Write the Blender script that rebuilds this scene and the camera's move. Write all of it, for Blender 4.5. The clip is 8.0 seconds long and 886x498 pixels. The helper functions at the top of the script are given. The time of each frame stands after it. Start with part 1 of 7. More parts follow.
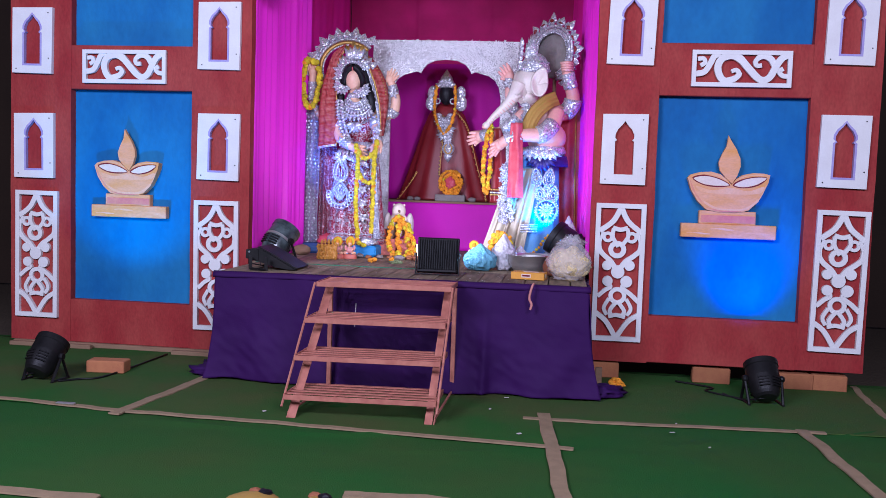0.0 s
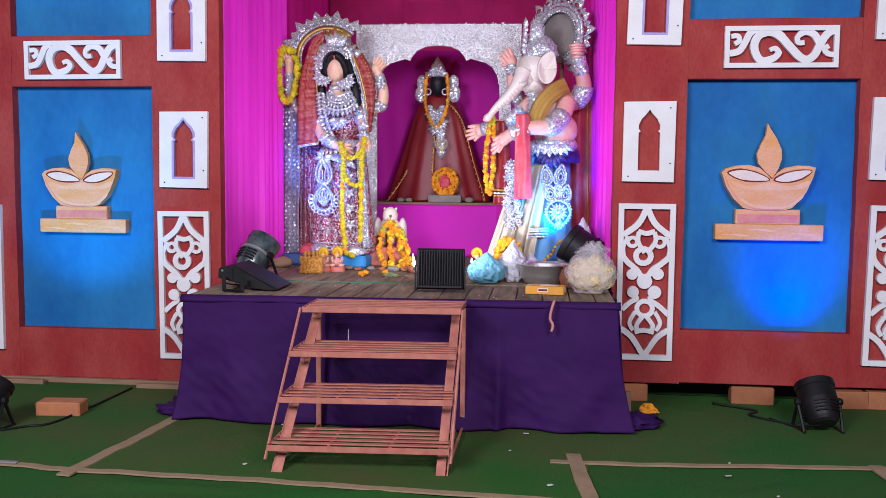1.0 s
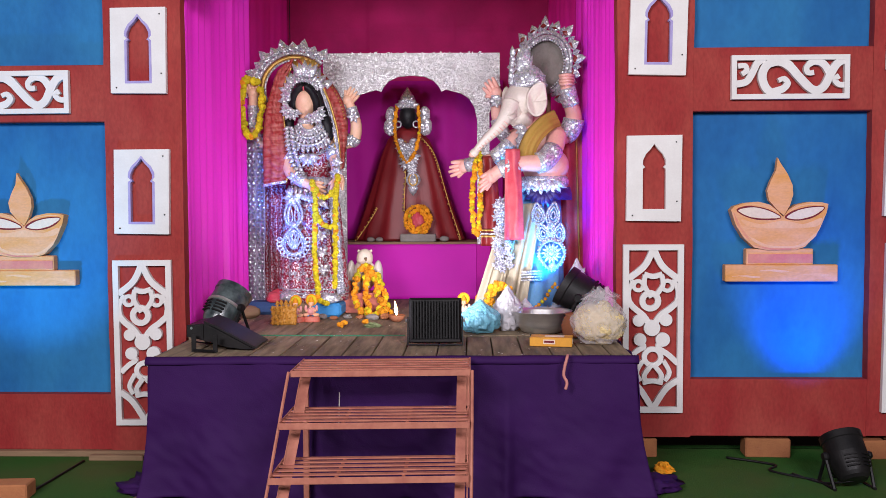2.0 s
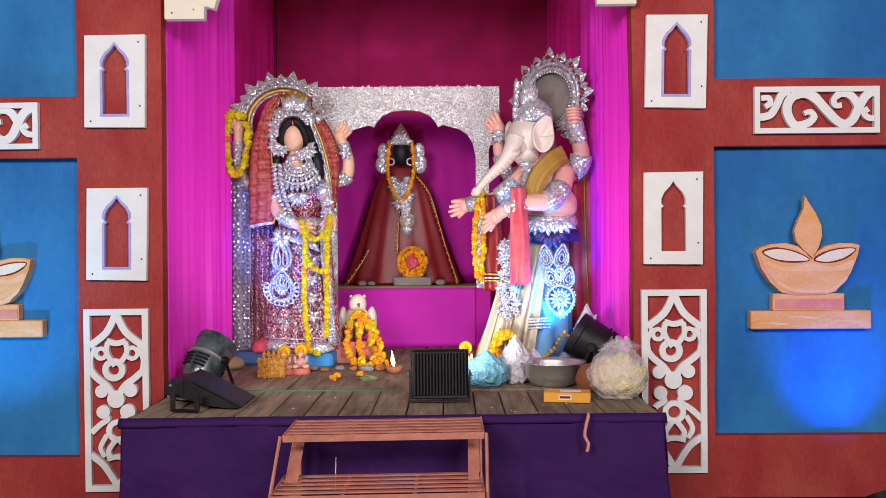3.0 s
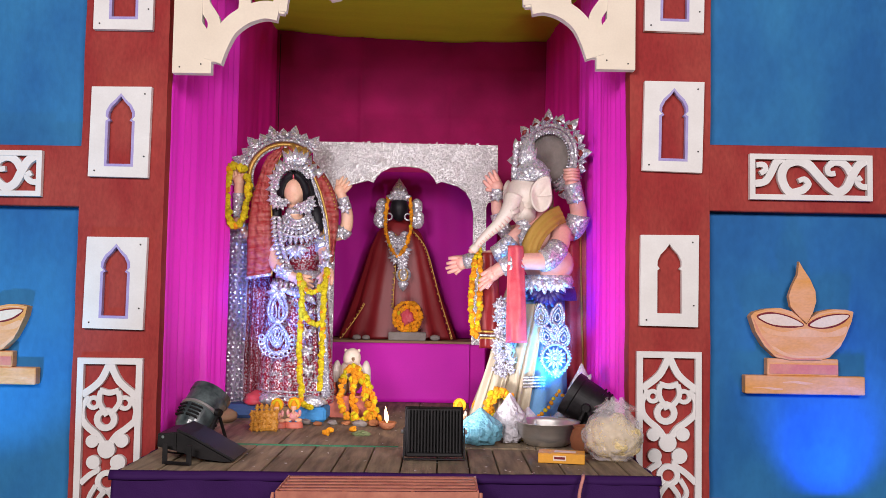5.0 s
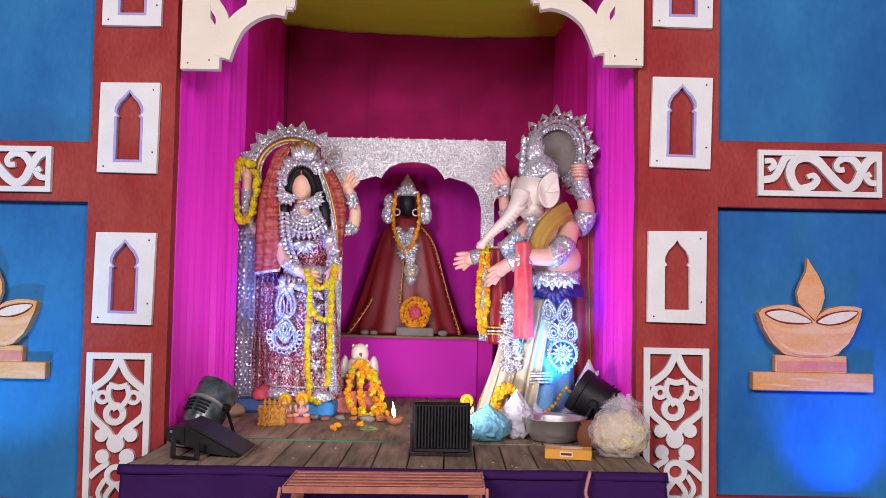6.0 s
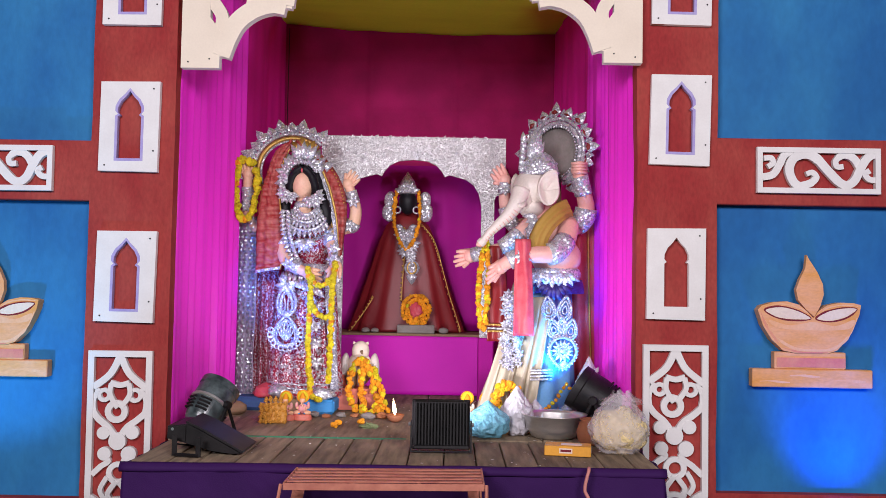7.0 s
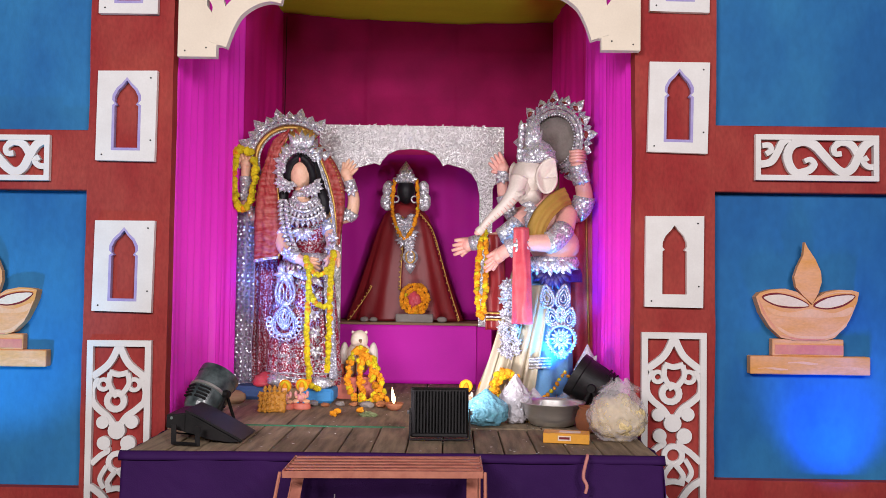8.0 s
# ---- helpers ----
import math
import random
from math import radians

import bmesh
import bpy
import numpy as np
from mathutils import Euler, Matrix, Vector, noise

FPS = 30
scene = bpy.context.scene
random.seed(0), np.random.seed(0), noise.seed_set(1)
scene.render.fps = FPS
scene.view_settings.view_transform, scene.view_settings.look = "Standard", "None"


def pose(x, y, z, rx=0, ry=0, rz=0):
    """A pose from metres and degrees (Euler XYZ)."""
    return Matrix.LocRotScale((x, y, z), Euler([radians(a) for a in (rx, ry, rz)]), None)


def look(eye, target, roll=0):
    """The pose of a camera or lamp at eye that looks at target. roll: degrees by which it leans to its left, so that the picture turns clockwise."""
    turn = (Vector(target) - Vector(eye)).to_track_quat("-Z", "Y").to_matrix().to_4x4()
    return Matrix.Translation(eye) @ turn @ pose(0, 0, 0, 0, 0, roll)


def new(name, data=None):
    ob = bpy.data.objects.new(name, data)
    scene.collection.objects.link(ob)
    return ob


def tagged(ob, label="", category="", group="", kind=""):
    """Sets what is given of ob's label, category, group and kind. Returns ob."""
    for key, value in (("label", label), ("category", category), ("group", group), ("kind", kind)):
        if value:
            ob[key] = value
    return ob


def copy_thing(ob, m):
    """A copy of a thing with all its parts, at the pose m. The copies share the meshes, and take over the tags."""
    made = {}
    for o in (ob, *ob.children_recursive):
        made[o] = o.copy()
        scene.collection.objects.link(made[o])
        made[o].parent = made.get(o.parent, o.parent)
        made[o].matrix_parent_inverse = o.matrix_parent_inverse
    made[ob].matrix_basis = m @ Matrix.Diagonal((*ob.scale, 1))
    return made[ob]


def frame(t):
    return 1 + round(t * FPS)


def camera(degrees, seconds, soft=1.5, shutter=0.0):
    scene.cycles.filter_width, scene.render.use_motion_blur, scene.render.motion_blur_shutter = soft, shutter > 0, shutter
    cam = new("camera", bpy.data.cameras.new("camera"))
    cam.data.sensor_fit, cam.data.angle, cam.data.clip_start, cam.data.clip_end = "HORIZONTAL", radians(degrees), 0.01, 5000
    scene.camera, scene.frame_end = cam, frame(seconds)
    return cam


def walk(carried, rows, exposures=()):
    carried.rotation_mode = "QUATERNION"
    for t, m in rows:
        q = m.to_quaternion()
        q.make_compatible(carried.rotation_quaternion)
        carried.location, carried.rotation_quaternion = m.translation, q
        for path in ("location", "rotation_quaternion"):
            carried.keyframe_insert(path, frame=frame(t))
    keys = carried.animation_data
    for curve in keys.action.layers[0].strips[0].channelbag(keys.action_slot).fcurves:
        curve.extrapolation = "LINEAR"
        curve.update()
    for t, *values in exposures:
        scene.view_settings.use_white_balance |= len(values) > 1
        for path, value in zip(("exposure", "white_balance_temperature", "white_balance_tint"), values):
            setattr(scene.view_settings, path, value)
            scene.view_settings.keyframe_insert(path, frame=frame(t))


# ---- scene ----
cam = camera(53.1, 8.0, soft=0.7)
PATH = [
    (0, (0.064, -0.132, 1.164), (-0.199, 1.846, 1.022), 1.9),
    (0.5, (-0.041, 0.204, 1.231), (-0.311, 2.18, 1.086), 0.4),
    (1, (-0.154, 0.541, 1.221), (-0.369, 2.523, 1.061), 0.5),
    (1.5, (-0.325, 0.802, 1.264), (-0.451, 2.794, 1.14), 0.3),
    (1.7, (-0.403, 0.856, 1.274), (-0.49, 2.846, 1.163), 0.0),
    (2.8, (-0.604, 1.227, 1.334), (-0.642, 3.227, 1.294), -0.4),
    (3, (-0.614, 1.287, 1.308), (-0.63, 3.286, 1.298), -0.4),
    (3.5, (-0.63, 1.289, 1.314), (-0.595, 3.288, 1.377), 0.7),
    (4, (-0.641, 1.267, 1.327), (-0.607, 3.264, 1.429), 1.0),
    (4.5, (-0.64, 1.263, 1.328), (-0.625, 3.26, 1.439), 1.0),
    (5, (-0.64, 1.262, 1.324), (-0.639, 3.259, 1.434), 1.0),
    (6.5, (-0.627, 1.252, 1.33), (-0.651, 3.25, 1.424), 1.1),
    (7, (-0.621, 1.245, 1.33), (-0.645, 3.243, 1.422), 1.0),
    (7.5, (-0.615, 1.248, 1.322), (-0.635, 3.247, 1.403), 0.9),
    (8, (-0.618, 1.246, 1.322), (-0.639, 3.244, 1.392), 0.8),
]
walk(cam, [(t, look(eye, target, roll)) for t, eye, target, roll in PATH],
     [(0.0, -0.1, 5050, 26), (0.5, 0.04, 5200, 20), (1.0, 0.02, 5600, 17), (1.5, 0.0, 5900, 15), (3.0, -0.03, 6400, 13), (4.5, -0.03, 6600, 12), (5.0, -0.04, 6500, 14), (6.5, -0.08, 6150, 19), (7.0, -0.08, 6150, 17), (8.0, -0.08, 6400, 13)])

# ---- light ----
world = bpy.data.worlds.new("night")
scene.world = world
world.use_nodes = True
world.node_tree.nodes["Background"].inputs[0].default_value = (0.55, 0.5, 0.6, 1)
world.node_tree.nodes["Background"].inputs[1].default_value = 0.09


def lamp(name, kind, m, energy, colour, size=0.1, size_y=None, cone=60, blend=0.5):
    data = bpy.data.lights.new(name, kind)
    data.energy, data.color = energy, colour
    if kind == "AREA":
        data.shape, data.size, data.size_y = "RECTANGLE", size, size_y or size
    else:
        data.shadow_soft_size = size
    if kind == "SPOT":
        data.spot_size, data.spot_blend = radians(cone), blend
    ob = new(name, data)
    ob.matrix_world = m
    return ob


# two unseen lamps stand for the general front light, behind and above the path
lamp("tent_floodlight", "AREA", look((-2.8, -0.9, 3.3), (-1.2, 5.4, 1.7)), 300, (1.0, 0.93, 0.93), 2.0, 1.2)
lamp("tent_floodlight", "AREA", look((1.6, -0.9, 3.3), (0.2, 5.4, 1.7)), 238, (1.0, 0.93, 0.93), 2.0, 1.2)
# floodlights standing on the stage
lamp("stage_flood_beam", "SPOT", look((-0.66, 5.17, 0.78), (-0.75, 6.65, 2.5)), 54, (1.0, 0.95, 0.97), 0.08, cone=150, blend=0.6)
lamp("side_flood_beam", "SPOT", look((-1.42, 5.05, 0.78), (-0.3, 6.6, 1.9)), 6, (1.0, 0.9, 0.97), 0.08, cone=150, blend=0.5)
# coloured stage cans
lamp("can_beam_goddess", "SPOT", look((-1.69, 5.56, 0.95), (-1.54, 6.3, 1.30)), 62, (0.06, 0.22, 1.0), 0.05, cone=50, blend=0.7)
lamp("can_beam_elephant", "SPOT", look((0.0, 5.74, 0.84), (-0.11, 6.02, 1.2)), 80, (0.01, 0.36, 1.0), 0.05, cone=84, blend=0.7)
lamp("can_beam_right_niche", "SPOT", look((1.19, 5.13, 0.32), (1.19, 5.49, 0.74)), 52, (0.003, 0.13, 1.0), 0.06, cone=74, blend=1.0)
lamp("can_beam_left_niche", "SPOT", look((-2.72, 4.66, 0.26), (-2.78, 5.49, 1.3)), 56, (0.05, 0.5, 0.95), 0.04, cone=72, blend=0.8)


# ---- materials ----
def material(name, colour, rough=0.6, metal=0.0, second=None, scale=6.0, grain=90.0, bump=0.15, amount=0.5, sheen=0.0, alpha=1.0,
             clear=0.0, emit=0.0, stretch=(1, 1, 1), bump_size=0.004, random_tint=0.0, transmission=0.0, mottle=0.18):
    """A painted or woven surface: two colours mixed by broad stains, fine grain and a small relief."""
    m = bpy.data.materials.new(name)
    m.use_nodes = True
    n, l = m.node_tree.nodes, m.node_tree.links
    b = n["Principled BSDF"]
    coord = n.new("ShaderNodeTexCoord")
    mapping = n.new("ShaderNodeMapping")
    mapping.inputs["Scale"].default_value = stretch
    l.new(coord.outputs["Object"], mapping.inputs[0])
    broad = n.new("ShaderNodeTexNoise")
    broad.inputs["Scale"].default_value, broad.inputs["Detail"].default_value = scale, 5
    fine = n.new("ShaderNodeTexNoise")
    fine.inputs["Scale"].default_value, fine.inputs["Detail"].default_value = grain, 3
    l.new(mapping.outputs[0], broad.inputs[0])
    l.new(mapping.outputs[0], fine.inputs[0])
    second = second or tuple(c * 0.72 for c in colour)
    ramp = n.new("ShaderNodeValToRGB")
    ramp.color_ramp.elements[0].position, ramp.color_ramp.elements[1].position = 0.35, 0.7
    l.new(broad.outputs["Fac"], ramp.inputs[0])
    mix = n.new("ShaderNodeMix")
    mix.data_type = "RGBA"
    mix.inputs[6].default_value, mix.inputs[7].default_value = (*colour, 1), (*second, 1)
    scaled = n.new("ShaderNodeMath")
    scaled.operation = "MULTIPLY"
    scaled.inputs[1].default_value = amount
    l.new(ramp.outputs[0], scaled.inputs[0])
    l.new(scaled.outputs[0], mix.inputs[0])
    grainy = n.new("ShaderNodeMix")
    grainy.data_type, grainy.blend_type = "RGBA", "MULTIPLY"
    grainy.inputs[0].default_value = mottle
    l.new(mix.outputs[2], grainy.inputs[6])
    spread = n.new("ShaderNodeMapRange")
    spread.inputs[1].default_value, spread.inputs[2].default_value = 0.3, 0.7
    spread.inputs[3].default_value, spread.inputs[4].default_value = 0.6, 1.15
    l.new(fine.outputs["Fac"], spread.inputs[0])
    l.new(spread.outputs[0], grainy.inputs[7])
    out = grainy.outputs[2]
    if random_tint:
        info = n.new("ShaderNodeObjectInfo")
        hsv = n.new("ShaderNodeHueSaturation")
        vary = n.new("ShaderNodeMapRange")
        vary.inputs[3].default_value, vary.inputs[4].default_value = 1 - random_tint, 1 + random_tint
        l.new(info.outputs["Random"], vary.inputs[0])
        l.new(vary.outputs[0], hsv.inputs["Value"])
        l.new(out, hsv.inputs["Color"])
        out = hsv.outputs[0]
    l.new(out, b.inputs["Base Color"])
    b.inputs["Roughness"].default_value, b.inputs["Metallic"].default_value = rough, metal
    b.inputs["Specular IOR Level"].default_value = 0.5 if rough < 0.55 and max(colour) > 0.02 else 0.22
    b.inputs["Sheen Weight"].default_value, b.inputs["Coat Weight"].default_value = sheen, clear
    b.inputs["Alpha"].default_value = alpha
    b.inputs["Transmission Weight"].default_value = transmission
    if emit:
        b.inputs["Emission Color"].default_value, b.inputs["Emission Strength"].default_value = (*colour, 1), emit
    if bump:
        relief = n.new("ShaderNodeBump")
        relief.inputs["Strength"].default_value, relief.inputs["Distance"].default_value = bump, bump_size
        both = n.new("ShaderNodeMath")
        l.new(broad.outputs["Fac"], both.inputs[0])
        l.new(fine.outputs["Fac"], both.inputs[1])
        l.new(both.outputs[0], relief.inputs["Height"])
        l.new(relief.outputs[0], b.inputs["Normal"])
    return m


def sparkling(name, colour, base, cell=90.0, share=0.5, rough=0.25, bump=1.0, facet=1.3, shine=0.85):
    """Sequins or crumpled foil: bright metal cells over a base cloth."""
    m = bpy.data.materials.new(name)
    m.use_nodes = True
    n, l = m.node_tree.nodes, m.node_tree.links
    b = n["Principled BSDF"]
    coord = n.new("ShaderNodeTexCoord")
    cells = n.new("ShaderNodeTexVoronoi")
    cells.inputs["Scale"].default_value = cell
    l.new(coord.outputs["Object"], cells.inputs["Vector"])
    warp = n.new("ShaderNodeTexNoise")
    warp.inputs["Scale"].default_value, warp.inputs["Detail"].default_value = cell * 0.35, 4
    l.new(coord.outputs["Object"], warp.inputs[0])
    edge = n.new("ShaderNodeMapRange")
    edge.inputs[1].default_value, edge.inputs[2].default_value = share, share + 0.12
    edge.inputs[3].default_value, edge.inputs[4].default_value = 1.0, 0.0
    l.new(cells.outputs["Distance"], edge.inputs[0])
    mix = n.new("ShaderNodeMix")
    mix.data_type = "RGBA"
    mix.inputs[6].default_value, mix.inputs[7].default_value = (*base, 1), (*colour, 1)
    l.new(edge.outputs[0], mix.inputs[0])
    l.new(mix.outputs[2], b.inputs["Base Color"])
    metal = n.new("ShaderNodeMath")
    metal.operation = "MULTIPLY"
    metal.inputs[1].default_value = shine
    l.new(edge.outputs[0], metal.inputs[0])
    l.new(metal.outputs[0], b.inputs["Metallic"])
    b.inputs["Roughness"].default_value = rough
    tilt = n.new("ShaderNodeSeparateColor")
    l.new(cells.outputs["Color"], tilt.inputs[0])
    height = n.new("ShaderNodeMath")
    l.new(tilt.outputs[0], height.inputs[0])
    l.new(warp.outputs["Fac"], height.inputs[1])
    relief = n.new("ShaderNodeBump")
    relief.inputs["Strength"].default_value, relief.inputs["Distance"].default_value = bump * 0.5, 0.004
    l.new(height.outputs[0], relief.inputs["Height"])
    # every small facet leans its own way
    centred = n.new("ShaderNodeVectorMath")
    centred.operation = "SUBTRACT"
    centred.inputs[1].default_value = (0.5, 0.5, 0.5)
    l.new(cells.outputs["Color"], centred.inputs[0])
    scaled = n.new("ShaderNodeVectorMath")
    scaled.operation = "SCALE"
    scaled.inputs["Scale"].default_value = facet
    l.new(centred.outputs[0], scaled.inputs[0])
    added = n.new("ShaderNodeVectorMath")
    l.new(relief.outputs[0], added.inputs[0])
    l.new(scaled.outputs[0], added.inputs[1])
    unit = n.new("ShaderNodeVectorMath")
    unit.operation = "NORMALIZE"
    l.new(added.outputs[0], unit.inputs[0])
    l.new(unit.outputs[0], b.inputs["Normal"])
    return m


M = dict(
    # the curtain's magenta reddened, for the stretch that less light reaches
    sidecloth=material("magenta_in_weak_light", (0.9, 0.02, 0.44), 0.7, second=(0.7, 0.015, 0.34), scale=3, grain=150, bump=0.15, stretch=(3, 3, 0.4)),
    red=material("red_wall_paint", (0.3, 0.026, 0.026), 0.75, second=(0.37, 0.06, 0.046), scale=3.4, grain=46, bump=0.5, amount=1.0, mottle=0.4, stretch=(1.6, 1, 0.8)),
    blue=material("blue_board_paint", (0.014, 0.12, 0.34), 0.7, second=(0.03, 0.2, 0.43), scale=2.4, grain=34, bump=0.35, amount=1.0, mottle=0.22, stretch=(1, 1, 0.6)),
    white=material("white_foam_board", (0.78, 0.76, 0.74), 0.7, second=(0.62, 0.58, 0.55), scale=9, grain=120, bump=0.1, amount=0.35, mottle=0.08),
    creamfoam=material("cream_foam_board", (0.8, 0.7, 0.57), 0.7, second=(0.7, 0.6, 0.48), scale=6, grain=110, bump=0.1, amount=0.5, mottle=0.08),
    blush=material("brushed_peach_paint", (0.8, 0.47, 0.3), 0.6, second=(0.8, 0.4, 0.2), scale=9, amount=0.9),
    lavender=material("lavender_paint", (0.36, 0.3, 0.6), 0.7, second=(0.5, 0.46, 0.66), scale=14, bump=0.1),
    orange=material("orange_paint", (0.74, 0.33, 0.085), 0.6, second=(0.8, 0.42, 0.26), scale=5, grain=50, bump=0.3, amount=1.0, mottle=0.25, stretch=(1, 1, 2.5)),
    pink=material("pink_paint", (0.66, 0.2, 0.17), 0.6, second=(0.75, 0.34, 0.2), scale=10, amount=0.8),
    cream=material("cream_paint", (0.8, 0.68, 0.55), 0.6, second=(0.75, 0.55, 0.45), scale=12),
    maroon=material("maroon_paint_line", (0.2, 0.02, 0.03), 0.6),
    magenta=material("magenta_satin", (0.92, 0.03, 0.66), 0.5, second=(0.8, 0.016, 0.6), scale=3, grain=160, sheen=0.0, bump=0.12, stretch=(3, 3, 0.4)),
    crimson=material("crimson_backdrop_cloth", (0.44, 0.009, 0.13), 0.75, second=(0.2, 0.004, 0.06), scale=4.2, grain=110, bump=0.15),
    altarcloth=material("magenta_altar_satin", (0.62, 0.01, 0.46), 0.6, second=(0.5, 0.008, 0.4), scale=3, grain=150, bump=0.12),
    purplepink=material("purple_pink_satin", (0.46, 0.006, 0.3), 0.7, second=(0.34, 0.005, 0.25), scale=3, grain=150, bump=0.12),
    lime=material("olive_yellow_cloth", (0.64, 0.86, 0.04), 0.7, second=(0.5, 0.72, 0.03), scale=3, bump=0.2, stretch=(0.4, 3, 3)),
    violet=material("violet_cloth", (0.036, 0.0045, 0.075), 0.75, second=(0.022, 0.003, 0.05), scale=3.5, grain=200, bump=0.3),
    grass=material("green_carpet", (0.014, 0.105, 0.012), 0.95, second=(0.045, 0.085, 0.014), scale=1.1, grain=260, bump=0.6, amount=0.9, mottle=0.4, bump_size=0.006),
    olive=material("worn_olive_carpet", (0.026, 0.115, 0.014), 0.95, second=(0.085, 0.09, 0.024), scale=1.4, grain=260, bump=0.6, amount=0.95, bump_size=0.006, mottle=0.4),
    soil=material("trodden_soil", (0.1, 0.075, 0.05), 0.95, scale=2, grain=40, bump=0.6, bump_size=0.02),
    jute=material("jute_tape", (0.33, 0.23, 0.13), 0.9, second=(0.2, 0.15, 0.08), scale=14, grain=300, bump=0.4),
    plank=material("weathered_planks", (0.33, 0.25, 0.16), 0.8, second=(0.12, 0.09, 0.06), scale=5, grain=70, bump=0.5, amount=0.9, stretch=(6, 0.7, 6), random_tint=0.22),
    brick=material("fired_brick", (0.42, 0.17, 0.07), 0.9, second=(0.3, 0.1, 0.05), scale=16, grain=140, bump=0.6, random_tint=0.2),
    iron=material("pink_painted_iron", (0.5, 0.19, 0.125), 0.5, second=(0.34, 0.1, 0.07), scale=18, grain=90, bump=0.2, amount=0.8),
    wood=material("raw_wood", (0.3, 0.19, 0.11), 0.8, second=(0.17, 0.1, 0.06), scale=8, stretch=(1, 1, 6), bump=0.3),
    black=material("black_enamel", (0.007, 0.0065, 0.007), 0.45, second=(0.018, 0.016, 0.016), scale=12, bump=0.12, amount=0.9, mottle=0.5),
    smoke=material("dusty_grey_plastic", (0.022, 0.03, 0.033), 0.3, second=(0.13, 0.165, 0.165), scale=16, bump=0.15, clear=0.3, amount=0.9, mottle=0.5),
    steel=material("brushed_steel", (0.72, 0.7, 0.66), 0.38, 0.85, scale=10, grain=200, bump=0.05, stretch=(1, 1, 5)),
    chrome=material("bare_metal_trim", (0.6, 0.65, 0.68), 0.3, 0.9, scale=10, bump=0.05),
    lens=material("can_lens", (0.1, 0.35, 0.36), 0.15, scale=40, bump=0.3, clear=1.0),
    foil=sparkling("crumpled_silver_foil", (0.86, 0.86, 0.87), (0.3, 0.3, 0.32), 190, 0.62, 0.38, 1.0, 0.9, 0.7),
    silver=sparkling("silver_ornament", (0.82, 0.83, 0.87), (0.36, 0.36, 0.42), 85, 0.5, 0.36, 0.8, 0.7, 0.7),
    greynet=material("lavender_grey_net", (0.3, 0.25, 0.32), 0.6, second=(0.2, 0.14, 0.22), scale=30, grain=200, bump=0.4),
    brocade=sparkling("crimson_brocade", (0.62, 0.5, 0.56), (0.3, 0.014, 0.04), 95, 0.42, 0.45, 0.6, 0.6, 0.6),
    lace=sparkling("silver_lace", (0.7, 0.71, 0.78), (0.3, 0.3, 0.38), 130, 0.4, 0.35, 0.7, 0.9, 0.6),
    veil=material("red_net_veil", (0.34, 0.03, 0.03), 0.55, second=(0.66, 0.3, 0.25), scale=9, grain=160, bump=0.4, stretch=(1.2, 1.2, 6), amount=0.5),
    redcloth=material("dark_red_satin", (0.2, 0.012, 0.016), 0.42, second=(0.3, 0.026, 0.026), scale=3, grain=9, bump=0.12, bump_size=0.03, stretch=(1.2, 1.2, 0.8), mottle=0.2),
    redscarf=material("red_scarf", (0.62, 0.06, 0.09), 0.45, second=(0.72, 0.18, 0.2), scale=20, grain=160, bump=0.2),
    gold=material("gold_edging", (0.6, 0.36, 0.09), 0.4, 0.6, scale=50, bump=0.5),
    mustard=material("mustard_sash", (0.42, 0.25, 0.05), 0.6, scale=8, bump=0.2),
    skin=material("ochre_clay_paint", (0.8, 0.5, 0.34), 0.4, second=(0.8, 0.42, 0.3), scale=7, bump=0.05, amount=0.6),
    pinkskin=material("pink_clay_paint", (0.78, 0.38, 0.32), 0.4, second=(0.8, 0.5, 0.42), scale=6, bump=0.05, amount=0.8),
    ivory=material("ivory_clay_paint", (0.74, 0.69, 0.62), 0.4, second=(0.72, 0.56, 0.48), scale=4, bump=0.05, amount=0.5),
    earpink=material("pink_inner_ear", (0.8, 0.5, 0.44), 0.45, second=(0.8, 0.62, 0.55), scale=9, bump=0.05, amount=0.9),
    hair=material("black_paint", (0.01, 0.009, 0.012), 0.45, scale=20, bump=0.2),
    dhoti=material("cream_dhoti", (0.5, 0.44, 0.33), 0.65, second=(0.5, 0.43, 0.3), scale=5, grain=150, bump=0.25),
    bluecloth=material("blue_wrap", (0.06, 0.3, 0.62), 0.6, second=(0.04, 0.2, 0.5), scale=6, bump=0.2),
    dullblue=material("faded_blue_cloth", (0.05, 0.1, 0.24), 0.75, second=(0.03, 0.06, 0.15), scale=9, bump=0.3),
    # pale blue cloth, its colour deepened by the can's blue light
    bluelitwrap=material("wrap_in_blue_light", (0.16, 0.38, 0.66), 0.6, second=(0.1, 0.26, 0.52), scale=6, bump=0.2),
    midnight=material("midnight_sequin", (0.03, 0.02, 0.16), 0.35, scale=40, bump=0.6),
    marigold=material("marigold_orange", (0.82, 0.3, 0.012), 0.7, second=(0.85, 0.42, 0.02), scale=60, bump=0.5, random_tint=0.25),
    yellowflower=material("marigold_yellow", (0.7, 0.56, 0.012), 0.7, second=(0.56, 0.46, 0.02), scale=60, bump=0.5, random_tint=0.25),
    leaf=material("fresh_leaf", (0.2, 0.24, 0.11), 0.6, scale=30),
    bluebag=material("blue_thin_plastic", (0.2, 0.5, 0.62), 0.22, second=(0.12, 0.34, 0.48), scale=22, grain=60, bump=0.9, bump_size=0.012),
    whitebag=material("white_thin_plastic", (0.62, 0.6, 0.63), 0.25, second=(0.42, 0.4, 0.44), scale=18, grain=50, bump=0.9, bump_size=0.012),
    clearbag=material("clear_thin_plastic", (0.88, 0.83, 0.85), 0.16, scale=18, grain=50, bump=0.9, bump_size=0.012, alpha=0.32),
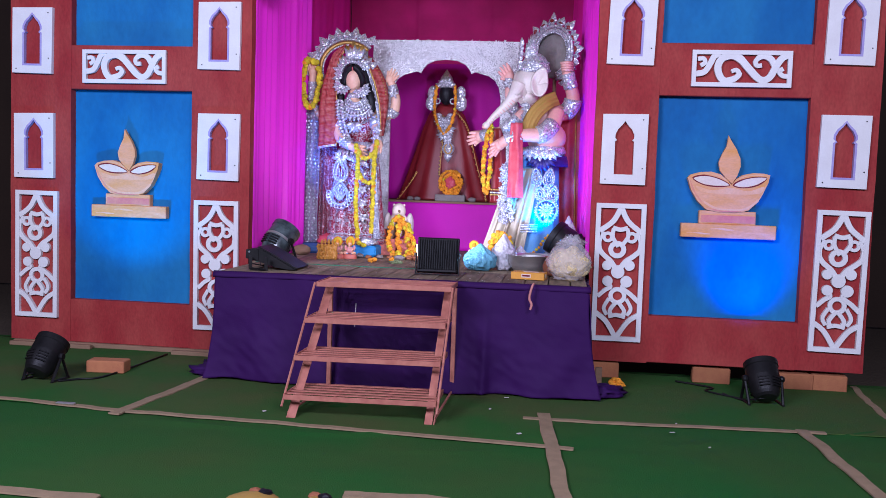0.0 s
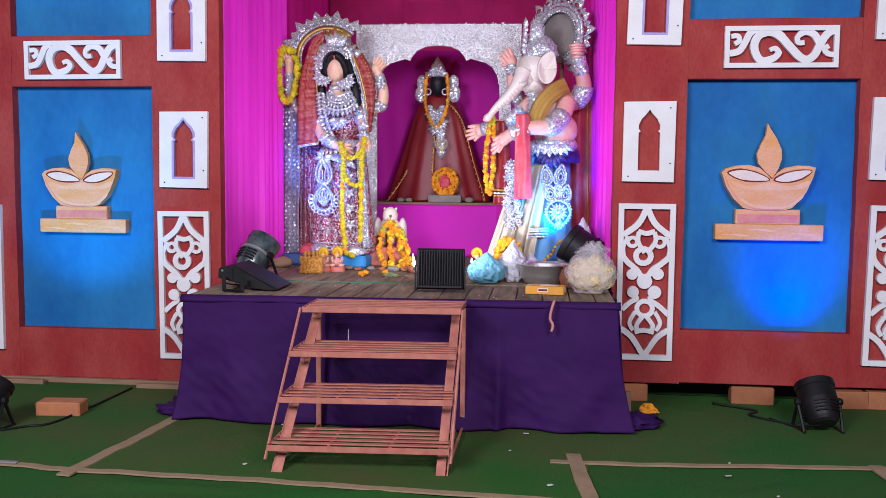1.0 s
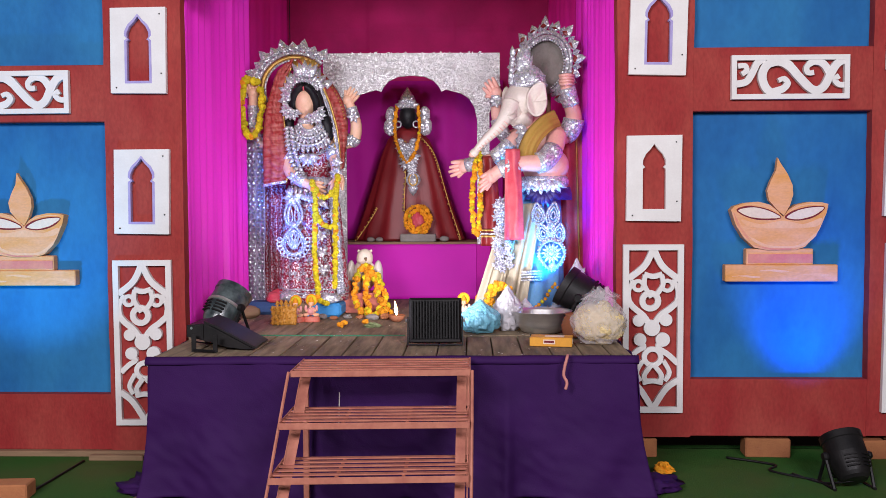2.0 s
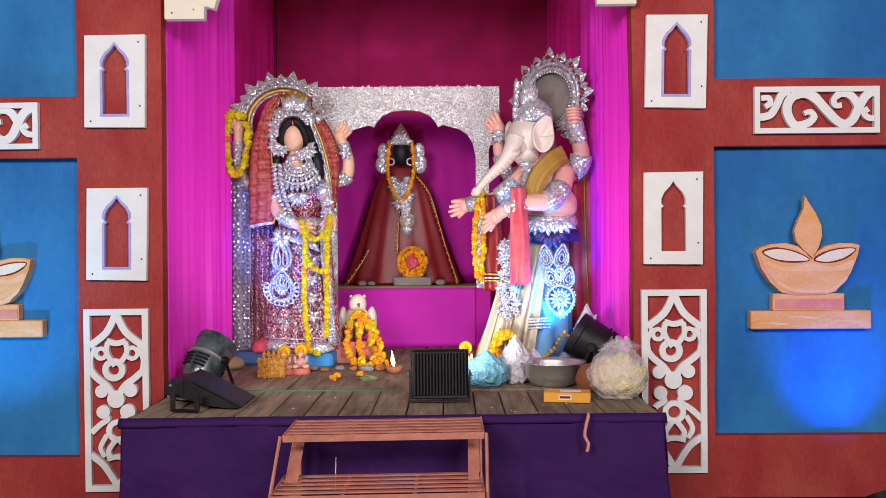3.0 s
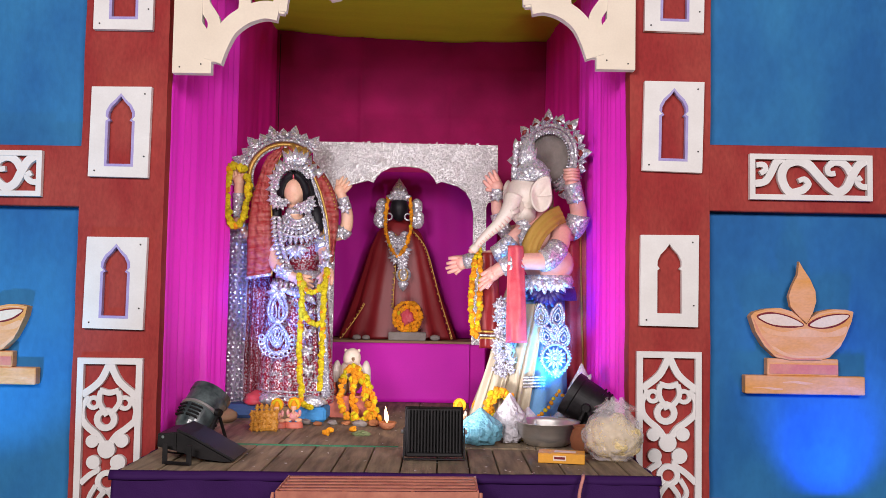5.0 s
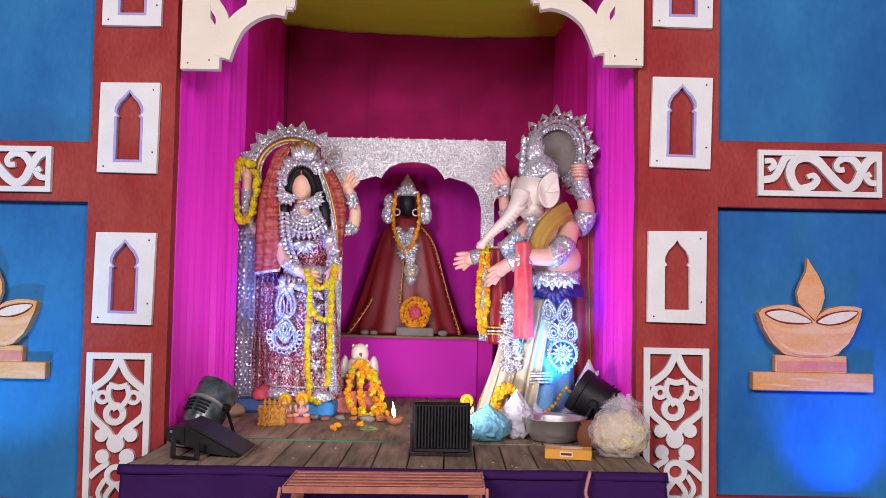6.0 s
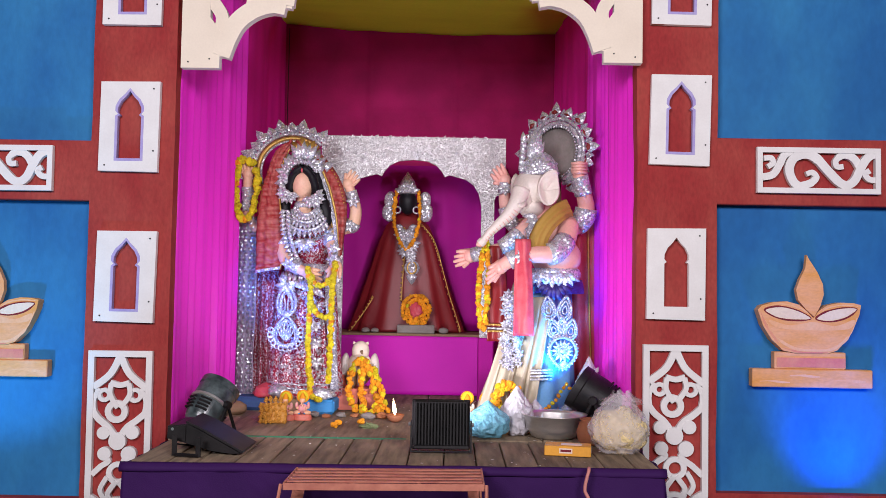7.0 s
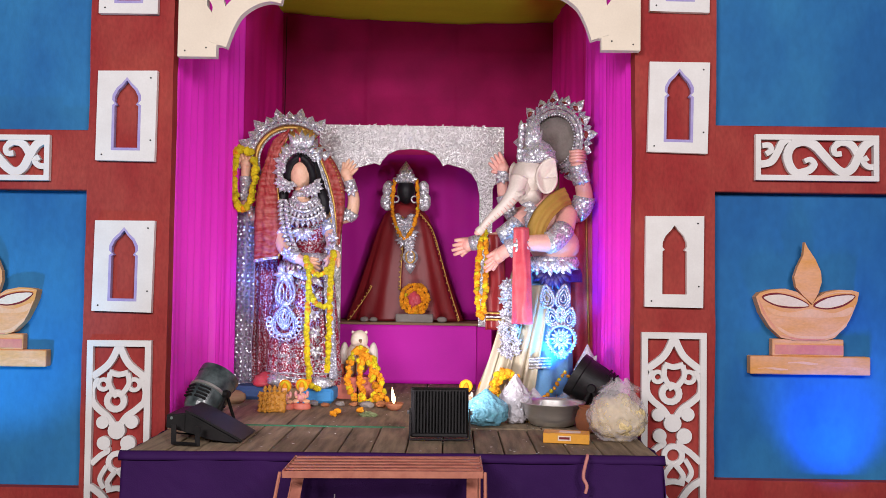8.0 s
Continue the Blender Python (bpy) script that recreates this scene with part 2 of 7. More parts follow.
    puffed=material("puffed_rice", (0.82, 0.66, 0.34), 0.8, second=(0.66, 0.46, 0.2), scale=45, grain=120, bump=0.9, bump_size=0.01),
    clay=material("terracotta", (0.3, 0.11, 0.05), 0.8, second=(0.22, 0.08, 0.04), scale=14, bump=0.3),
    card=material("orange_carton", (0.78, 0.36, 0.03), 0.5, scale=14, bump=0.05),
    salmon=material("salmon_paint", (0.66, 0.17, 0.11), 0.5, scale=10, bump=0.1),
    stone=material("grey_stone", (0.28, 0.25, 0.23), 0.85, second=(0.18, 0.15, 0.13), scale=18, bump=0.6),
    petal=material("scattered_petals", (0.65, 0.6, 0.55), 0.7, scale=40),
    flame=material("oil_flame", (1.0, 0.62, 0.25), 0.5, bump=0, emit=14),
    gloom=material("dark_tent_cloth", (0.05, 0.032, 0.022), 0.9, second=(0.03, 0.02, 0.016), scale=1.5, bump=0.3),
    thread=material("pink_thread", (0.62, 0.25, 0.22), 0.8, scale=60),
    greentape=material("green_strip", (0.05, 0.19, 0.1), 0.8, scale=20),
    pinkclay=material("pink_figurine_paint", (0.7, 0.24, 0.28), 0.45, second=(0.72, 0.45, 0.32), scale=60, bump=0.3, amount=0.9),
    goldclay=material("gold_figurine_paint", (0.58, 0.27, 0.03), 0.45, second=(0.32, 0.12, 0.02), scale=70, bump=0.5),
)

# ---- building helpers ----
ROOTS = {}


def thing(name, base, label, category, group="", turn=0.0):
    ob = new(name)
    ob.empty_display_size = 0.05
    ob.matrix_basis = pose(*base, 0, 0, turn)
    ROOTS[ob.name] = ob.matrix_basis.copy()
    return tagged(ob, label, category, group)


def finish(bm, name, mats, smooth):
    bmesh.ops.recalc_face_normals(bm, faces=bm.faces[:])
    me = bpy.data.meshes.new(name)
    bm.to_mesh(me)
    bm.free()
    for m in mats if isinstance(mats, (list, tuple)) else [mats]:
        me.materials.append(m)
    if smooth:
        me.polygons.foreach_set("use_smooth", [True] * len(me.polygons))
    return me


def part(name, bm, mats, parent, label="", smooth=False):
    """Links a bmesh given in world places as one mesh under a thing or a part."""
    bmesh.ops.transform(bm, matrix=ROOTS[parent.name].inverted(), verts=bm.verts[:])
    ob = new(name, finish(bm, name, mats, smooth))
    ob.parent = parent
    ROOTS[ob.name] = ROOTS[parent.name]
    return tagged(ob, label)


def solid(name, bm, mats, label, category, base=(0, 0, 0), group="", kind="", smooth=False):
    """A thing or a piece of the setting that is one mesh."""
    m = Matrix.Translation(base)
    bmesh.ops.transform(bm, matrix=m.inverted(), verts=bm.verts[:])
    ob = new(name, finish(bm, name, mats, smooth))
    ob.matrix_basis = m
    ROOTS[ob.name] = m.copy()
    return tagged(ob, label, category, group, kind)


def box(lo, hi, bevel=0.0, bm=None, m=None):
    bm = bm or bmesh.new()
    made = bmesh.ops.create_cube(bm, size=1.0)["verts"]
    for v in made:
        v.co = Vector([lo[i] + (v.co[i] + 0.5) * (hi[i] - lo[i]) for i in range(3)])
    if bevel:
        edges = list({e for v in made for e in v.link_edges})
        made = bmesh.ops.bevel(bm, geom=edges, offset=bevel, segments=1, affect="EDGES")["verts"] + [v for v in made if v.is_valid]
    if m:
        bmesh.ops.transform(bm, matrix=m, verts=list(set(made)))
    return bm


def lathe(profile, m=None, seg=24, bm=None, sx=1.0, sy=1.0, ripple=0.0, count=12):
    """Turns a profile of (radius, height) round z; ripple makes folds."""
    bm = bm or bmesh.new()
    m = m or Matrix()
    rings = []
    for k, (r, z) in enumerate(profile):
        amp = ripple * k / max(1, len(profile) - 1)
        rings.append([bm.verts.new(m @ Vector((r * sx * (1 + amp * math.cos(count * a)) * math.cos(a), r * sy * (1 + amp * math.cos(count * a)) * math.sin(a), z)))
                      for a in [2 * math.pi * i / seg for i in range(seg)]])
    for a, b in zip(rings, rings[1:]):
        for i in range(seg):
            bm.faces.new((a[i], a[(i + 1) % seg], b[(i + 1) % seg], b[i]))
    bm.faces.new(rings[0][::-1])
    bm.faces.new(rings[-1])
    return bm


def tube(path, radius, seg=8, bm=None):
    """A round bar along a path; radius is one number or one for each point."""
    bm = bm or bmesh.new()
    pts = [Vector(p) for p in path]
    rs = radius if isinstance(radius, (list, tuple)) else [radius] * len(pts)
    rings, side = [], None
    for i, p in enumerate(pts):
        way = (pts[min(i + 1, len(pts) - 1)] - pts[max(i - 1, 0)]).normalized()
        if side is None:
            side = way.orthogonal().normalized()
        side = (side - way * side.dot(way)).normalized()
        up = way.cross(side)
        rings.append([bm.verts.new(p + (side * math.cos(a) + up * math.sin(a)) * rs[i]) for a in [2 * math.pi * k / seg for k in range(seg)]])
    for a, b in zip(rings, rings[1:]):
        for k in range(seg):
            bm.faces.new((a[k], a[(k + 1) % seg], b[(k + 1) % seg], b[k]))
    bm.faces.new(rings[0][::-1])
    bm.faces.new(rings[-1])
    return bm


def curve(points, steps=6, closed=False):
    """A smooth line through points (Catmull-Rom)."""
    p = [Vector(q) for q in points]
    n, out = len(p), []
    for i in range(n if closed else n - 1):
        a, b, c, d = (p[(i - 1) % n], p[i], p[(i + 1) % n], p[(i + 2) % n]) if closed else (p[max(i - 1, 0)], p[i], p[i + 1], p[min(i + 2, n - 1)])
        for k in range(steps):
            t = k / steps
            out.append(0.5 * (2 * b + (c - a) * t + (2 * a - 5 * b + 4 * c - d) * t * t + (3 * b - a - 3 * c + d) * t ** 3))
    return out if closed else out + [p[-1]]


def plate(outline, holes, y0, y1, bm=None):
    """A board cut to an outline in x and z, with holes, from y0 (front) to y1."""
    bm = bm or bmesh.new()
    front = []
    for loop in [outline, *holes]:
        vs = [bm.verts.new((q[0], y0, q[1])) for q in loop]
        front += [bm.edges.new((vs[i], vs[(i + 1) % len(vs)])) for i in range(len(vs))]
    faces = [f for f in bmesh.ops.triangle_fill(bm, use_beauty=True, use_dissolve=False, edges=front)["geom"] if isinstance(f, bmesh.types.BMFace)]
    moved = bmesh.ops.extrude_face_region(bm, geom=faces)["geom"]
    bmesh.ops.translate(bm, vec=(0, y1 - y0, 0), verts=[v for v in moved if isinstance(v, bmesh.types.BMVert)])
    return bm


def ribbon(path, width, y0, y1, bm, closed=False):
    """A flat band of some depth along a line in x and z."""
    pts = [Vector((q[0], q[1])) for q in path]
    n, rows = len(pts), []
    for i, p in enumerate(pts):
        a, b = (pts[(i - 1) % n], pts[(i + 1) % n]) if closed else (pts[max(i - 1, 0)], pts[min(i + 1, n - 1)])
        way = (b - a).normalized()
        w = (width[min(i * len(width) // n, len(width) - 1)] if isinstance(width, (list, tuple)) else width) / 2
        side = Vector((-way.y, way.x)) * w
        l, r = p + side, p - side
        rows.append([bm.verts.new((l.x, y0, l.y)), bm.verts.new((r.x, y0, r.y)), bm.verts.new((r.x, y1, r.y)), bm.verts.new((l.x, y1, l.y))])
    for i in range(n if closed else n - 1):
        a, b = rows[i], rows[(i + 1) % n]
        for k in range(4):
            bm.faces.new((a[k], a[(k + 1) % 4], b[(k + 1) % 4], b[k]))
    if not closed:
        bm.faces.new(rows[0][::-1])
        bm.faces.new(rows[-1])
    return bm


def disc(cx, cz, r, y0, y1, bm=None, seg=20):
    return plate([(cx + r * math.cos(2 * math.pi * k / seg), cz + r * math.sin(2 * math.pi * k / seg)) for k in range(seg)], [], y0, y1, bm)


def circle(cx, cz, r, seg=18):
    return [(cx + r * math.cos(2 * math.pi * k / seg), cz + r * math.sin(2 * math.pi * k / seg)) for k in range(seg)]


def blob(centre, size, rough=0.0, freq=6.0, level=3, bm=None, m=None, seed=0.0):
    """A rounded lump with an uneven skin."""
    bm = bm or bmesh.new()
    vs = bmesh.ops.create_icosphere(bm, subdivisions=level, radius=1.0)["verts"]
    for v in vs:
        k = 1 + rough * noise.noise(v.co * freq * 0.35 + Vector((seed, seed * 1.7, 3.1))) + rough * 0.4 * noise.noise(v.co * freq + Vector((seed, 9, 1)))
        q = Vector((v.co.x * size[0] * k, v.co.y * size[1] * k, v.co.z * size[2] * k))
        v.co = (m @ q if m else q) + Vector(centre)
    return bm


def sheet(nu, nv, place, thick=0.0, bm=None):
    """A cloth given by place(u, v), with a little thickness along its normal."""
    bm = bm or bmesh.new()
    grid = [[bm.verts.new(place(i / nu, j / nv)) for j in range(nv + 1)] for i in range(nu + 1)]
    faces = [bm.faces.new((grid[i][j], grid[i + 1][j], grid[i + 1][j + 1], grid[i][j + 1])) for i in range(nu) for j in range(nv)]
    if thick:
        bm.normal_update()
        bmesh.ops.solidify(bm, geom=faces, thickness=thick)
    return bm


class Figure:
    """Collects several surfaces into one mesh with a few materials."""

    def __init__(self, *names):
        self.bm, self.names = bmesh.new(), list(names)

    def add(self, name, make, *args, **kw):
        before = set(self.bm.faces)
        make(*args, bm=self.bm, **kw)
        k = self.names.index(name)
        for f in self.bm.faces:
            if f not in before:
                f.material_index = k
        return self

    def mats(self):
        return [M[k] for k in self.names]


# ---- ground ----
solid("ground", box((-40, -40, -0.3), (40, 45, -0.02)), M["soil"], "dark trodden soil round the tent", "ground", kind="structure")


def carpet(u, v):
    x, y = -5.0 + 8.6 * u, -4.2 + 9.9 * v
    ridge = max(0.0, 0.1 - abs(noise.noise((x * 0.9 + 3, y * 2.1, 9)))) * max(0.0, noise.noise((x * 1.7, y * 1.7, 4)))
    z = 0.004 * noise.noise((x * 1.3, y * 1.3, 0)) + 0.003 * noise.noise((x * 5, y * 9, 2)) - 0.006 + 0.22 * ridge
    return Vector((x, y, z))


solid("floor", sheet(300, 340, carpet), M["grass"], "wrinkled green carpet laid over the ground", "carpet", kind="structure", smooth=True)



def rear_carpet(u, v):
    x = -4.6 + 7.4 * u
    near = 3.95 - 0.06 * (x + 2.0) if x < 0.05 else 4.33 + 0.06 * (x - 0.1)
    y = near + (5.62 - near) * v
    return Vector((x, y, 0.0015 + 0.003 * noise.noise((x * 2.3, y * 2.3, 1)) * v + 0.007 * max(0, noise.noise((x * 6, y * 10, 6))) * v))


solid("floor_rear", sheet(220, 70, rear_carpet, 0.003), M["olive"], "worn olive-green carpet before the facade", "carpet", kind="structure", smooth=True)

# ---- painted facade ----
FACE, BOARD, DEEP = 5.43, 5.49, 5.56   # faces of the red frame and of the blue boards, and the back
TOP = 3.5


def red_post(name, x0, x1, z0, z1=TOP):
    n = 46
    rise = [z0 + (z1 - z0) * k / n for k in range(n + 1)]

    def uneven(z, seed):
        return 0.004 + 0.005 * noise.noise((z * 2.3, seed, 0)) + 0.003 * noise.noise((z * 9, seed, 4))
    edge = [(x0 - uneven(z, x0), z) for z in rise] + [(x1 + uneven(z, x1), z) for z in reversed(rise)]
    return solid(name, plate(edge, [], FACE, DEEP), M["red"], "red painted board pier with white cut-out plates", "pier", kind="structure")


def red_beam(name, x0, x1, z0, z1):
    return solid(name, box((x0, FACE + 0.002, z0), (x1, DEEP, z1), 0.004), M["red"], "red painted board crosspiece", "beam", kind="structure")


def blue_board(name, x0, x1, z0, z1):
    return solid(name, box((x0, BOARD, z0), (x1, DEEP, z1)), M["blue"], "blue painted board set back in a red surround", "panel", kind="structure")


red_post("wall_pier_1", -3.63, -3.205, 0.03)
red_post("wall_pier_2", -2.355, -1.965, 0.03)
red_post("wall_pier_3", 0.245, 0.615, 0.11)
red_post("wall_pier_4", 1.505, 1.89, 0.12)
for name, x0, x1, foot, low, mid, high in (("left", -3.205, -2.355, 0.03, 0.32, 1.725, 2.013), ("right", 0.615, 1.505, 0.115, 0.407, 1.756, 2.072)):
    red_beam("wall_base_" + name, x0, x1, foot, low)
    blue_board("wall_niche_" + name, x0, x1, low, mid)
    red_beam("wall_beam_" + name, x0, x1, mid, high)
    blue_board("wall_upper_niche_" + name, x0, x1, high, 3.2)
    red_beam("wall_head_" + name, x0, x1, 3.2, TOP)
red_beam("wall_head_middle", -1.965, 0.245, 3.25, TOP)
# battens under the board on one side
solid("base_batten", box((-3.6, 5.40, 0.0), (-1.98, 5.5, 0.03), 0.004), M["wood"], "rough wooden batten under the facade", "batten", kind="structure")

# ---- alcove ----
BACK = 7.65


def side_curtain(x0, x1, sign):
    def place(u, v):
        y = 5.47 + (BACK - 5.47) * u
        x = x0 + (x1 - x0) * u
        deep = max(0.0, 1 - u / 0.62)
        fold = 0.008 * math.sin(u * 90 + 1.3 * math.sin(v * 3)) * (0.25 + deep) + 0.03 * noise.noise((u * 9, v * 1.2, sign))
        return Vector((x + sign * fold, y + 0.01 * noise.noise((u * 40, v * 2, 5)), 0.6 + 2.75 * v))
    return place


solid("wall_cloth_left", sheet(160, 24, side_curtain(-2.01, -1.87, 1), 0.004), M["sidecloth"], "magenta cloth lining the alcove's side, coloured redder where less light falls", "wall cloth", kind="structure", smooth=True)
solid("wall_cloth_right", sheet(160, 24, side_curtain(0.295, 0.095, -1), 0.004), M["sidecloth"], "magenta cloth lining the alcove's side, coloured redder where less light falls", "wall cloth", kind="structure", smooth=True)


def drawn_curtain(x0, x1, sign, seed):
    """A curtain along the alcove's side, in deep uneven pleats."""
    def place(u, v):
        s = u + 0.01 * noise.noise((u * 10, v * 2.2, seed))
        pleat = math.sin(s * 58 + 4.0 * noise.noise((u * 3, 0.3, seed))) + 0.3 * math.sin(s * 133 + 1.0 + 3 * noise.noise((u * 4, v * 0.6, seed)))
        amp = 0.02 * (0.7 + 0.6 * noise.noise((u * 8, v * 1.3, seed + 4)))
        return Vector((x0 + (x1 - x0) * s + sign * (0.02 + amp * pleat), 5.50 + 0.93 * s + 0.006 * pleat, 0.636 + 2.66 * v))
    return place


solid("curtain_left", sheet(220, 30, drawn_curtain(-1.985, -1.895, 1, 1.0), 0.003), M["magenta"], "bright magenta satin curtain pleated along the alcove's side", "curtain", kind="structure", smooth=True)
solid("curtain_right", sheet(220, 30, drawn_curtain(0.262, 0.19, -1, 6.0), 0.003), M["magenta"], "bright magenta satin curtain pleated along the alcove's side", "curtain", kind="structure", smooth=True)


def back_cloth(u, v):
    x, z = -1.95 + 2.15 * u, 0.6 + 2.8 * v
    crease = 0.008 * (math.exp(-((x + 0.62) / 0.012) ** 2) + math.exp(-((x + 1.25) / 0.012) ** 2) + math.exp(-((z - 2.62) / 0.014) ** 2) + math.exp(-((z - 2.98) / 0.012) ** 2))
    return Vector((x, BACK + 0.014 * noise.noise((x * 4, z * 0.8, 1)) + 0.006 * noise.noise((x * 11, z * 9, 4)) - crease, z))


solid("backdrop_cloth", sheet(180, 150, back_cloth, 0.004), M["crimson"], "crimson cloth stretched across the alcove's back", "backdrop cloth", kind="structure", smooth=True)


solid("corner_wire", tube([(-1.832, 7.55, 0.64), (-1.836, 7.56, 1.8), (-1.83, 7.55, 3.2)], 0.0035, 6), M["black"], "thin black wire down the alcove corner", "wire", (-1.8, 7.55, 0.64))


def inner_cloth(u, v):
    x, z = -1.5 + 1.25 * u, 1.04 + 1.18 * v
    return Vector((x, 7.60 + 0.007 * math.sin(x * 40 + math.sin(z * 4)) * (1 - 0.6 * v) + 0.012 * noise.noise((x * 5, z, 3)), z))


solid("inner_backdrop", sheet(110, 10, inner_cloth, 0.003), M["purplepink"], "purple-pink satin hung behind the robed idol", "backdrop cloth", kind="structure", smooth=True)


def roof_cloth(u, v):
    x, y = -2.0 + 2.3 * u, 5.52 + 2.15 * v
    sag = (0.045 * math.sin(math.pi * u) + 0.05 * u) * (0.4 + 0.6 * v)
    return Vector((x, y, 3.27 - sag + 0.01 * noise.noise((x * 6, y * 2, 7))))


solid("ceiling", sheet(40, 30, roof_cloth, 0.004), M["lime"], "sagging olive-yellow cloth ceiling of the alcove", "ceiling", kind="structure", smooth=True)
solid("wall_alcove_left", box((-2.06, 5.57, 0), (-2.0, 7.8, TOP)), M["gloom"], "hidden cloth wall behind the curtain", "wall", kind="structure")
solid("wall_alcove_right", box((0.3, 5.57, 0), (0.36, 7.8, TOP)), M["gloom"], "hidden cloth wall behind the curtain", "wall", kind="structure")
solid("wall_alcove_back", box((-2.0, 7.72, 0), (0.3, 7.8, TOP)), M["gloom"], "hidden cloth wall behind the backdrop", "wall", kind="structure")
solid("wall_alcove_roof", box((-2.06, 5.57, TOP), (0.36, 7.8, TOP + 0.05)), M["gloom"], "hidden cloth roof over the alcove", "roof", kind="structure")
# plain tent walls that close the place
solid("wall_west", box((-6.6, -5.0, 0), (-6.5, 8.5, 4.2)), M["gloom"], "dark tent wall", "wall", kind="structure")
solid("wall_east", box((4.6, -5.0, 0), (4.7, 8.5, 4.2)), M["gloom"], "dark tent wall", "wall", kind="structure")
solid("wall_south", box((-6.5, -5.1, 0), (4.6, -5.0, 4.2)), M["gloom"], "dark tent wall", "wall", kind="structure")
solid("wall_north", box((-6.5, 8.4, 0), (4.6, 8.5, 4.2)), M["gloom"], "dark tent wall", "wall", kind="structure")

# ---- stage ----
stage = thing("stage", (-0.84, 6.2, 0), "low wooden stage with weathered planks and a violet skirt", "stage")
part("frame", box((-1.82, 4.88, 0.0), (0.14, 5.40, 0.585)), M["wood"], stage, "rough wooden support")
part("frame", box((-1.94, 5.58, 0.0), (0.22, 7.7, 0.59)), M["wood"], stage, "rough wooden support")


def skirt_front(u, v):
    x = -1.905 + 2.135 * u
    drop = 1 - v
    wide = drop ** 2
    x += wide * (-0.05 * max(0, 0.18 - u) / 0.18 + 0.09 * max(0, u - 0.85) / 0.15)
    fold = 0.045 * noise.noise((u * 7, v * 1.5, 3)) + 0.014 * noise.noise((u * 18, v * 5, 7)) + 0.006 * noise.noise((u * 45 + v * 9, v * 11, 2)) + 0.012 * math.sin(u * 26 + 2 * v) * drop
    crease = -0.03 * math.exp(-((u - 0.735) / 0.012) ** 2) * drop
    y = 4.745 + 0.06 * u - 0.05 * wide + fold * (0.15 + drop) + crease
    return Vector((x, y, 0.012 + 0.61 * v + 0.012 * noise.noise((u * 9, 4, 4)) * drop))


part("skirt", sheet(220, 60, skirt_front, 0.004), M["violet"], stage, "violet cloth hanging to the floor", smooth=True)


def skirt_side(x0, sign):
    def place(u, v):
        drop = 1 - v
        x = x0 + sign * (0.02 * noise.noise((u * 6, v * 2, x0)) + (0.05 + 0.02 * math.sin(u * 22)) * drop ** 2) * (1.0 if u < 0.9 else 0.4)
        return Vector((x, 4.75 + (0.06 if x0 > -1 else 0) + 0.66 * u, 0.012 + 0.61 * v))
    return place


part("skirt", sheet(40, 24, skirt_side(-1.905, -1), 0.004), M["violet"], stage, smooth=True)
part("skirt", sheet(40, 24, skirt_side(0.232, 1), 0.004), M["violet"], stage, smooth=True)


def hem(u, v):
    x = -1.92 + 2.16 * u
    a = v * math.pi * 0.75
    return Vector((x, 4.755 + 0.06 * u + 0.012 - 0.018 * math.sin(a) - 0.006, 0.598 + 0.033 * (1 - v) + 0.004 * noise.noise((u * 12, v, 8))))


part("hem", sheet(70, 5, hem, 0.004), M["violet"], stage, "folded upper edge of the violet cloth", smooth=True)


def trailing(x0, y0, seed):
    bm = bmesh.new()
    return blob((x0, y0, 0.03), (0.12, 0.1, 0.035), 0.7, 9, 3, bm, seed=seed)


part("trailing_cloth", trailing(0.33, 4.93, 2.0), M["violet"], stage, "heap of violet cloth on the floor", smooth=True)
part("trailing_cloth", trailing(-1.95, 4.86, 5.0), M["violet"], stage, "heap of violet cloth on the floor", smooth=True)
part("strip", box((-1.9, 5.415, 0.626), (-0.83, 5.425, 0.6335)), M["greentape"], stage, "thin green strip between the boards")

# ---- iron steps ----
steps = thing("iron_steps", (-0.86, 4.3, 0), "pink painted iron steps with four slatted treads before the stage", "steps")
LEFT = [(-1.253, 4.008), (-1.24, 4.128), (-1.23, 4.262), (-1.215, 4.425)]
RIGHT = [(-0.503, 4.052), (-0.503, 4.175), (-0.5, 4.302), (-0.495, 4.468)]
RISE = [0.12, 0.292, 0.463, 0.634]
for (xl, yl), (xr, yr), z in zip(LEFT, RIGHT, RISE):
    slope = (yr - yl) / (xr - xl)
    shear = Matrix(((1, 0, 0, 0), (slope, 1, 0, yl - slope * xl), (0, 0, 1, 0), (0, 0, 0, 1)))
    tread = part("tread", box((xl, 0.0, z - 0.025), (xr, 0.005, z), 0.001, m=shear), M["iron"], steps)
    for k in range(1, 6):
        part("slat", box((xl + 0.004, 0.054 * k - 0.013, z - 0.007), (xr - 0.004, 0.054 * k + 0.013, z - 0.001), 0.002, m=shear), M["iron"], tread)
    for f in (0.33, 0.67):
        xm = xl + (xr - xl) * f
        part("crossbar", box((xm - 0.006, 0.006, z - 0.0145), (xm + 0.006, 0.28, z - 0.0075), m=shear), M["iron"], tread)
    for xs in (xl, xr - 0.006):
        part("end_angle", box((xs, 0.006, z - 0.024), (xs + 0.006, 0.284, z + 0.001), m=shear), M["iron"], tread)
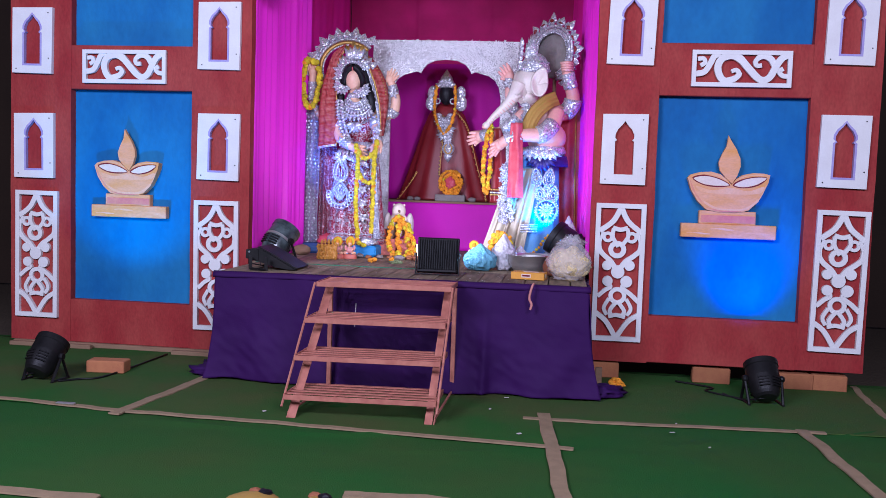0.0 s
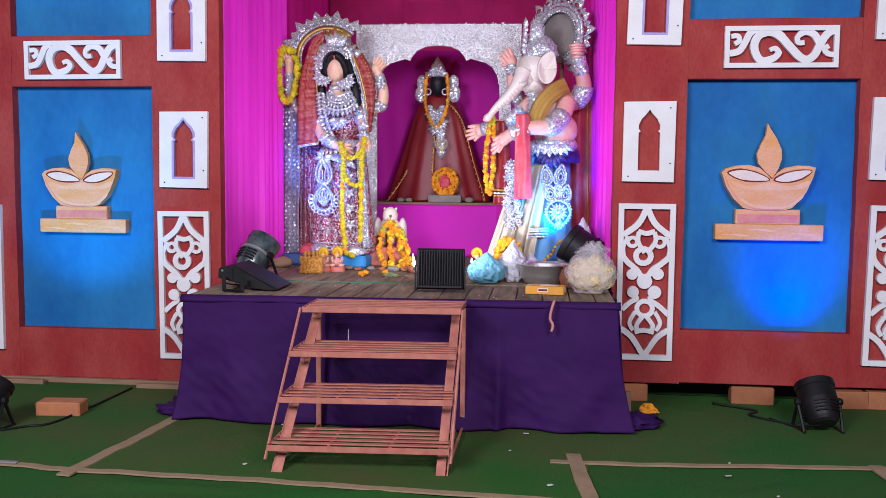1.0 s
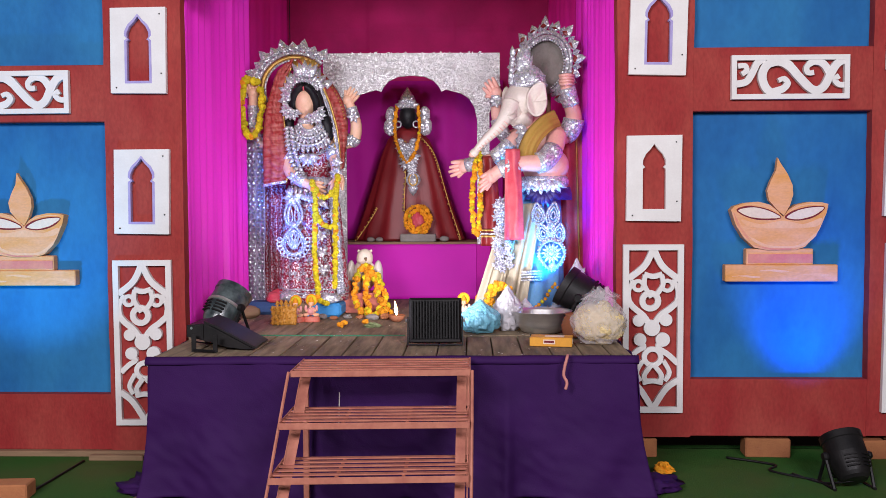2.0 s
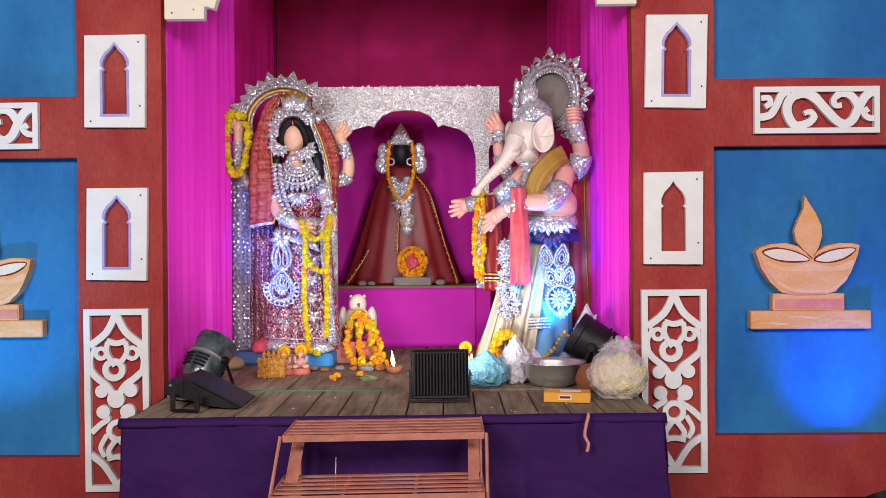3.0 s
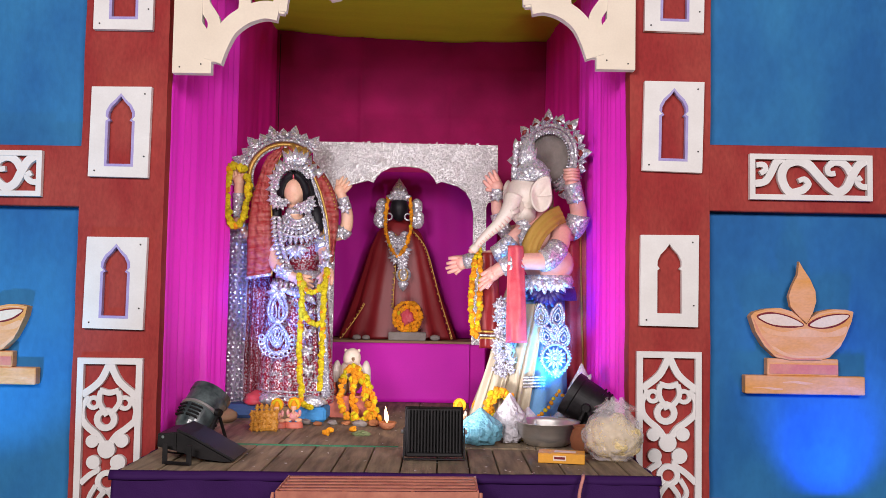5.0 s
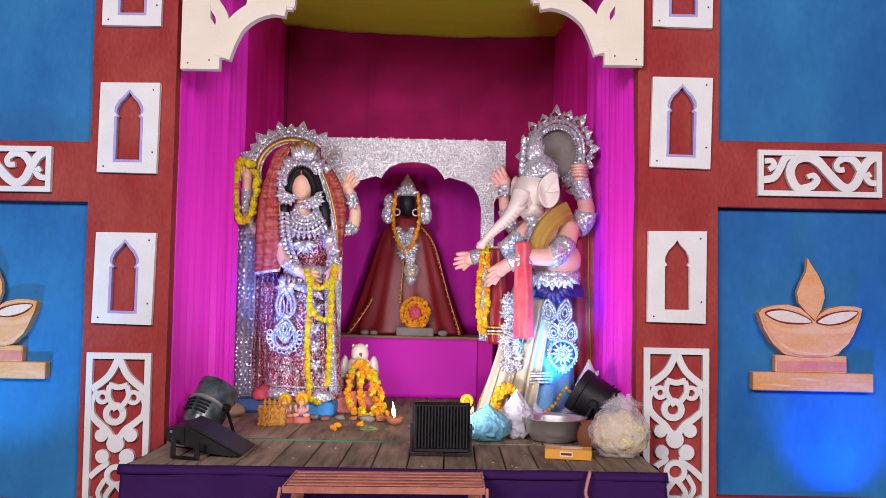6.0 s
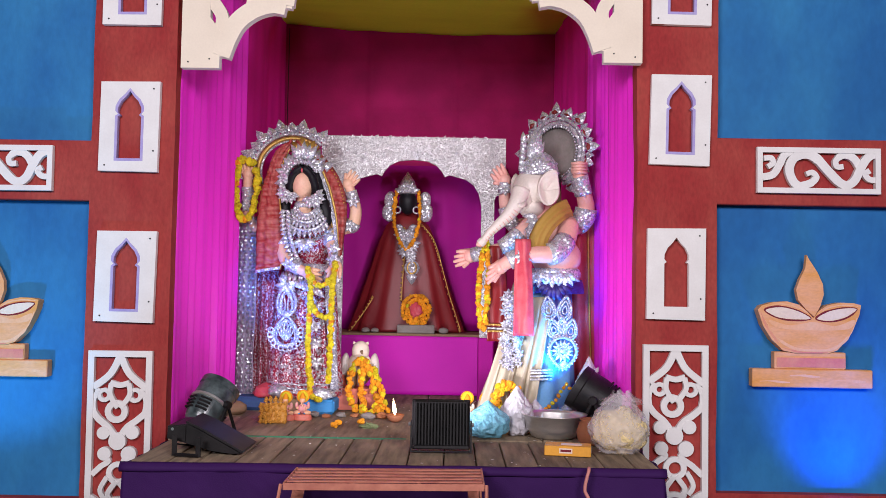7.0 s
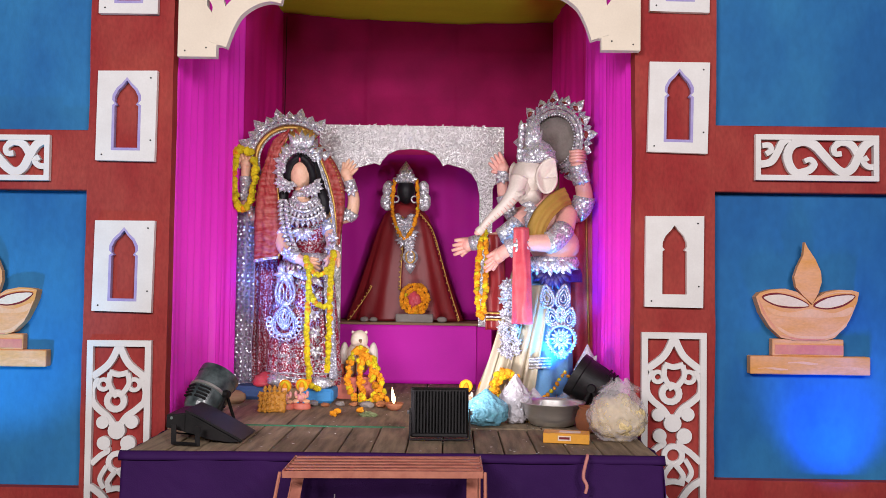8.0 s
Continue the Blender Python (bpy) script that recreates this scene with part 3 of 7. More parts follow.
for line, dx in ((LEFT, 0.012), (RIGHT, -0.012)):
    x0, y0 = line[0]
    x1, y1 = line[3]
    foot, head = Vector((x0 + dx, y0 + 0.02, 0.0)), Vector((x1 + dx, y1 + 0.16, 0.60))
    way = head - foot
    bm = bmesh.new()
    for a, b in ((0.0, 0.05),):
        vs = [bm.verts.new(p + q) for p in (foot, head) for q in (Vector((0, a, 0)), Vector((0, b, 0)), Vector((0.005, b, 0)), Vector((0.005, a, 0)))]
        for f in ((0, 1, 2, 3), (7, 6, 5, 4), (0, 4, 5, 1), (1, 5, 6, 2), (2, 6, 7, 3), (3, 7, 4, 0)):
            bm.faces.new([vs[i] for i in f])
    s = 1 if dx > 0 else -1
    vs = [bm.verts.new(p + q) for p in (foot, head) for q in (Vector((0.006 * s, 0.0, 0)), Vector((0.045 * s, 0.0, 0)), Vector((0.045 * s, 0.006, 0)), Vector((0.006 * s, 0.006, 0)))]
    for f in ((0, 1, 2, 3), (7, 6, 5, 4), (0, 4, 5, 1), (1, 5, 6, 2), (2, 6, 7, 3), (3, 7, 4, 0)):
        bm.faces.new([vs[i] for i in f])
    part("stringer", bm, M["iron"], steps)
    part("brace", tube([(x0 - dx * 0.55, y0 - 0.002, 0.06), (x1 - dx * 0.55, y1 - 0.002, 0.63)], 0.0065, 6), M["iron"], steps)
    part("rear_leg", box((x1 + dx - 0.012, y1 + 0.25, 0.0), (x1 + dx + 0.012, y1 + 0.274, 0.6), 0.002), M["iron"], steps, "rusty rear leg")
    part("floor_bar", tube([(x0 + dx, y0 + 0.06, 0.02), (x1 + dx, y1 + 0.26, 0.02)], 0.007, 6), M["iron"], steps)

# ---- white cut-out plates ----


def window_plate(x0, z0, w=0.285, h=0.432, rim=True):
    cx = x0 + w / 2
    t = thing("window_plate", (cx, FACE, z0), "white foam window plate with a pointed arch opening" + (" edged in lavender" if rim else ", unpainted inside"), "wall plate", "window plates on the facade")
    half = [(0.057, 0.062), (0.057, 0.262), (0.046, 0.27), (0.057, 0.284), (0.056, 0.306), (0.042, 0.336), (0.019, 0.36), (0.0, 0.386)]
    hole = [(cx + a, z0 + b) for a, b in half] + [(cx - a, z0 + b) for a, b in half[-2::-1]]
    o = [(x0, z0 + 0.003), (x0 + w - 0.004, z0), (x0 + w, z0 + h), (x0 + 0.003, z0 + h - 0.003)]
    part("board", plate(o, [hole], FACE - 0.028, FACE - 0.001), M["white"], t)
    wide = [(cx + (q[0] - cx) * 1.2, z0 + 0.21 + (q[1] - z0 - 0.21) * 1.075) for q in hole]
    if rim:
        part("painted_rim", plate(wide, [[(cx + (q[0] - cx) * 0.985, z0 + 0.21 + (q[1] - z0 - 0.21) * 0.992) for q in hole]], FACE - 0.0295, FACE - 0.002), M["lavender"], t, "lavender painted rim")
    for a, b in ((0.03, 0.03), (w - 0.03, h - 0.035), (w - 0.025, 0.1)):
        part("nail", disc(x0 + a, z0 + b, 0.004, FACE - 0.0305, FACE - 0.02, bmesh.new(), 8), M["black"], t)
    return t


first = window_plate(-2.312, 1.863)
W0 = Vector((-2.312 + 0.1425, FACE, 1.863))
for x0, z0, tilt in ((-2.31, 1.151, 0.4), (-2.314, 2.566, -0.5), (-3.607, 1.820, 0.3), (-3.592, 1.128, -0.6), (0.300, 2.602, 0.5), (0.293, 1.934, 0.9), 
                     (1.558, 1.950, 0.8), (1.556, 1.227, 0.6)):
    copy_thing(first, pose(x0 + 0.1425, FACE, z0, 0, tilt, 0))


window_plate(0.285, 1.208, 0.275, 0.43, False)


def lattice_plate(x0, z1, w=0.302, h=0.852):
    t = thing("lattice_plate", (x0 + w / 2, FACE, z1 - h), "white foam plate cut into looping scrollwork", "wall plate", "lattice plates on the facade")
    k, kz = w / 304, h / 870

    def at(pts):
        return [(x0 + (a - 48) * k, z1 - (b - 40) * kz) for a, b in pts]
    rim = plate([(x0, z1 - h), (x0 + w, z1 - h), (x0 + w, z1), (x0, z1)],
                [[(x0 + 0.029, z1 - h + 0.029), (x0 + w - 0.029, z1 - h + 0.029), (x0 + w - 0.029, z1 - 0.029), (x0 + 0.029, z1 - 0.029)]], FACE - 0.026, FACE - 0.001)
    part("border", rim, M["white"], t)
    strokes = [([(200, 60), (155, 150), (75, 215)], 32), ([(200, 60), (245, 150), (330, 220)], 32), ([(155, 192), (200, 204), (245, 192)], 26),
               ([(160, 196), (156, 250), (192, 312)], 24), ([(242, 196), (248, 250), (205, 312)], 24), ([(70, 320), (100, 362), (150, 405), (185, 455)], 30),
               ([(330, 330), (282, 372), (238, 405), (205, 455)], 30), ([(130, 540), (155, 565), (120, 590), (78, 630)], 26), ([(252, 535), (228, 570), (280, 610), (328, 655)], 28),
               ([(195, 660), (158, 715), (170, 750)], 24), ([(205, 660), (245, 715), (232, 750)], 24), ([(72, 735), (135, 785), (198, 885)], 30), ([(330, 740), (268, 785), (204, 885)], 30),
               ([(150, 755), (200, 745), (252, 755)], 24), ([(150, 640), (120, 700), (140, 745)], 22), ([(255, 640), (285, 700), (262, 745)], 22),
               ([(300, 220), (325, 280), (318, 340)], 22), ([(100, 220), (78, 280), (82, 330)], 20)]
    for i, (pts, wide) in enumerate(strokes):
        part("scroll", ribbon([(q.x, q.y) for q in curve([Vector((*p, 0)) for p in at(pts)], 6)], wide * k, FACE - 0.0245 + 0.0004 * (i % 9) - 0.0001 * (i // 9), FACE - 0.001, bmesh.new()), M["white"], t)
    for i, (a, b, r, wide) in enumerate(((186, 330, 40, 30), (126, 252, 24, 20), (272, 252, 26, 20), (200, 622, 42, 26))):
        part("loop", ribbon(at(circle(a, b, r)), wide * k, FACE - 0.0205 + 0.0005 * i, FACE - 0.001, bmesh.new(), True), M["white"], t)
    for i, (a, b, r) in enumerate(((195, 470, 41), (128, 432, 30), (265, 428, 32), (135, 530, 32), (250, 530, 36))):
        q = at([(a, b)])[0]
        part("boss", disc(q[0], q[1], r * k, FACE - 0.0252 + 0.0003 * i, FACE - 0.001, bmesh.new()), M["white"], t)
    return t


first = lattice_plate(0.272, 1.092)
for x0, z1, tilt in ((-2.322, 1.018, -0.3), (-3.588, 1.043, 0.2), (1.564, 1.095, 0.7)):
    copy_thing(first, pose(x0 + 0.151, FACE, z1 - 0.852, 0, tilt, 0))


def scroll_plate(x0, z1, w=0.577, h=0.216):
    t = thing("scroll_plate", (x0 + w / 2, FACE, z1 - h), "white foam plate with an S-shaped scroll cut-out", "wall plate", "scroll plates on the facade")
    k, kz = w / 646, h / 245

    def at(pts):
        return [(x0 + (a - 62) * k, z1 - (b - 40) * kz) for a, b in pts]
    e = 0.025
    part("border", plate([(x0, z1 - h), (x0 + w, z1 - h), (x0 + w, z1), (x0, z1)], [[(x0 + e, z1 - h + e), (x0 + w - e, z1 - h + e), (x0 + w - e, z1 - e), (x0 + e, z1 - e)]], FACE - 0.026, FACE - 0.001), M["white"], t)
    strokes = [([(320, 262), (258, 232), (230, 160), (252, 100), (310, 74), (370, 95), (430, 160), (490, 222), (532, 238), (572, 212), (605, 145), (640, 90), (690, 62)], [44, 46, 50, 46, 44, 44, 44]),
               ([(292, 245), (345, 228), (370, 196), (348, 172), (320, 182)], [40, 36, 30, 26]), ([(90, 200), (145, 186), (180, 130), (202, 85), (240, 58)], 38),
               ([(98, 100), (135, 98), (145, 125), (118, 145)], 28), ([(598, 140), (566, 92), (512, 78), (474, 108), (482, 140), (514, 138)], [40, 36, 30, 28]), ([(695, 208), (652, 206), (628, 178), (652, 158)], 30)]
    for i, (pts, wide) in enumerate(strokes):
        ww = [q * k for q in wide] if isinstance(wide, list) else wide * k
        part("scroll", ribbon([(q.x, q.y) for q in curve([Vector((*p, 0)) for p in at(pts)], 6)], ww, FACE - 0.0245 + 0.0006 * i, FACE - 0.001, bmesh.new()), M["white"], t)
    return t


first = scroll_plate(0.80, 2.028)
copy_thing(first, pose(-2.819, FACE, 1.766, 0, -0.3, 0))


def lamp_relief(cx, z0, s=1.0):
    t = thing("oil_lamp_relief", (cx, BOARD, z0), "orange painted foam cut-out of an oil lamp with a pointed flame", "wall relief", "lamp reliefs on the blue boards")
    k = 0.00088 * s

    def at(pts, closed=False):
        return [(cx + (a - 371) * k, z0 + (755 - b) * k) for a, b in pts]

    def smooth(pts):
        return [(q.x, q.y) for q in curve([Vector((a, b, 0)) for a, b in at(pts)], 5, True)]
    part("base", box((cx - 319 * k, 5.435, z0), (cx + 319 * k, BOARD - 0.001, z0 + 97 * k), 0.004), M["orange"], t)
    part("neck", box((cx - 200 * k, 5.44, z0 + 97 * k), (cx + 180 * k, BOARD - 0.001, z0 + 188 * k), 0.004), M["orange"], t)
    part("band", box((cx - 188 * k, 5.437, z0 + 108 * k), (cx + 176 * k, 5.4395, z0 + 158 * k)), M["pink"], t, "pink painted band")
    bowl = [(80, 345), (100, 322), (160, 304), (235, 298), (300, 315), (345, 352), (375, 385), (405, 345), (450, 315), (520, 300), (590, 302), (628, 312), (618, 365), (595, 420), (560, 490), (500, 555), (450, 572), (290, 574), (215, 560), (155, 505), (108, 430)]
    part("bowl", plate(at(bowl), [], 5.432, BOARD - 0.001), M["orange"], t)
    for pts in ([(115, 345), (190, 325), (290, 345), (362, 388), (270, 398), (180, 385)], [(388, 388), (440, 350), (530, 328), (606, 332), (550, 380), (460, 402)]):
        part("painted_leaf", plate(smooth(pts), [], 5.4305, 5.436), M["cream"], t, "cream painted leaf shape")
        part("leaf_line", ribbon(smooth(pts), [0.009, 0.006, 0.0045, 0.008, 0.006], 5.4295, 5.436, bmesh.new(), True), M["maroon"], t, "maroon painted outline")
    part("blush", plate(smooth([(140, 398), (250, 425), (375, 405), (490, 425), (590, 390), (560, 440), (375, 450), (190, 440)]), [], 5.4312, 5.436), M["blush"], t, "pale brushed band")
    for pts, wide, name in (([(120, 400), (180, 490), (270, 545), (375, 556), (480, 545), (565, 475), (606, 380)], 0.014, "blush"),
                            ([(215, 545), (300, 566), (375, 568), (450, 566)], 0.008, "pink"), ([(96, 360), (130, 440), (190, 520)], 0.01, "pink"), ([(110, 332), (200, 312), (300, 332), (350, 366)], 0.007, "blush"),
                            ([(400, 366), (450, 330), (530, 314), (612, 318)], 0.007, "blush")):
        part("brush_stroke", ribbon([(q.x, q.y) for q in curve([Vector((a, b, 0)) for a, b in at(pts)], 6)], [wide * 0.3, wide, wide * 0.8, wide, wide * 0.3], 5.4314 - 0.0002 * (wide > 0.012), 5.4322, bmesh.new()), M[name], t, "thin brushed streak of paint")
    for a, b, wide in ((-280, 30, 0.01), (-120, 62, 0.012), (120, 40, 0.014)):
        part("brush_stroke", ribbon([(cx + (a + 40 * i) * k, z0 + (b + 4 * math.sin(i * 1.3)) * k) for i in range(5)], [wide * 0.4, wide, wide * 0.5], 5.4343, 5.4352, bmesh.new()), M["blush"], t, "thin brushed streak of paint")
    flame = [(338, 48), (352, 75), (395, 140), (424, 205), (428, 260), (410, 320), (378, 378), (335, 340), (292, 290), (281, 235), (300, 180), (330, 120)]
    part("flame", plate(at(flame), [], 5.428, 5.455), M["orange"], t)
    return t


lamp_relief(1.068, 0.902)
lamp_relief(-2.795, 0.885, 0.935)

# ---- scalloped arch over the opening ----
arch = thing("scalloped_arch", (-0.86, 5.38, 2.36), "white foam scalloped arch with open scrollwork brackets over the opening", "arch")


def painted_front(bm):
    """Marks the cut edges of a board as its second material."""
    bm.normal_update()
    for f in bm.faces:
        f.material_index = 0 if abs(f.normal.y) > 0.5 else 1
    return bm


FOAM = (M["creamfoam"], M["white"])


def bracket(mirror):
    def X(x):
        return -1.686 - x + 0.012 if mirror else x
    dz = 0.052 if mirror else 0.0

    def pt(pts):
        q = [(X(a), b + dz) for a, b in pts]
        return q[::-1] if mirror else q
    post = [(-1.924, 2.357), (-1.742, 2.357), (-1.742, 2.412), (-1.70, 2.412), (-1.70, 2.452), (-1.74, 2.53), (-1.79, 2.60), (-1.80, 3.25), (-1.924, 3.25)]
    part("bracket", painted_front(plate(pt(post), [], 5.372, 5.418)), FOAM, arch)
    for a, b in ((-1.89, 2.385), (-1.79, 2.40), (-1.89, 2.75)):
        part("nail", disc(X(a), b + dz, 0.004, 5.3705, 5.38, bmesh.new(), 8), M["black"], arch)
    bm = bmesh.new()
    main = [(-1.735, 2.415), (-1.705, 2.50), (-1.66, 2.58), (-1.585, 2.638), (-1.50, 2.664), (-1.432, 2.655)]
    ribbon([(q.x, q.y) for q in curve([Vector((a, b, 0)) for a, b in pt(main)], 6)], 0.085, 5.368, 5.417, bm)
    part("curved_rib", painted_front(bm), FOAM, arch)
    bm = bmesh.new()
    for pts, w in (([(-1.76, 2.49), (-1.735, 2.60), (-1.79, 2.70), (-1.80, 2.82)], 0.06), ([(-1.60, 2.63), (-1.595, 2.72), (-1.64, 2.80), (-1.58, 2.95)], 0.055), ([(-1.435, 2.65), (-1.42, 2.74), (-1.36, 2.83)], 0.06)):
        ribbon([(q.x, q.y) for q in curve([Vector((a, b, 0)) for a, b in pt(pts)], 5)], w, 5.376, 5.414, bm)
    part("scroll", painted_front(bm), FOAM, arch)
    bm = bmesh.new()
    ribbon([(q.x, q.y) for q in curve([Vector((a, b, 0)) for a, b in pt([(-1.425, 2.66), (-1.40, 2.78), (-1.30, 2.83), (-1.19, 2.78), (-1.165, 2.74), (-1.15, 2.83), (-1.02, 2.93), (-0.84, 2.97)])], 6)], 0.06, 5.37, 5.412, bm)
    part("scallop", painted_front(bm), FOAM, arch)
    part("cusp", plate(pt([(-1.20, 2.728), (-1.145, 2.728), (-1.135, 2.78), (-1.21, 2.78)]), [], 5.369, 5.411), M["creamfoam"], arch)


bracket(False)
bracket(True)
part("head_panel", box((-1.924, 5.378, 3.0), (0.249, 5.41, 3.3), 0.003), M["creamfoam"], arch)


# ---- alcove furniture ----
shelf = thing("altar_shelf", (-0.88, 7.38, 0.63), "altar block covered in purple-pink satin", "altar")


def shelf_front(u, v):
    x = -1.5 + 1.22 * u
    return Vector((x, 7.165 + 0.006 * noise.noise((x * 7, v * 2, 3)) - 0.02 * (1 - v) ** 2, 0.634 + 0.39 * v))


part("cloth_front", sheet(60, 14, shelf_front, 0.004), M["altarcloth"], shelf, smooth=True)
part("body", box((-1.5, 7.185, 0.632), (-0.28, 7.58, 1.018)), M["wood"], shelf)
part("top_board", box((-1.51, 7.158, 1.019), (-0.27, 7.585, 1.036), 0.003), M["wood"], shelf, "dark wooden top board")

CX = -0.885
half = [(0.435, 0.634), (0.435, 1.86), (0.418, 1.94), (0.385, 1.995), (0.335, 2.03), (0.28, 2.045), (0.232, 2.058), (0.2, 2.045), (0.185, 2.075), (0.15, 2.115), (0.09, 2.143), (0.0, 2.152)]
inner = [(CX + a, b) for a, b in half] + [(CX - a, b) for a, b in half[-2::-1]]
outline = [(CX + 0.517, 0.634), (CX + 0.517, 1.9), (CX + 0.53, 1.93), (CX + 0.585, 1.94), (CX + 0.585, 2.295), (CX - 0.585, 2.30), (CX - 0.585, 0.634)] + inner[::-1]
foil_arch = thing("foil_arch", (CX, 6.87, 0.634), "standing arch covered in crumpled silver foil", "arch")
part("front", plate(outline, [], 6.84, 6.862), M["foil"], foil_arch)
part("side", box((CX + 0.545, 6.863, 1.945), (CX + 0.583, 6.98, 2.29), 0.004), M["foil"], foil_arch)
part("side", box((CX - 0.583, 6.863, 0.634), (CX - 0.545, 6.98, 2.29), 0.004), M["foil"], foil_arch)
part("leg_side", box((CX + 0.48, 6.863, 0.634), (CX + 0.514, 6.98, 1.945), 0.004), M["foil"], foil_arch)
# added cover that hides the leg's foot where altar cloth should show
part("leg_wrap", box((CX + 0.428, 6.828, 0.634), (CX + 0.524, 6.99, 1.032), 0.006), M["purplepink"], foil_arch, "purple-pink cover added round the foot to match the altar cloth")
part("top", box((CX - 0.545, 6.863, 2.25), (CX + 0.545, 6.98, 2.288), 0.004), M["foil"], foil_arch)
bm = bmesh.new()
rng = random.Random(4)
for i in range(900):
    a = rng.random()
    x, z = CX + rng.uniform(-0.58, 0.58), rng.uniform(2.0, 2.3)
    if rng.random() < 0.45:
        x, z = CX + rng.choice((-1, 1)) * rng.uniform(0.44, 0.58), rng.uniform(0.9, 2.2)
    d = abs(x - CX)
    if x - CX > 0.5 and z < 1.95:
        continue
    if z < 1.04:
        continue
    if z < (1.86 if d > 0.435 else 2.05 if d > 0.23 else 2.15) and d < 0.435:
        continue
    s, t = rng.uniform(0.006, 0.014), rng.uniform(0, 6.28)
    q = [Vector((x + s * math.cos(t + k * 2.1), 6.838 - rng.uniform(0, 0.008), z + s * math.sin(t + k * 2.1))) for k in range(3)]
    bm.faces.new([bm.verts.new(v) for v in q])
tagged(part("foil_tinsel", bm, M["foil"], foil_arch, "loose crinkled foil flakes"), kind="stuff")


# ---- ornament helpers ----
def leaf(base, tip, wide, out, bm=None, thick=0.006):
    """A pointed petal from base to tip with a raised middle towards out."""
    bm = bm or bmesh.new()
    base, tip, out = Vector(base), Vector(tip), Vector(out).normalized()
    way = tip - base
    side = way.cross(out).normalized() * wide / 2
    rim = [base, base + way * 0.35 + side, base + way * 0.7 + side * 0.62, tip, base + way * 0.7 - side * 0.62, base + way * 0.35 - side]
    f = [bm.verts.new(p) for p in rim]
    b = [bm.verts.new(p - out * thick) for p in rim]
    mid = bm.verts.new(base + way * 0.45 + out * wide * 0.16)
    for i in range(6):
        j = (i + 1) % 6
        bm.faces.new((f[i], f[j], mid))
        bm.faces.new((f[j], f[i], b[i], b[j]))
    bm.faces.new(b[::-1])
    return bm


def fan(centre, count, a0, a1, r0, r1, wide, out, bm=None, up=(0, 0, 1)):
    """Petals set round a centre, from angle a0 to a1 in degrees."""
    out = Vector(out).normalized()
    right = Vector(up).cross(out).normalized() * -1
    high = right.cross(out) * -1
    high = high if high.z >= 0 else -high
    for k in range(count):
        a = radians(a0 + (a1 - a0) * k / max(1, count - 1))
        d = right * math.cos(a) + high * math.sin(a)
        leaf(Vector(centre) + d * r0, Vector(centre) + d * (r1 if k % 2 == 0 else r1 * 0.9), wide, out, bm)
    return bm


def hoop(centre, rx, rz, r, out, bm=None, seg=18, a0=0, a1=360):
    out = Vector(out).normalized()
    right = Vector((0, 0, 1)).cross(out).normalized()
    n = seg if a1 - a0 < 360 else seg + 1
    return tube([Vector(centre) + right * rx * math.cos(radians(a0 + (a1 - a0) * k / (n - 1))) + Vector((0, 0, 1)) * rz * math.sin(radians(a0 + (a1 - a0) * k / (n - 1))) for k in range(n)], r, 6, bm)


def hand_shape(palm, point, spread, bm=None, size=1.0):
    """A mitten of clay with four thin lobes."""
    palm, point, spread = Vector(palm), Vector(point).normalized(), Vector(spread).normalized()
    blob(palm, (0.03 * size, 0.026 * size, 0.032 * size), 0.0, 1, 2, bm)
    for k in range(4):
        s = spread * (k - 1.5) * 0.014 * size
        tube([palm + s, palm + s * 1.3 + point * 0.04 * size, palm + s * 1.5 + point * (0.075 - 0.008 * abs(k - 1.3)) * size], [0.011 * size, 0.010 * size, 0.006 * size], 6, bm)
    tube([palm - spread * 0.02 * size, palm - spread * 0.045 * size + point * 0.03 * size], [0.011 * size, 0.007 * size], 6, bm)
    return bm


def drop_loop(cx, cz, w, h, y, r, bm=None, turn=0.0, lean=0.0):
    """A teardrop of silver cord with its point at the top."""
    pts = []
    for k in range(17):
        a = 2 * math.pi * k / 16
        x, z = w * math.sin(a) * math.sin(a / 2) ** 0.8, h * math.cos(a)
        c, d = math.cos(radians(turn)), math.sin(radians(turn))
        pts.append((cx + x * c - z * d, y + lean * z, cz + x * d + z * c))
    return tube(pts, r, 5, bm)


def bead_row(path, size, bm=None, every=1):
    for p in path[::every]:
        blob(p, (size, size * 0.7, size), 0, 1, 1, bm)
    return bm


def between_lines(one, two):
    """A cloth between two lines, with crinkles across it."""
    a, b = curve(one, 8), curve(two, 8)

    def on(line, v):
        k = v * (len(line) - 1)
        i = min(int(k), len(line) - 2)
        return line[i].lerp(line[i + 1], k - i)

    def place(u, v):
        p = on(a, v).lerp(on(b, v), u)
        return p + Vector((0, -0.03 * math.sin(math.pi * u) + 0.006 * math.sin(v * 95 + 3 * math.sin(u * 7)) + 0.008 * math.sin(u * 19 + v * 3), 0))
    return place


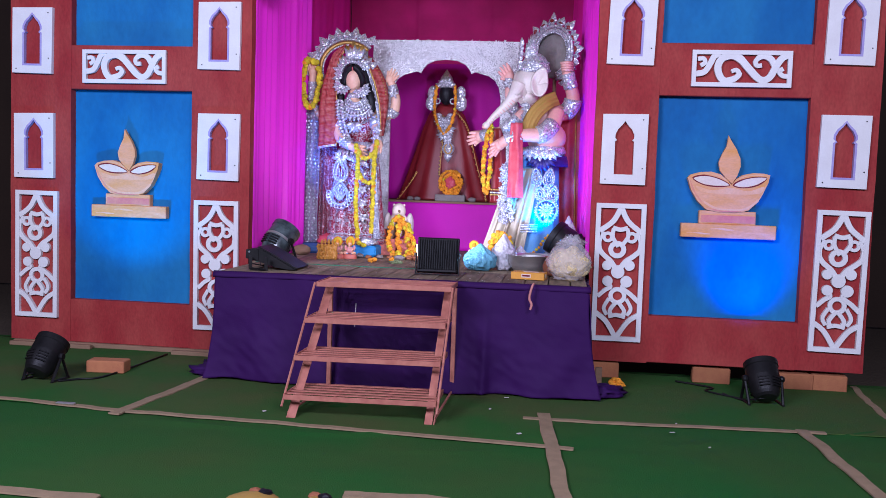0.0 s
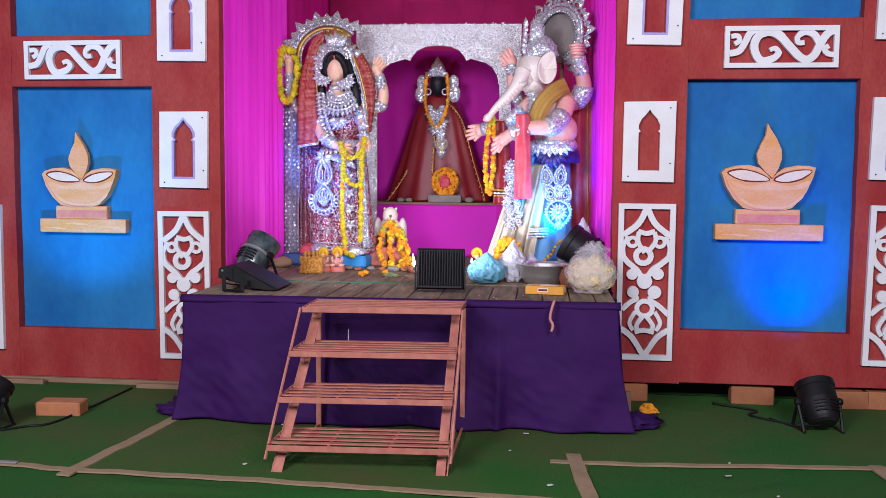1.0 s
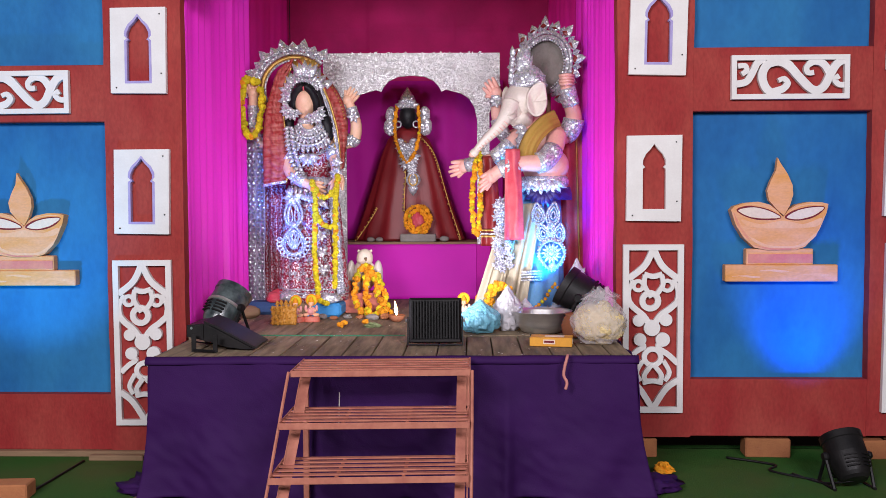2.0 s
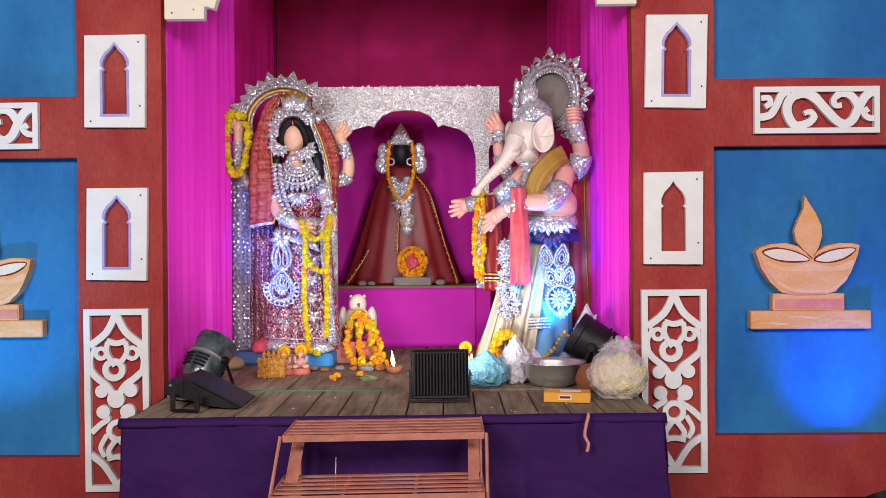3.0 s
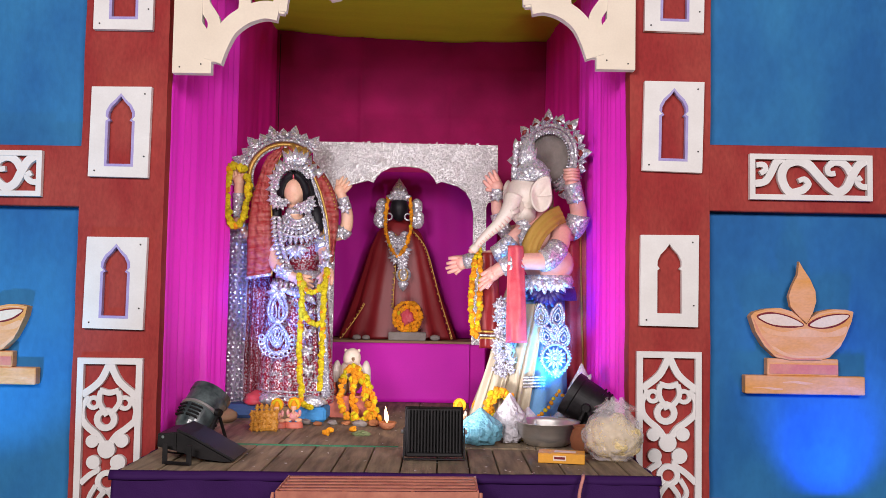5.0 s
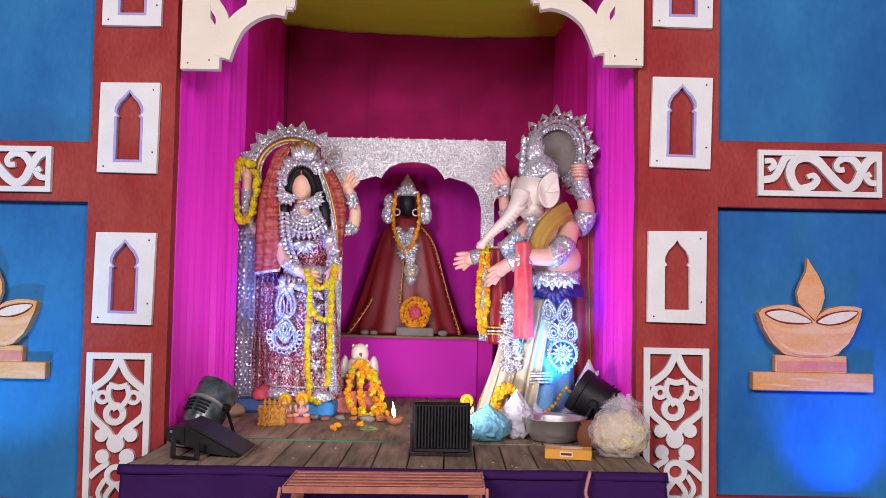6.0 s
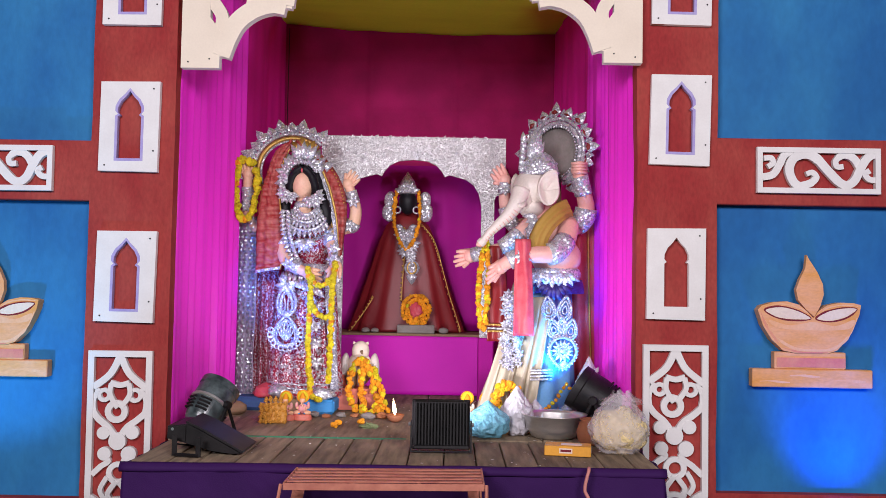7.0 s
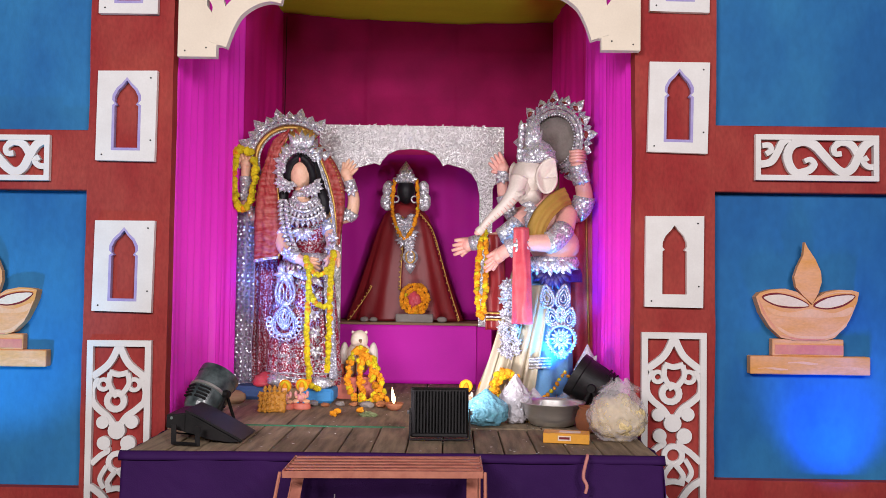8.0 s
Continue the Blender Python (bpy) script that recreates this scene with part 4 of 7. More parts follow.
def embroidery(profile, centre, sy, a0, a1, count, size, seed, curls=False, bm=None, z0=0.0, z1=9.0, ripple=0.0, folds=0):
    """Small flowers, or curled threads, sewn all over a turned skirt."""
    r, prof = random.Random(seed), sorted((z, q) for q, z in profile)
    for _ in range(count):
        z = r.uniform(max(z0, prof[0][0] + 0.01), min(z1, prof[-1][0] - 0.01))
        k = next(i for i in range(len(prof) - 1) if prof[i + 1][0] >= z)
        f = (z - prof[k][0]) / (prof[k + 1][0] - prof[k][0])
        rad = prof[k][1] + (prof[k + 1][1] - prof[k][1]) * f
        a = math.pi * r.uniform(a0, a1)
        down = (prof[-1][0] - z) / (prof[-1][0] - prof[0][0])
        rad *= 1 + ripple * down * math.cos(folds * a)
        out = Vector((math.cos(a), math.sin(a) / sy, 0)).normalized()
        p = Vector((centre[0] + rad * math.cos(a), centre[1] + rad * sy * math.sin(a), z)) + out * 0.004
        s = size * r.uniform(0.7, 1.25)
        if curls:
            side = Vector((0, 0, 1)).cross(out)
            t0, turn = r.uniform(0, 6.28), r.choice((-1, 1))
            tube([p + (side * math.cos(t0 + turn * t * 0.8) + Vector((0, 0, 1)) * math.sin(t0 + turn * t * 0.8)) * s * (1 - t * 0.13) for t in range(7)], 0.0022, 4, bm)
        else:
            fan(p, 5, r.uniform(0, 60), 288 + r.uniform(0, 60), 0.002, s, s * 0.55, out, bm)
    return bm


# flower heads shared by all garlands
def flower_mesh(name, mat, seed):
    bm = bmesh.new()
    r = random.Random(seed)
    vs = bmesh.ops.create_icosphere(bm, subdivisions=2, radius=1.0)["verts"]
    for v in vs:
        v.co *= r.uniform(0.72, 1.12)
        v.co.z *= 0.8
    return finish(bm, name, mat, False)


FLORETS = {k: [flower_mesh("floret_" + k, M[k], i + 11 * len(k)) for i in range(4)] for k in ("marigold", "yellowflower", "leaf")}


def garland(name, label, strands, share, size=0.016, gap=1.35, base=None, category="garland", jitter=0.25, seed=1):
    r = random.Random(seed)
    first = Vector(strands[0][0])
    t = thing(name, base or tuple(first), label, category)
    inv = ROOTS[t.name].inverted()
    for s in strands:
        path = curve(s, 10)
        left = 0.0
        for a, b in zip(path, path[1:]):
            d = (b - a).length
            while left < d:
                p = a + (b - a) * (left / d)
                k = size * r.uniform(0.8, 1.2)
                mesh = r.choice(FLORETS["marigold" if r.random() < share else "yellowflower"])
                ob = new("flower", mesh)
                ob.parent = t
                off = Vector([r.uniform(-1, 1) * size * jitter for _ in range(3)])
                ob.matrix_basis = inv @ Matrix.LocRotScale(p + off, Euler([r.uniform(0, 6) for _ in range(3)]), (k, k, k))
                left += size * gap
            left -= d
    return t


# ---- goddess idol ----
G = Figure("skin", "brocade", "silver", "hair", "veil", "gold", "redscarf", "lace")
GX, GY = -1.462, 6.37
pedestal = Matrix.Translation((GX, GY, 0))
G.add("brocade", lathe, [(0.2, 0.712), (0.208, 0.73), (0.2, 0.85), (0.188, 1.0), (0.175, 1.15), (0.165, 1.28), (0.15, 1.38), (0.12, 1.45), (0.1, 1.47)][::-1], pedestal, 96, sy=0.82, ripple=0.07, count=15)
G.add("brocade", lathe, [(0.1, 1.44), (0.112, 1.52), (0.138, 1.6), (0.15, 1.65), (0.145, 1.7), (0.1, 1.74), (0.04, 1.755)], pedestal, 40, sy=0.72)
G.add("skin", lathe, [(0.075, 1.725), (0.056, 1.755), (0.047, 1.79), (0.045, 1.87)], Matrix.Translation((GX - 0.022, GY - 0.055, 0)), 20)
HX, HY, HZ = -1.49, 6.30, 1.918
G.add("skin", blob, (HX, HY, HZ), (0.064, 0.075, 0.092), 0, 1, 3)
G.add("hair", blob, (HX + 0.005, HY + 0.03, HZ + 0.03), (0.084, 0.084, 0.1), 0.05, 4, 3)
for s in (-1, 1):
    # two wings of hair from a middle parting
    G.add("hair", tube, curve([(HX + 0.004 + s * 0.006, HY - 0.058, HZ + 0.088), (HX + s * 0.04, HY - 0.052, HZ + 0.062), (HX + s * 0.066, HY - 0.03, HZ + 0.01), (HX + s * 0.074, HY - 0.005, HZ - 0.06)], 5), [0.022] * 8 + [0.026] * 8, 10)
G.add("redscarf", blob, (HX + 0.004, HY - 0.079, HZ + 0.072), (0.005, 0.004, 0.014), 0, 1, 2)
G.add("hair", tube, curve([(-1.425, 6.33, 1.99), (-1.40, 6.32, 1.9), (-1.375, 6.31, 1.82), (-1.355, 6.30, 1.75), (-1.36, 6.31, 1.68)], 5), [0.03] * 7 + [0.038] * 7 + [0.036] * 5 + [0.02, 0.01], 12)
G.add("hair", tube, curve([(-1.565, 6.33, 1.96), (-1.588, 6.32, 1.86), (-1.592, 6.31, 1.76), (-1.585, 6.31, 1.66)], 5), [0.03] * 12 + [0.026] * 4, 12)
# crescent crown
for r0, r1, n, w, dy in ((0.085, 0.205, 11, 0.062, 0.02), (0.08, 0.165, 12, 0.05, -0.015), (0.075, 0.12, 14, 0.036, -0.04)):
    G.add("silver", fan, (HX + 0.0, HY + dy, HZ + 0.035), n, -12, 148, r0, r1, w, (0.15, -1, 0.1))
G.add("silver", fan, (HX + 0.005, HY - 0.03, HZ + 0.12), 5, 55, 125, 0.02, 0.135, 0.05, (0.15, -1, 0.1))
G.add("gold", fan, (HX - 0.02, HY + 0.04, HZ + 0.14), 5, 60, 120, 0.05, 0.15, 0.06, (0.15, -1, 0.1))
G.add("silver", bead_row, [(HX + 0.084 * math.cos(radians(a)), HY - 0.058, HZ + 0.035 + 0.084 * math.sin(radians(a))) for a in range(25, 190, 11)], 0.0075)
for ex, ez, a0, a1 in ((-1.566, 1.866, 200, 400), (-1.42, 1.842, 140, 340)):
    G.add("silver", fan, (ex, 6.238, ez), 9, a0, a1, 0.012, 0.072, 0.034, (0.1, -1, 0))
    G.add("silver", fan, (ex, 6.228, ez), 7, a0, a1, 0.0, 0.045, 0.02, (0.1, -1, 0))
    G.add("silver", blob, (ex, 6.228, ez), (0.014, 0.012, 0.014), 0, 1, 2)
# necklaces
for k, (rr, zz) in enumerate(((0.06, 1.745), (0.085, 1.7), (0.11, 1.655))):
    pts = [(GX + rr * math.cos(a), GY - 0.06 - 0.05 * math.sin(-a) - 0.012 * k - 0.02, zz + 0.072 + 0.075 * math.sin(a)) for a in [math.pi + math.pi * i / 12 for i in range(13)]]
    G.add("silver", tube, pts, 0.009, 6)
    for i in range(1, 12):
        p = Vector(pts[i])
        G.add("silver", leaf, p, p + Vector(((i - 6) * 0.004, -0.012, -0.045)), 0.026, (0, -1, 0.2))
G.add("silver", fan, (GX, GY - 0.15, 1.6), 7, 200, 340, 0.0, 0.085, 0.036, (0, -1, 0.15))
G.add("silver", lathe, [(0.054, 1.785), (0.06, 1.8), (0.052, 1.82)], Matrix.Translation((GX - 0.022, GY - 0.055, 0)), 20)
# belt and hip ornament
G.add("silver", lathe, [(0.13, 1.415), (0.14, 1.43), (0.125, 1.465)], pedestal, 40, sy=0.84)
for i in range(14):
    a = math.pi + math.pi * i / 13
    p = Vector((GX + 0.15 * math.cos(a), GY + 0.13 * math.sin(a), 1.42))
    G.add("silver", leaf, p, p + Vector((0.01 * math.cos(a), 0.012 * math.sin(a), -0.075)), 0.036, (math.cos(a), math.sin(a), 0.1))
ox, oy = -1.545, 6.175
# looped silver hip ornament, a bow over a drop over a fringed medallion
for cx, cz, w, h, r in ((ox, 1.262, 0.066, 0.09, 0.009), (ox, 1.252, 0.045, 0.07, 0.006), (ox - 0.018, 1.24, 0.015, 0.045, 0.005), (ox + 0.018, 1.24, 0.015, 0.045, 0.005),
                        (ox, 1.085, 0.085, 0.088, 0.009), (ox, 1.08, 0.066, 0.072, 0.006), (ox, 1.09, 0.016, 0.055, 0.006)):
    G.add("lace", drop_loop, cx, cz, w, h, oy, r)
for turn in (-40, -20, 20, 40):
    G.add("lace", drop_loop, ox + 0.0007 * turn, 1.085, 0.015, 0.05, oy - 0.004, 0.005, turn=-turn * 0.7)
for k in range(13):
    a = math.pi * (0.92 + 1.16 * k / 12)
    G.add("silver", hoop, (ox + 0.086 * math.cos(a), oy - 0.004, 1.07 + 0.08 * math.sin(a)), 0.014, 0.016, 0.005, (0.05, -1, 0), seg=10)
G.add("silver", blob, (ox, oy - 0.006, 1.176), (0.018, 0.012, 0.018), 0.1, 5, 2)
G.add("silver", fan, (ox, oy - 0.006, 1.345), 6, 170, 400, 0.0, 0.07, 0.035, (0.1, -1, 0))
for k in range(5):
    G.add("silver", leaf, (-1.51 + 0.03 * k, oy - 0.002, 1.36 - 0.006 * k), (-1.45 + 0.03 * k, oy - 0.006, 1.318 - 0.012 * k), 0.034, (0.1, -1, 0.1))
SKIRT = [(0.2, 0.73), (0.2, 0.85), (0.188, 1.0), (0.175, 1.15), (0.165, 1.28), (0.15, 1.38)]
G.add("silver", embroidery, SKIRT, (GX, GY), 0.82, 1.0, 1.95, 105, 0.021, 5, ripple=0.07, folds=15)
G.add("lace", embroidery, SKIRT, (GX, GY), 0.82, 1.0, 1.95, 190, 0.016, 6, curls=True, ripple=0.07, folds=15)
for z in (0.745, 0.765, 0.79):
    G.add("silver", tube, [(GX + 0.214 * math.cos(a), GY + 0.176 * math.sin(a), z + 0.004 * math.sin(9 * a)) for a in [math.pi * (0.95 + 1.1 * k / 20) for k in range(21)]], 0.006, 5)
# silver border of the sari down one side
G.add("lace", sheet, 6, 24, lambda u, v: Vector((-1.345 + 0.045 * u + 0.05 * (1 - v), 6.235 + 0.02 * u - 0.02 * (1 - v), 0.76 + 0.6 * v)), 0.004)
for k in range(4):
    G.add("silver", fan, (-1.385 + 0.004 * k, 6.165, 1.22 - 0.1 * k), 6, 150, 420, 0.0, 0.045, 0.026, (0.1, -1, 0))
# leaf chain along the shoulder, and the jewelled blouse
for k in range(13):
    f = k / 12
    p = Vector((-1.575 + 0.03 * f + 0.05 * f ** 3, 6.225 - 0.02 * math.sin(math.pi * f), 1.765 - 0.29 * f))
    G.add("silver", leaf, p, p + Vector((-0.035, -0.006, -0.022)), 0.026, (0, -1, 0.1))
    G.add("silver", leaf, p, p + Vector((0.032, -0.006, -0.026)), 0.026, (0, -1, 0.1))
G.add("lace", embroidery, [(0.112, 1.52), (0.138, 1.6), (0.15, 1.65), (0.145, 1.7)], (GX, GY), 0.74, 1.1, 1.9, 46, 0.016, 8)
# arms
arms = [([(-1.585, 6.35, 1.69), (-1.595, 6.29, 1.58), (-1.57, 6.23, 1.49), (-1.5, 6.2, 1.44), (-1.43, 6.185, 1.41)], (1, 0, -0.3), (0, 0, 1)),
        ([(-1.355, 6.36, 1.68), (-1.315, 6.30, 1.58), (-1.29, 6.23, 1.49), (-1.275, 6.19, 1.45)], (-0.2, -0.3, -1), (1, 0, 0)),
        ([(-1.62, 6.43, 1.68), (-1.74, 6.44, 1.65), (-1.82, 6.42, 1.72), (-1.83, 6.40, 1.88), (-1.828, 6.385, 1.985)], (-0.2, -0.3, 1), (1, 0, 0)),
        ([(-1.30, 6.43, 1.68), (-1.22, 6.44, 1.70), (-1.2, 6.43, 1.79), (-1.225, 6.42, 1.88), (-1.245, 6.41, 1.94)], (0.5, -0.2, 0.6), (0.6, 0, -0.6))]
for path, way, spread in arms:
    pts = curve(path, 4)
    G.add("skin", tube, pts, [0.043 - 0.017 * i / (len(pts) - 1) for i in range(len(pts))], 12)
    G.add("skin", hand_shape, pts[-1], way, spread, size=1.15)
    n = len(pts)
    for a, b in ((int(n * 0.2), int(n * 0.2) + 2), (int(n * 0.62), int(n * 0.62) + 3)):
        G.add("silver", tube, pts[a:b + 1], 0.047 if a < n * 0.4 else 0.036, 12)
        c = pts[a]
        G.add("silver", fan, c + Vector((0, -0.046, 0)), 6, 0, 300, 0.0, 0.045, 0.026, (0, -1, 0))


veil_left = between_lines([(-1.561, 6.33, 2.183), (-1.657, 6.33, 2.116), (-1.706, 6.32, 1.974), (-1.733, 6.31, 1.866), (-1.75, 6.30, 1.682), (-1.748, 6.30, 1.489), (-1.75, 6.30, 1.408)],
                          [(-1.56, 6.31, 2.15), (-1.606, 6.30, 2.052), (-1.628, 6.29, 1.921), (-1.615, 6.28, 1.792), (-1.592, 6.26, 1.642), (-1.585, 6.25, 1.52), (-1.6, 6.25, 1.43)])
veil_right = between_lines([(-1.55, 6.37, 2.193), (-1.407, 6.39, 2.113), (-1.305, 6.39, 1.989), (-1.253, 6.38, 1.859), (-1.245, 6.37, 1.739), (-1.255, 6.35, 1.62), (-1.262, 6.33, 1.52)],
                           [(-1.53, 6.34, 2.15), (-1.43, 6.34, 2.03), (-1.385, 6.33, 1.9), (-1.36, 6.32, 1.8), (-1.33, 6.31, 1.72), (-1.3, 6.29, 1.6), (-1.29, 6.27, 1.5)])
G.add("veil", sheet, 16, 110, veil_left, 0.004)
G.add("veil", sheet, 16, 110, veil_right, 0.004)
for f in (0.965, 0.985):
    G.add("silver", tube, [veil_left(v / 10, f) + Vector((0, -0.008, 0)) for v in range(11)], 0.006, 6)
G.add("gold", tube, [veil_left(1.0, v / 24) + Vector((0, -0.006, 0)) for v in range(25)], 0.006, 6)
for f, name in ((0.97, "gold"), (0.82, "silver"), (0.72, "lace"), (0.6, "gold")):
    G.add(name, tube, [veil_right(f, 0.06 + 0.94 * v / 24) + Vector((0, -0.008, 0)) for v in range(25)], 0.0075, 6)
G.add("gold", bead_row, [veil_right(0.12, 0.04 + 0.5 * v / 18) + Vector((0, -0.006, 0)) for v in range(19)], 0.006)
G.add("silver", fan, (-1.29, 6.2, 1.55), 8, 0, 320, 0.0, 0.04, 0.024, (0.1, -1, 0))
G.add("redscarf", blob, (-1.66, 6.35, 0.735), (0.09, 0.1, 0.05), 0.3, 5, 3)
G.add("silver", blob, (-1.34, 6.19, 0.74), (0.075, 0.05, 0.032), 0.25, 7, 3)
G.add("silver", blob, (-1.58, 6.2, 0.75), (0.06, 0.05, 0.035), 0.25, 7, 3)
solid("goddess_statue", G.bm, G.mats(), "standing painted clay goddess in crimson brocade, red veil and silver ornaments", "statue", (GX, GY, 0.71), smooth=True)


def halo(name, label, centre, out, r0, r1, count, a0, a1, lean=0, ring="gold", dark=None):
    """A ring of silver petals behind a head."""
    t = thing(name, tuple(centre), label, "halo")
    out = Vector(out).normalized()
    right = Vector((0, 0, 1)).cross(out).normalized()
    high = out.cross(right)
    c = Vector(centre)

    def at(a, r, d=0.0):
        a = radians(a + lean)
        return c + (right * math.cos(a) + high * math.sin(a)) * r + out * d
    if dark:
        bm = bmesh.new()
        mid = bm.verts.new(at(0, 0, -0.05))
        vs = [bm.verts.new(at(a, r0 * 1.02, -0.012)) for a in range(0, 360, 12)]
        vb = [bm.verts.new(at(a, r0 * 1.02, -0.03)) for a in range(0, 360, 12)]
        mb = bm.verts.new(at(0, 0, -0.07))
        for i in range(len(vs)):
            j = (i + 1) % len(vs)
            bm.faces.new((vs[i], vs[j], mid))
            bm.faces.new((vb[j], vb[i], mb))
            bm.faces.new((vs[j], vs[i], vb[i], vb[j]))
        part("backing", bm, M[dark], t, "dull brown backing", smooth=True)
    n = 40
    part("rim", tube([at(a0 + (a1 - a0) * k / n, r0) for k in range(n + 1)], 0.014, 8), M[ring], t, smooth=True)
    part("rim", tube([at(a0 + (a1 - a0) * k / n, r0 + 0.026, 0.004) for k in range(n + 1)], 0.011, 8), M["silver"], t, smooth=True)
    bm = bmesh.new()
    for k in range(int(n * 1.2)):
        blob(at(a0 + (a1 - a0) * (k + 0.5) / (n * 1.2), r0 - 0.018, 0.008), (0.008,) * 3, 0, 1, 1, bm)
    part("beading", bm, M["silver"], t, "string of silver beads")
    for k in range(count):
        a = a0 + (a1 - a0) * (k + 0.5) / count
        long = r1 if k % 2 == count // 2 % 2 else r0 + (r1 - r0) * 0.8
        p = part("petal", leaf(at(a, r0 + 0.03, 0.008), at(a, long, 0.0), (r1 - r0) * 0.52, out), M["silver"], t)
        part("jewel", leaf(at(a, r0 + 0.05, 0.02), at(a, r0 + (long - r0) * 0.62, 0.018), (r1 - r0) * 0.34, out), M["redcloth" if dark else "foil"], p, "small inset jewel")
        b = a + (a1 - a0) * 0.5 / count
        part("small_petal", leaf(at(b, r0 + 0.03, -0.006), at(b, r0 + (r1 - r0) * 0.68, -0.01), (r1 - r0) * 0.34, out), M["lace"], t)
    return t


halo("silver_halo", "gilt-edged halo of silver petals standing behind the goddess", (-1.575, 6.47, 2.005), (0.25, -1, 0.05), 0.21, 0.335, 12, 48, 205)
part("support", tube([(-1.575, 6.5, 2.2), (-1.5, 6.56, 1.4), (-1.48, 6.56, 0.64)], 0.014, 6), M["wood"], bpy.data.objects["silver_halo"], "wooden support")


def hanging(x0, x1, z0, z1, y, folds, depth, lean=0.0):
    def place(u, v):
        x = x0 + (x1 - x0) * u + lean * (1 - v)
        return Vector((x + 0.006 * noise.noise((u * 5, v * 4, y)), y + depth * math.sin(u * folds + 0.6 * math.sin(v * 4)) * (0.5 + 0.5 * (1 - v)), z0 + (z1 - z0) * v))
    return place


drape_place = hanging(-1.905, -1.765, 0.636, 1.74, 6.40, 9, 0.02, -0.01)
drape = thing("sequin_drape", (-1.83, 6.4, 0.636), "long hanging lavender-grey drape sewn with rows of round silver sequins", "drape")
part("cloth", sheet(30, 40, drape_place, 0.004), M["greynet"], drape, "lavender-grey net cloth", smooth=True)
bm = bmesh.new()
rng = random.Random(41)
for row in range(42):
    for col in range(5):
        c = drape_place((col + 0.5 + 0.25 * (row % 2) * (1 if col < 4 else 0)) / 5, (row + 0.5) / 42) + Vector((0, -0.007, 0))
        tip = Vector((rng.uniform(-0.3, 0.3), -1, rng.uniform(-0.3, 0.3))).normalized()
        side = Vector((0, 0, 1)).cross(tip).normalized()
        high = tip.cross(side)
        for r0, r1 in ((0.0, 0.0055), (0.0085, 0.0125)):
            inner = [bm.verts.new(c + (side * math.cos(a) + high * math.sin(a)) * r0 + tip * 0.002) for a in [math.pi * q / 4 for q in range(8)]] if r0 else [bm.verts.new(c + tip * 0.003)]
            outer = [bm.verts.new(c + (side * math.cos(a) + high * math.sin(a)) * r1) for a in [math.pi * q / 4 for q in range(8)]]
            for q in range(8):
                bm.faces.new((inner[q], inner[(q + 1) % 8], outer[(q + 1) % 8], outer[q]) if r0 else (inner[0], outer[q], outer[(q + 1) % 8]))
tagged(part("sequin_trim", bm, M["chrome"], drape, "rows of small round silver sequins"), kind="stuff")
solid("brocade_drape", sheet(30, 40, hanging(-1.785, -1.65, 0.71, 1.5, 6.47, 14, 0.02), 0.004), M["brocade"], "crimson brocade drape with silver thread beside the goddess", "drape", (-1.71, 6.47, 0.7), smooth=True)

plinth = thing("goddess_plinth", (GX, 6.38, 0.63), "low wooden plinth wrapped in bright blue cloth", "plinth")
part("slab", box((-1.86, 6.26, 0.631), (-1.64, 6.62, 0.708), 0.02), M["dullblue"], plinth, "slab in faded dark blue cloth")
part("core", box((-1.635, 6.22, 0.631), (-1.455, 6.6, 0.709), 0.006), M["wood"], plinth, "bare dark wooden core")
part("slab", box((-1.45, 6.16, 0.631), (-1.265, 6.62, 0.711), 0.014), M["bluecloth"], plinth)
solid("wood_block", blob((-1.80, 6.1, 0.668), (0.07, 0.05, 0.038), 0.15, 4, 3), M["wood"], "short sawn log lying by the plinth", "log", (-1.8, 6.1, 0.631), smooth=True)

YG = [[(-1.43, 6.15, 1.43), (-1.405, 6.12, 1.3), (-1.41, 6.11, 1.05), (-1.40, 6.12, 0.85), (-1.385, 6.13, 0.735), (-1.33, 6.12, 0.72)],
      [(-1.275, 6.15, 1.47), (-1.285, 6.12, 1.3), (-1.29, 6.12, 1.1), (-1.292, 6.13, 0.9), (-1.30, 6.14, 0.80)],
      [(-1.43, 6.15, 1.44), (-1.39, 6.13, 1.36), (-1.33, 6.12, 1.345), (-1.285, 6.13, 1.40)], [(-1.40, 6.11, 1.25), (-1.36, 6.1, 1.18), (-1.30, 6.11, 1.17)]]
garland("yellow_garland", "long yellow marigold garland hanging from the goddess's clay fingers", YG, 0.1, 0.017, 0.62, (-1.35, 6.13, 0.72), seed=3)
garland("yellow_garland", "yellow marigold garland looped over the goddess's raised arm",
        [[(-1.80, 6.35, 2.05), (-1.865, 6.34, 2.06), (-1.885, 6.33, 1.95), (-1.88, 6.33, 1.80), (-1.845, 6.32, 1.72), (-1.80, 6.32, 1.73), (-1.77, 6.33, 1.82), (-1.765, 6.34, 1.95), (-1.775, 6.35, 2.02)]], 0.08, 0.024, 0.75, (-1.83, 6.33, 1.72), seed=5)

# ---- elephant-headed idol ----
E = Figure("earpink", "lace", "pinkskin", "ivory", "dhoti", "silver", "redscarf", "mustard", "bluelitwrap", "midnight", "gold", "redcloth")
EX, EY = -0.13, 6.1
lean = Matrix(((1, 0, 0.09, EX - 0.15), (0, 1, 0, EY), (0, 0, 1, 0), (0, 0, 0, 1)))
E.add("dhoti", lathe, [(0.25, 0.66), (0.255, 0.68), (0.225, 0.8), (0.185, 0.95), (0.17, 1.1), (0.155, 1.25), (0.14, 1.35), (0.12, 1.43), (0.1, 1.45)][::-1], lean, 108, sy=0.75, ripple=0.11, count=13)


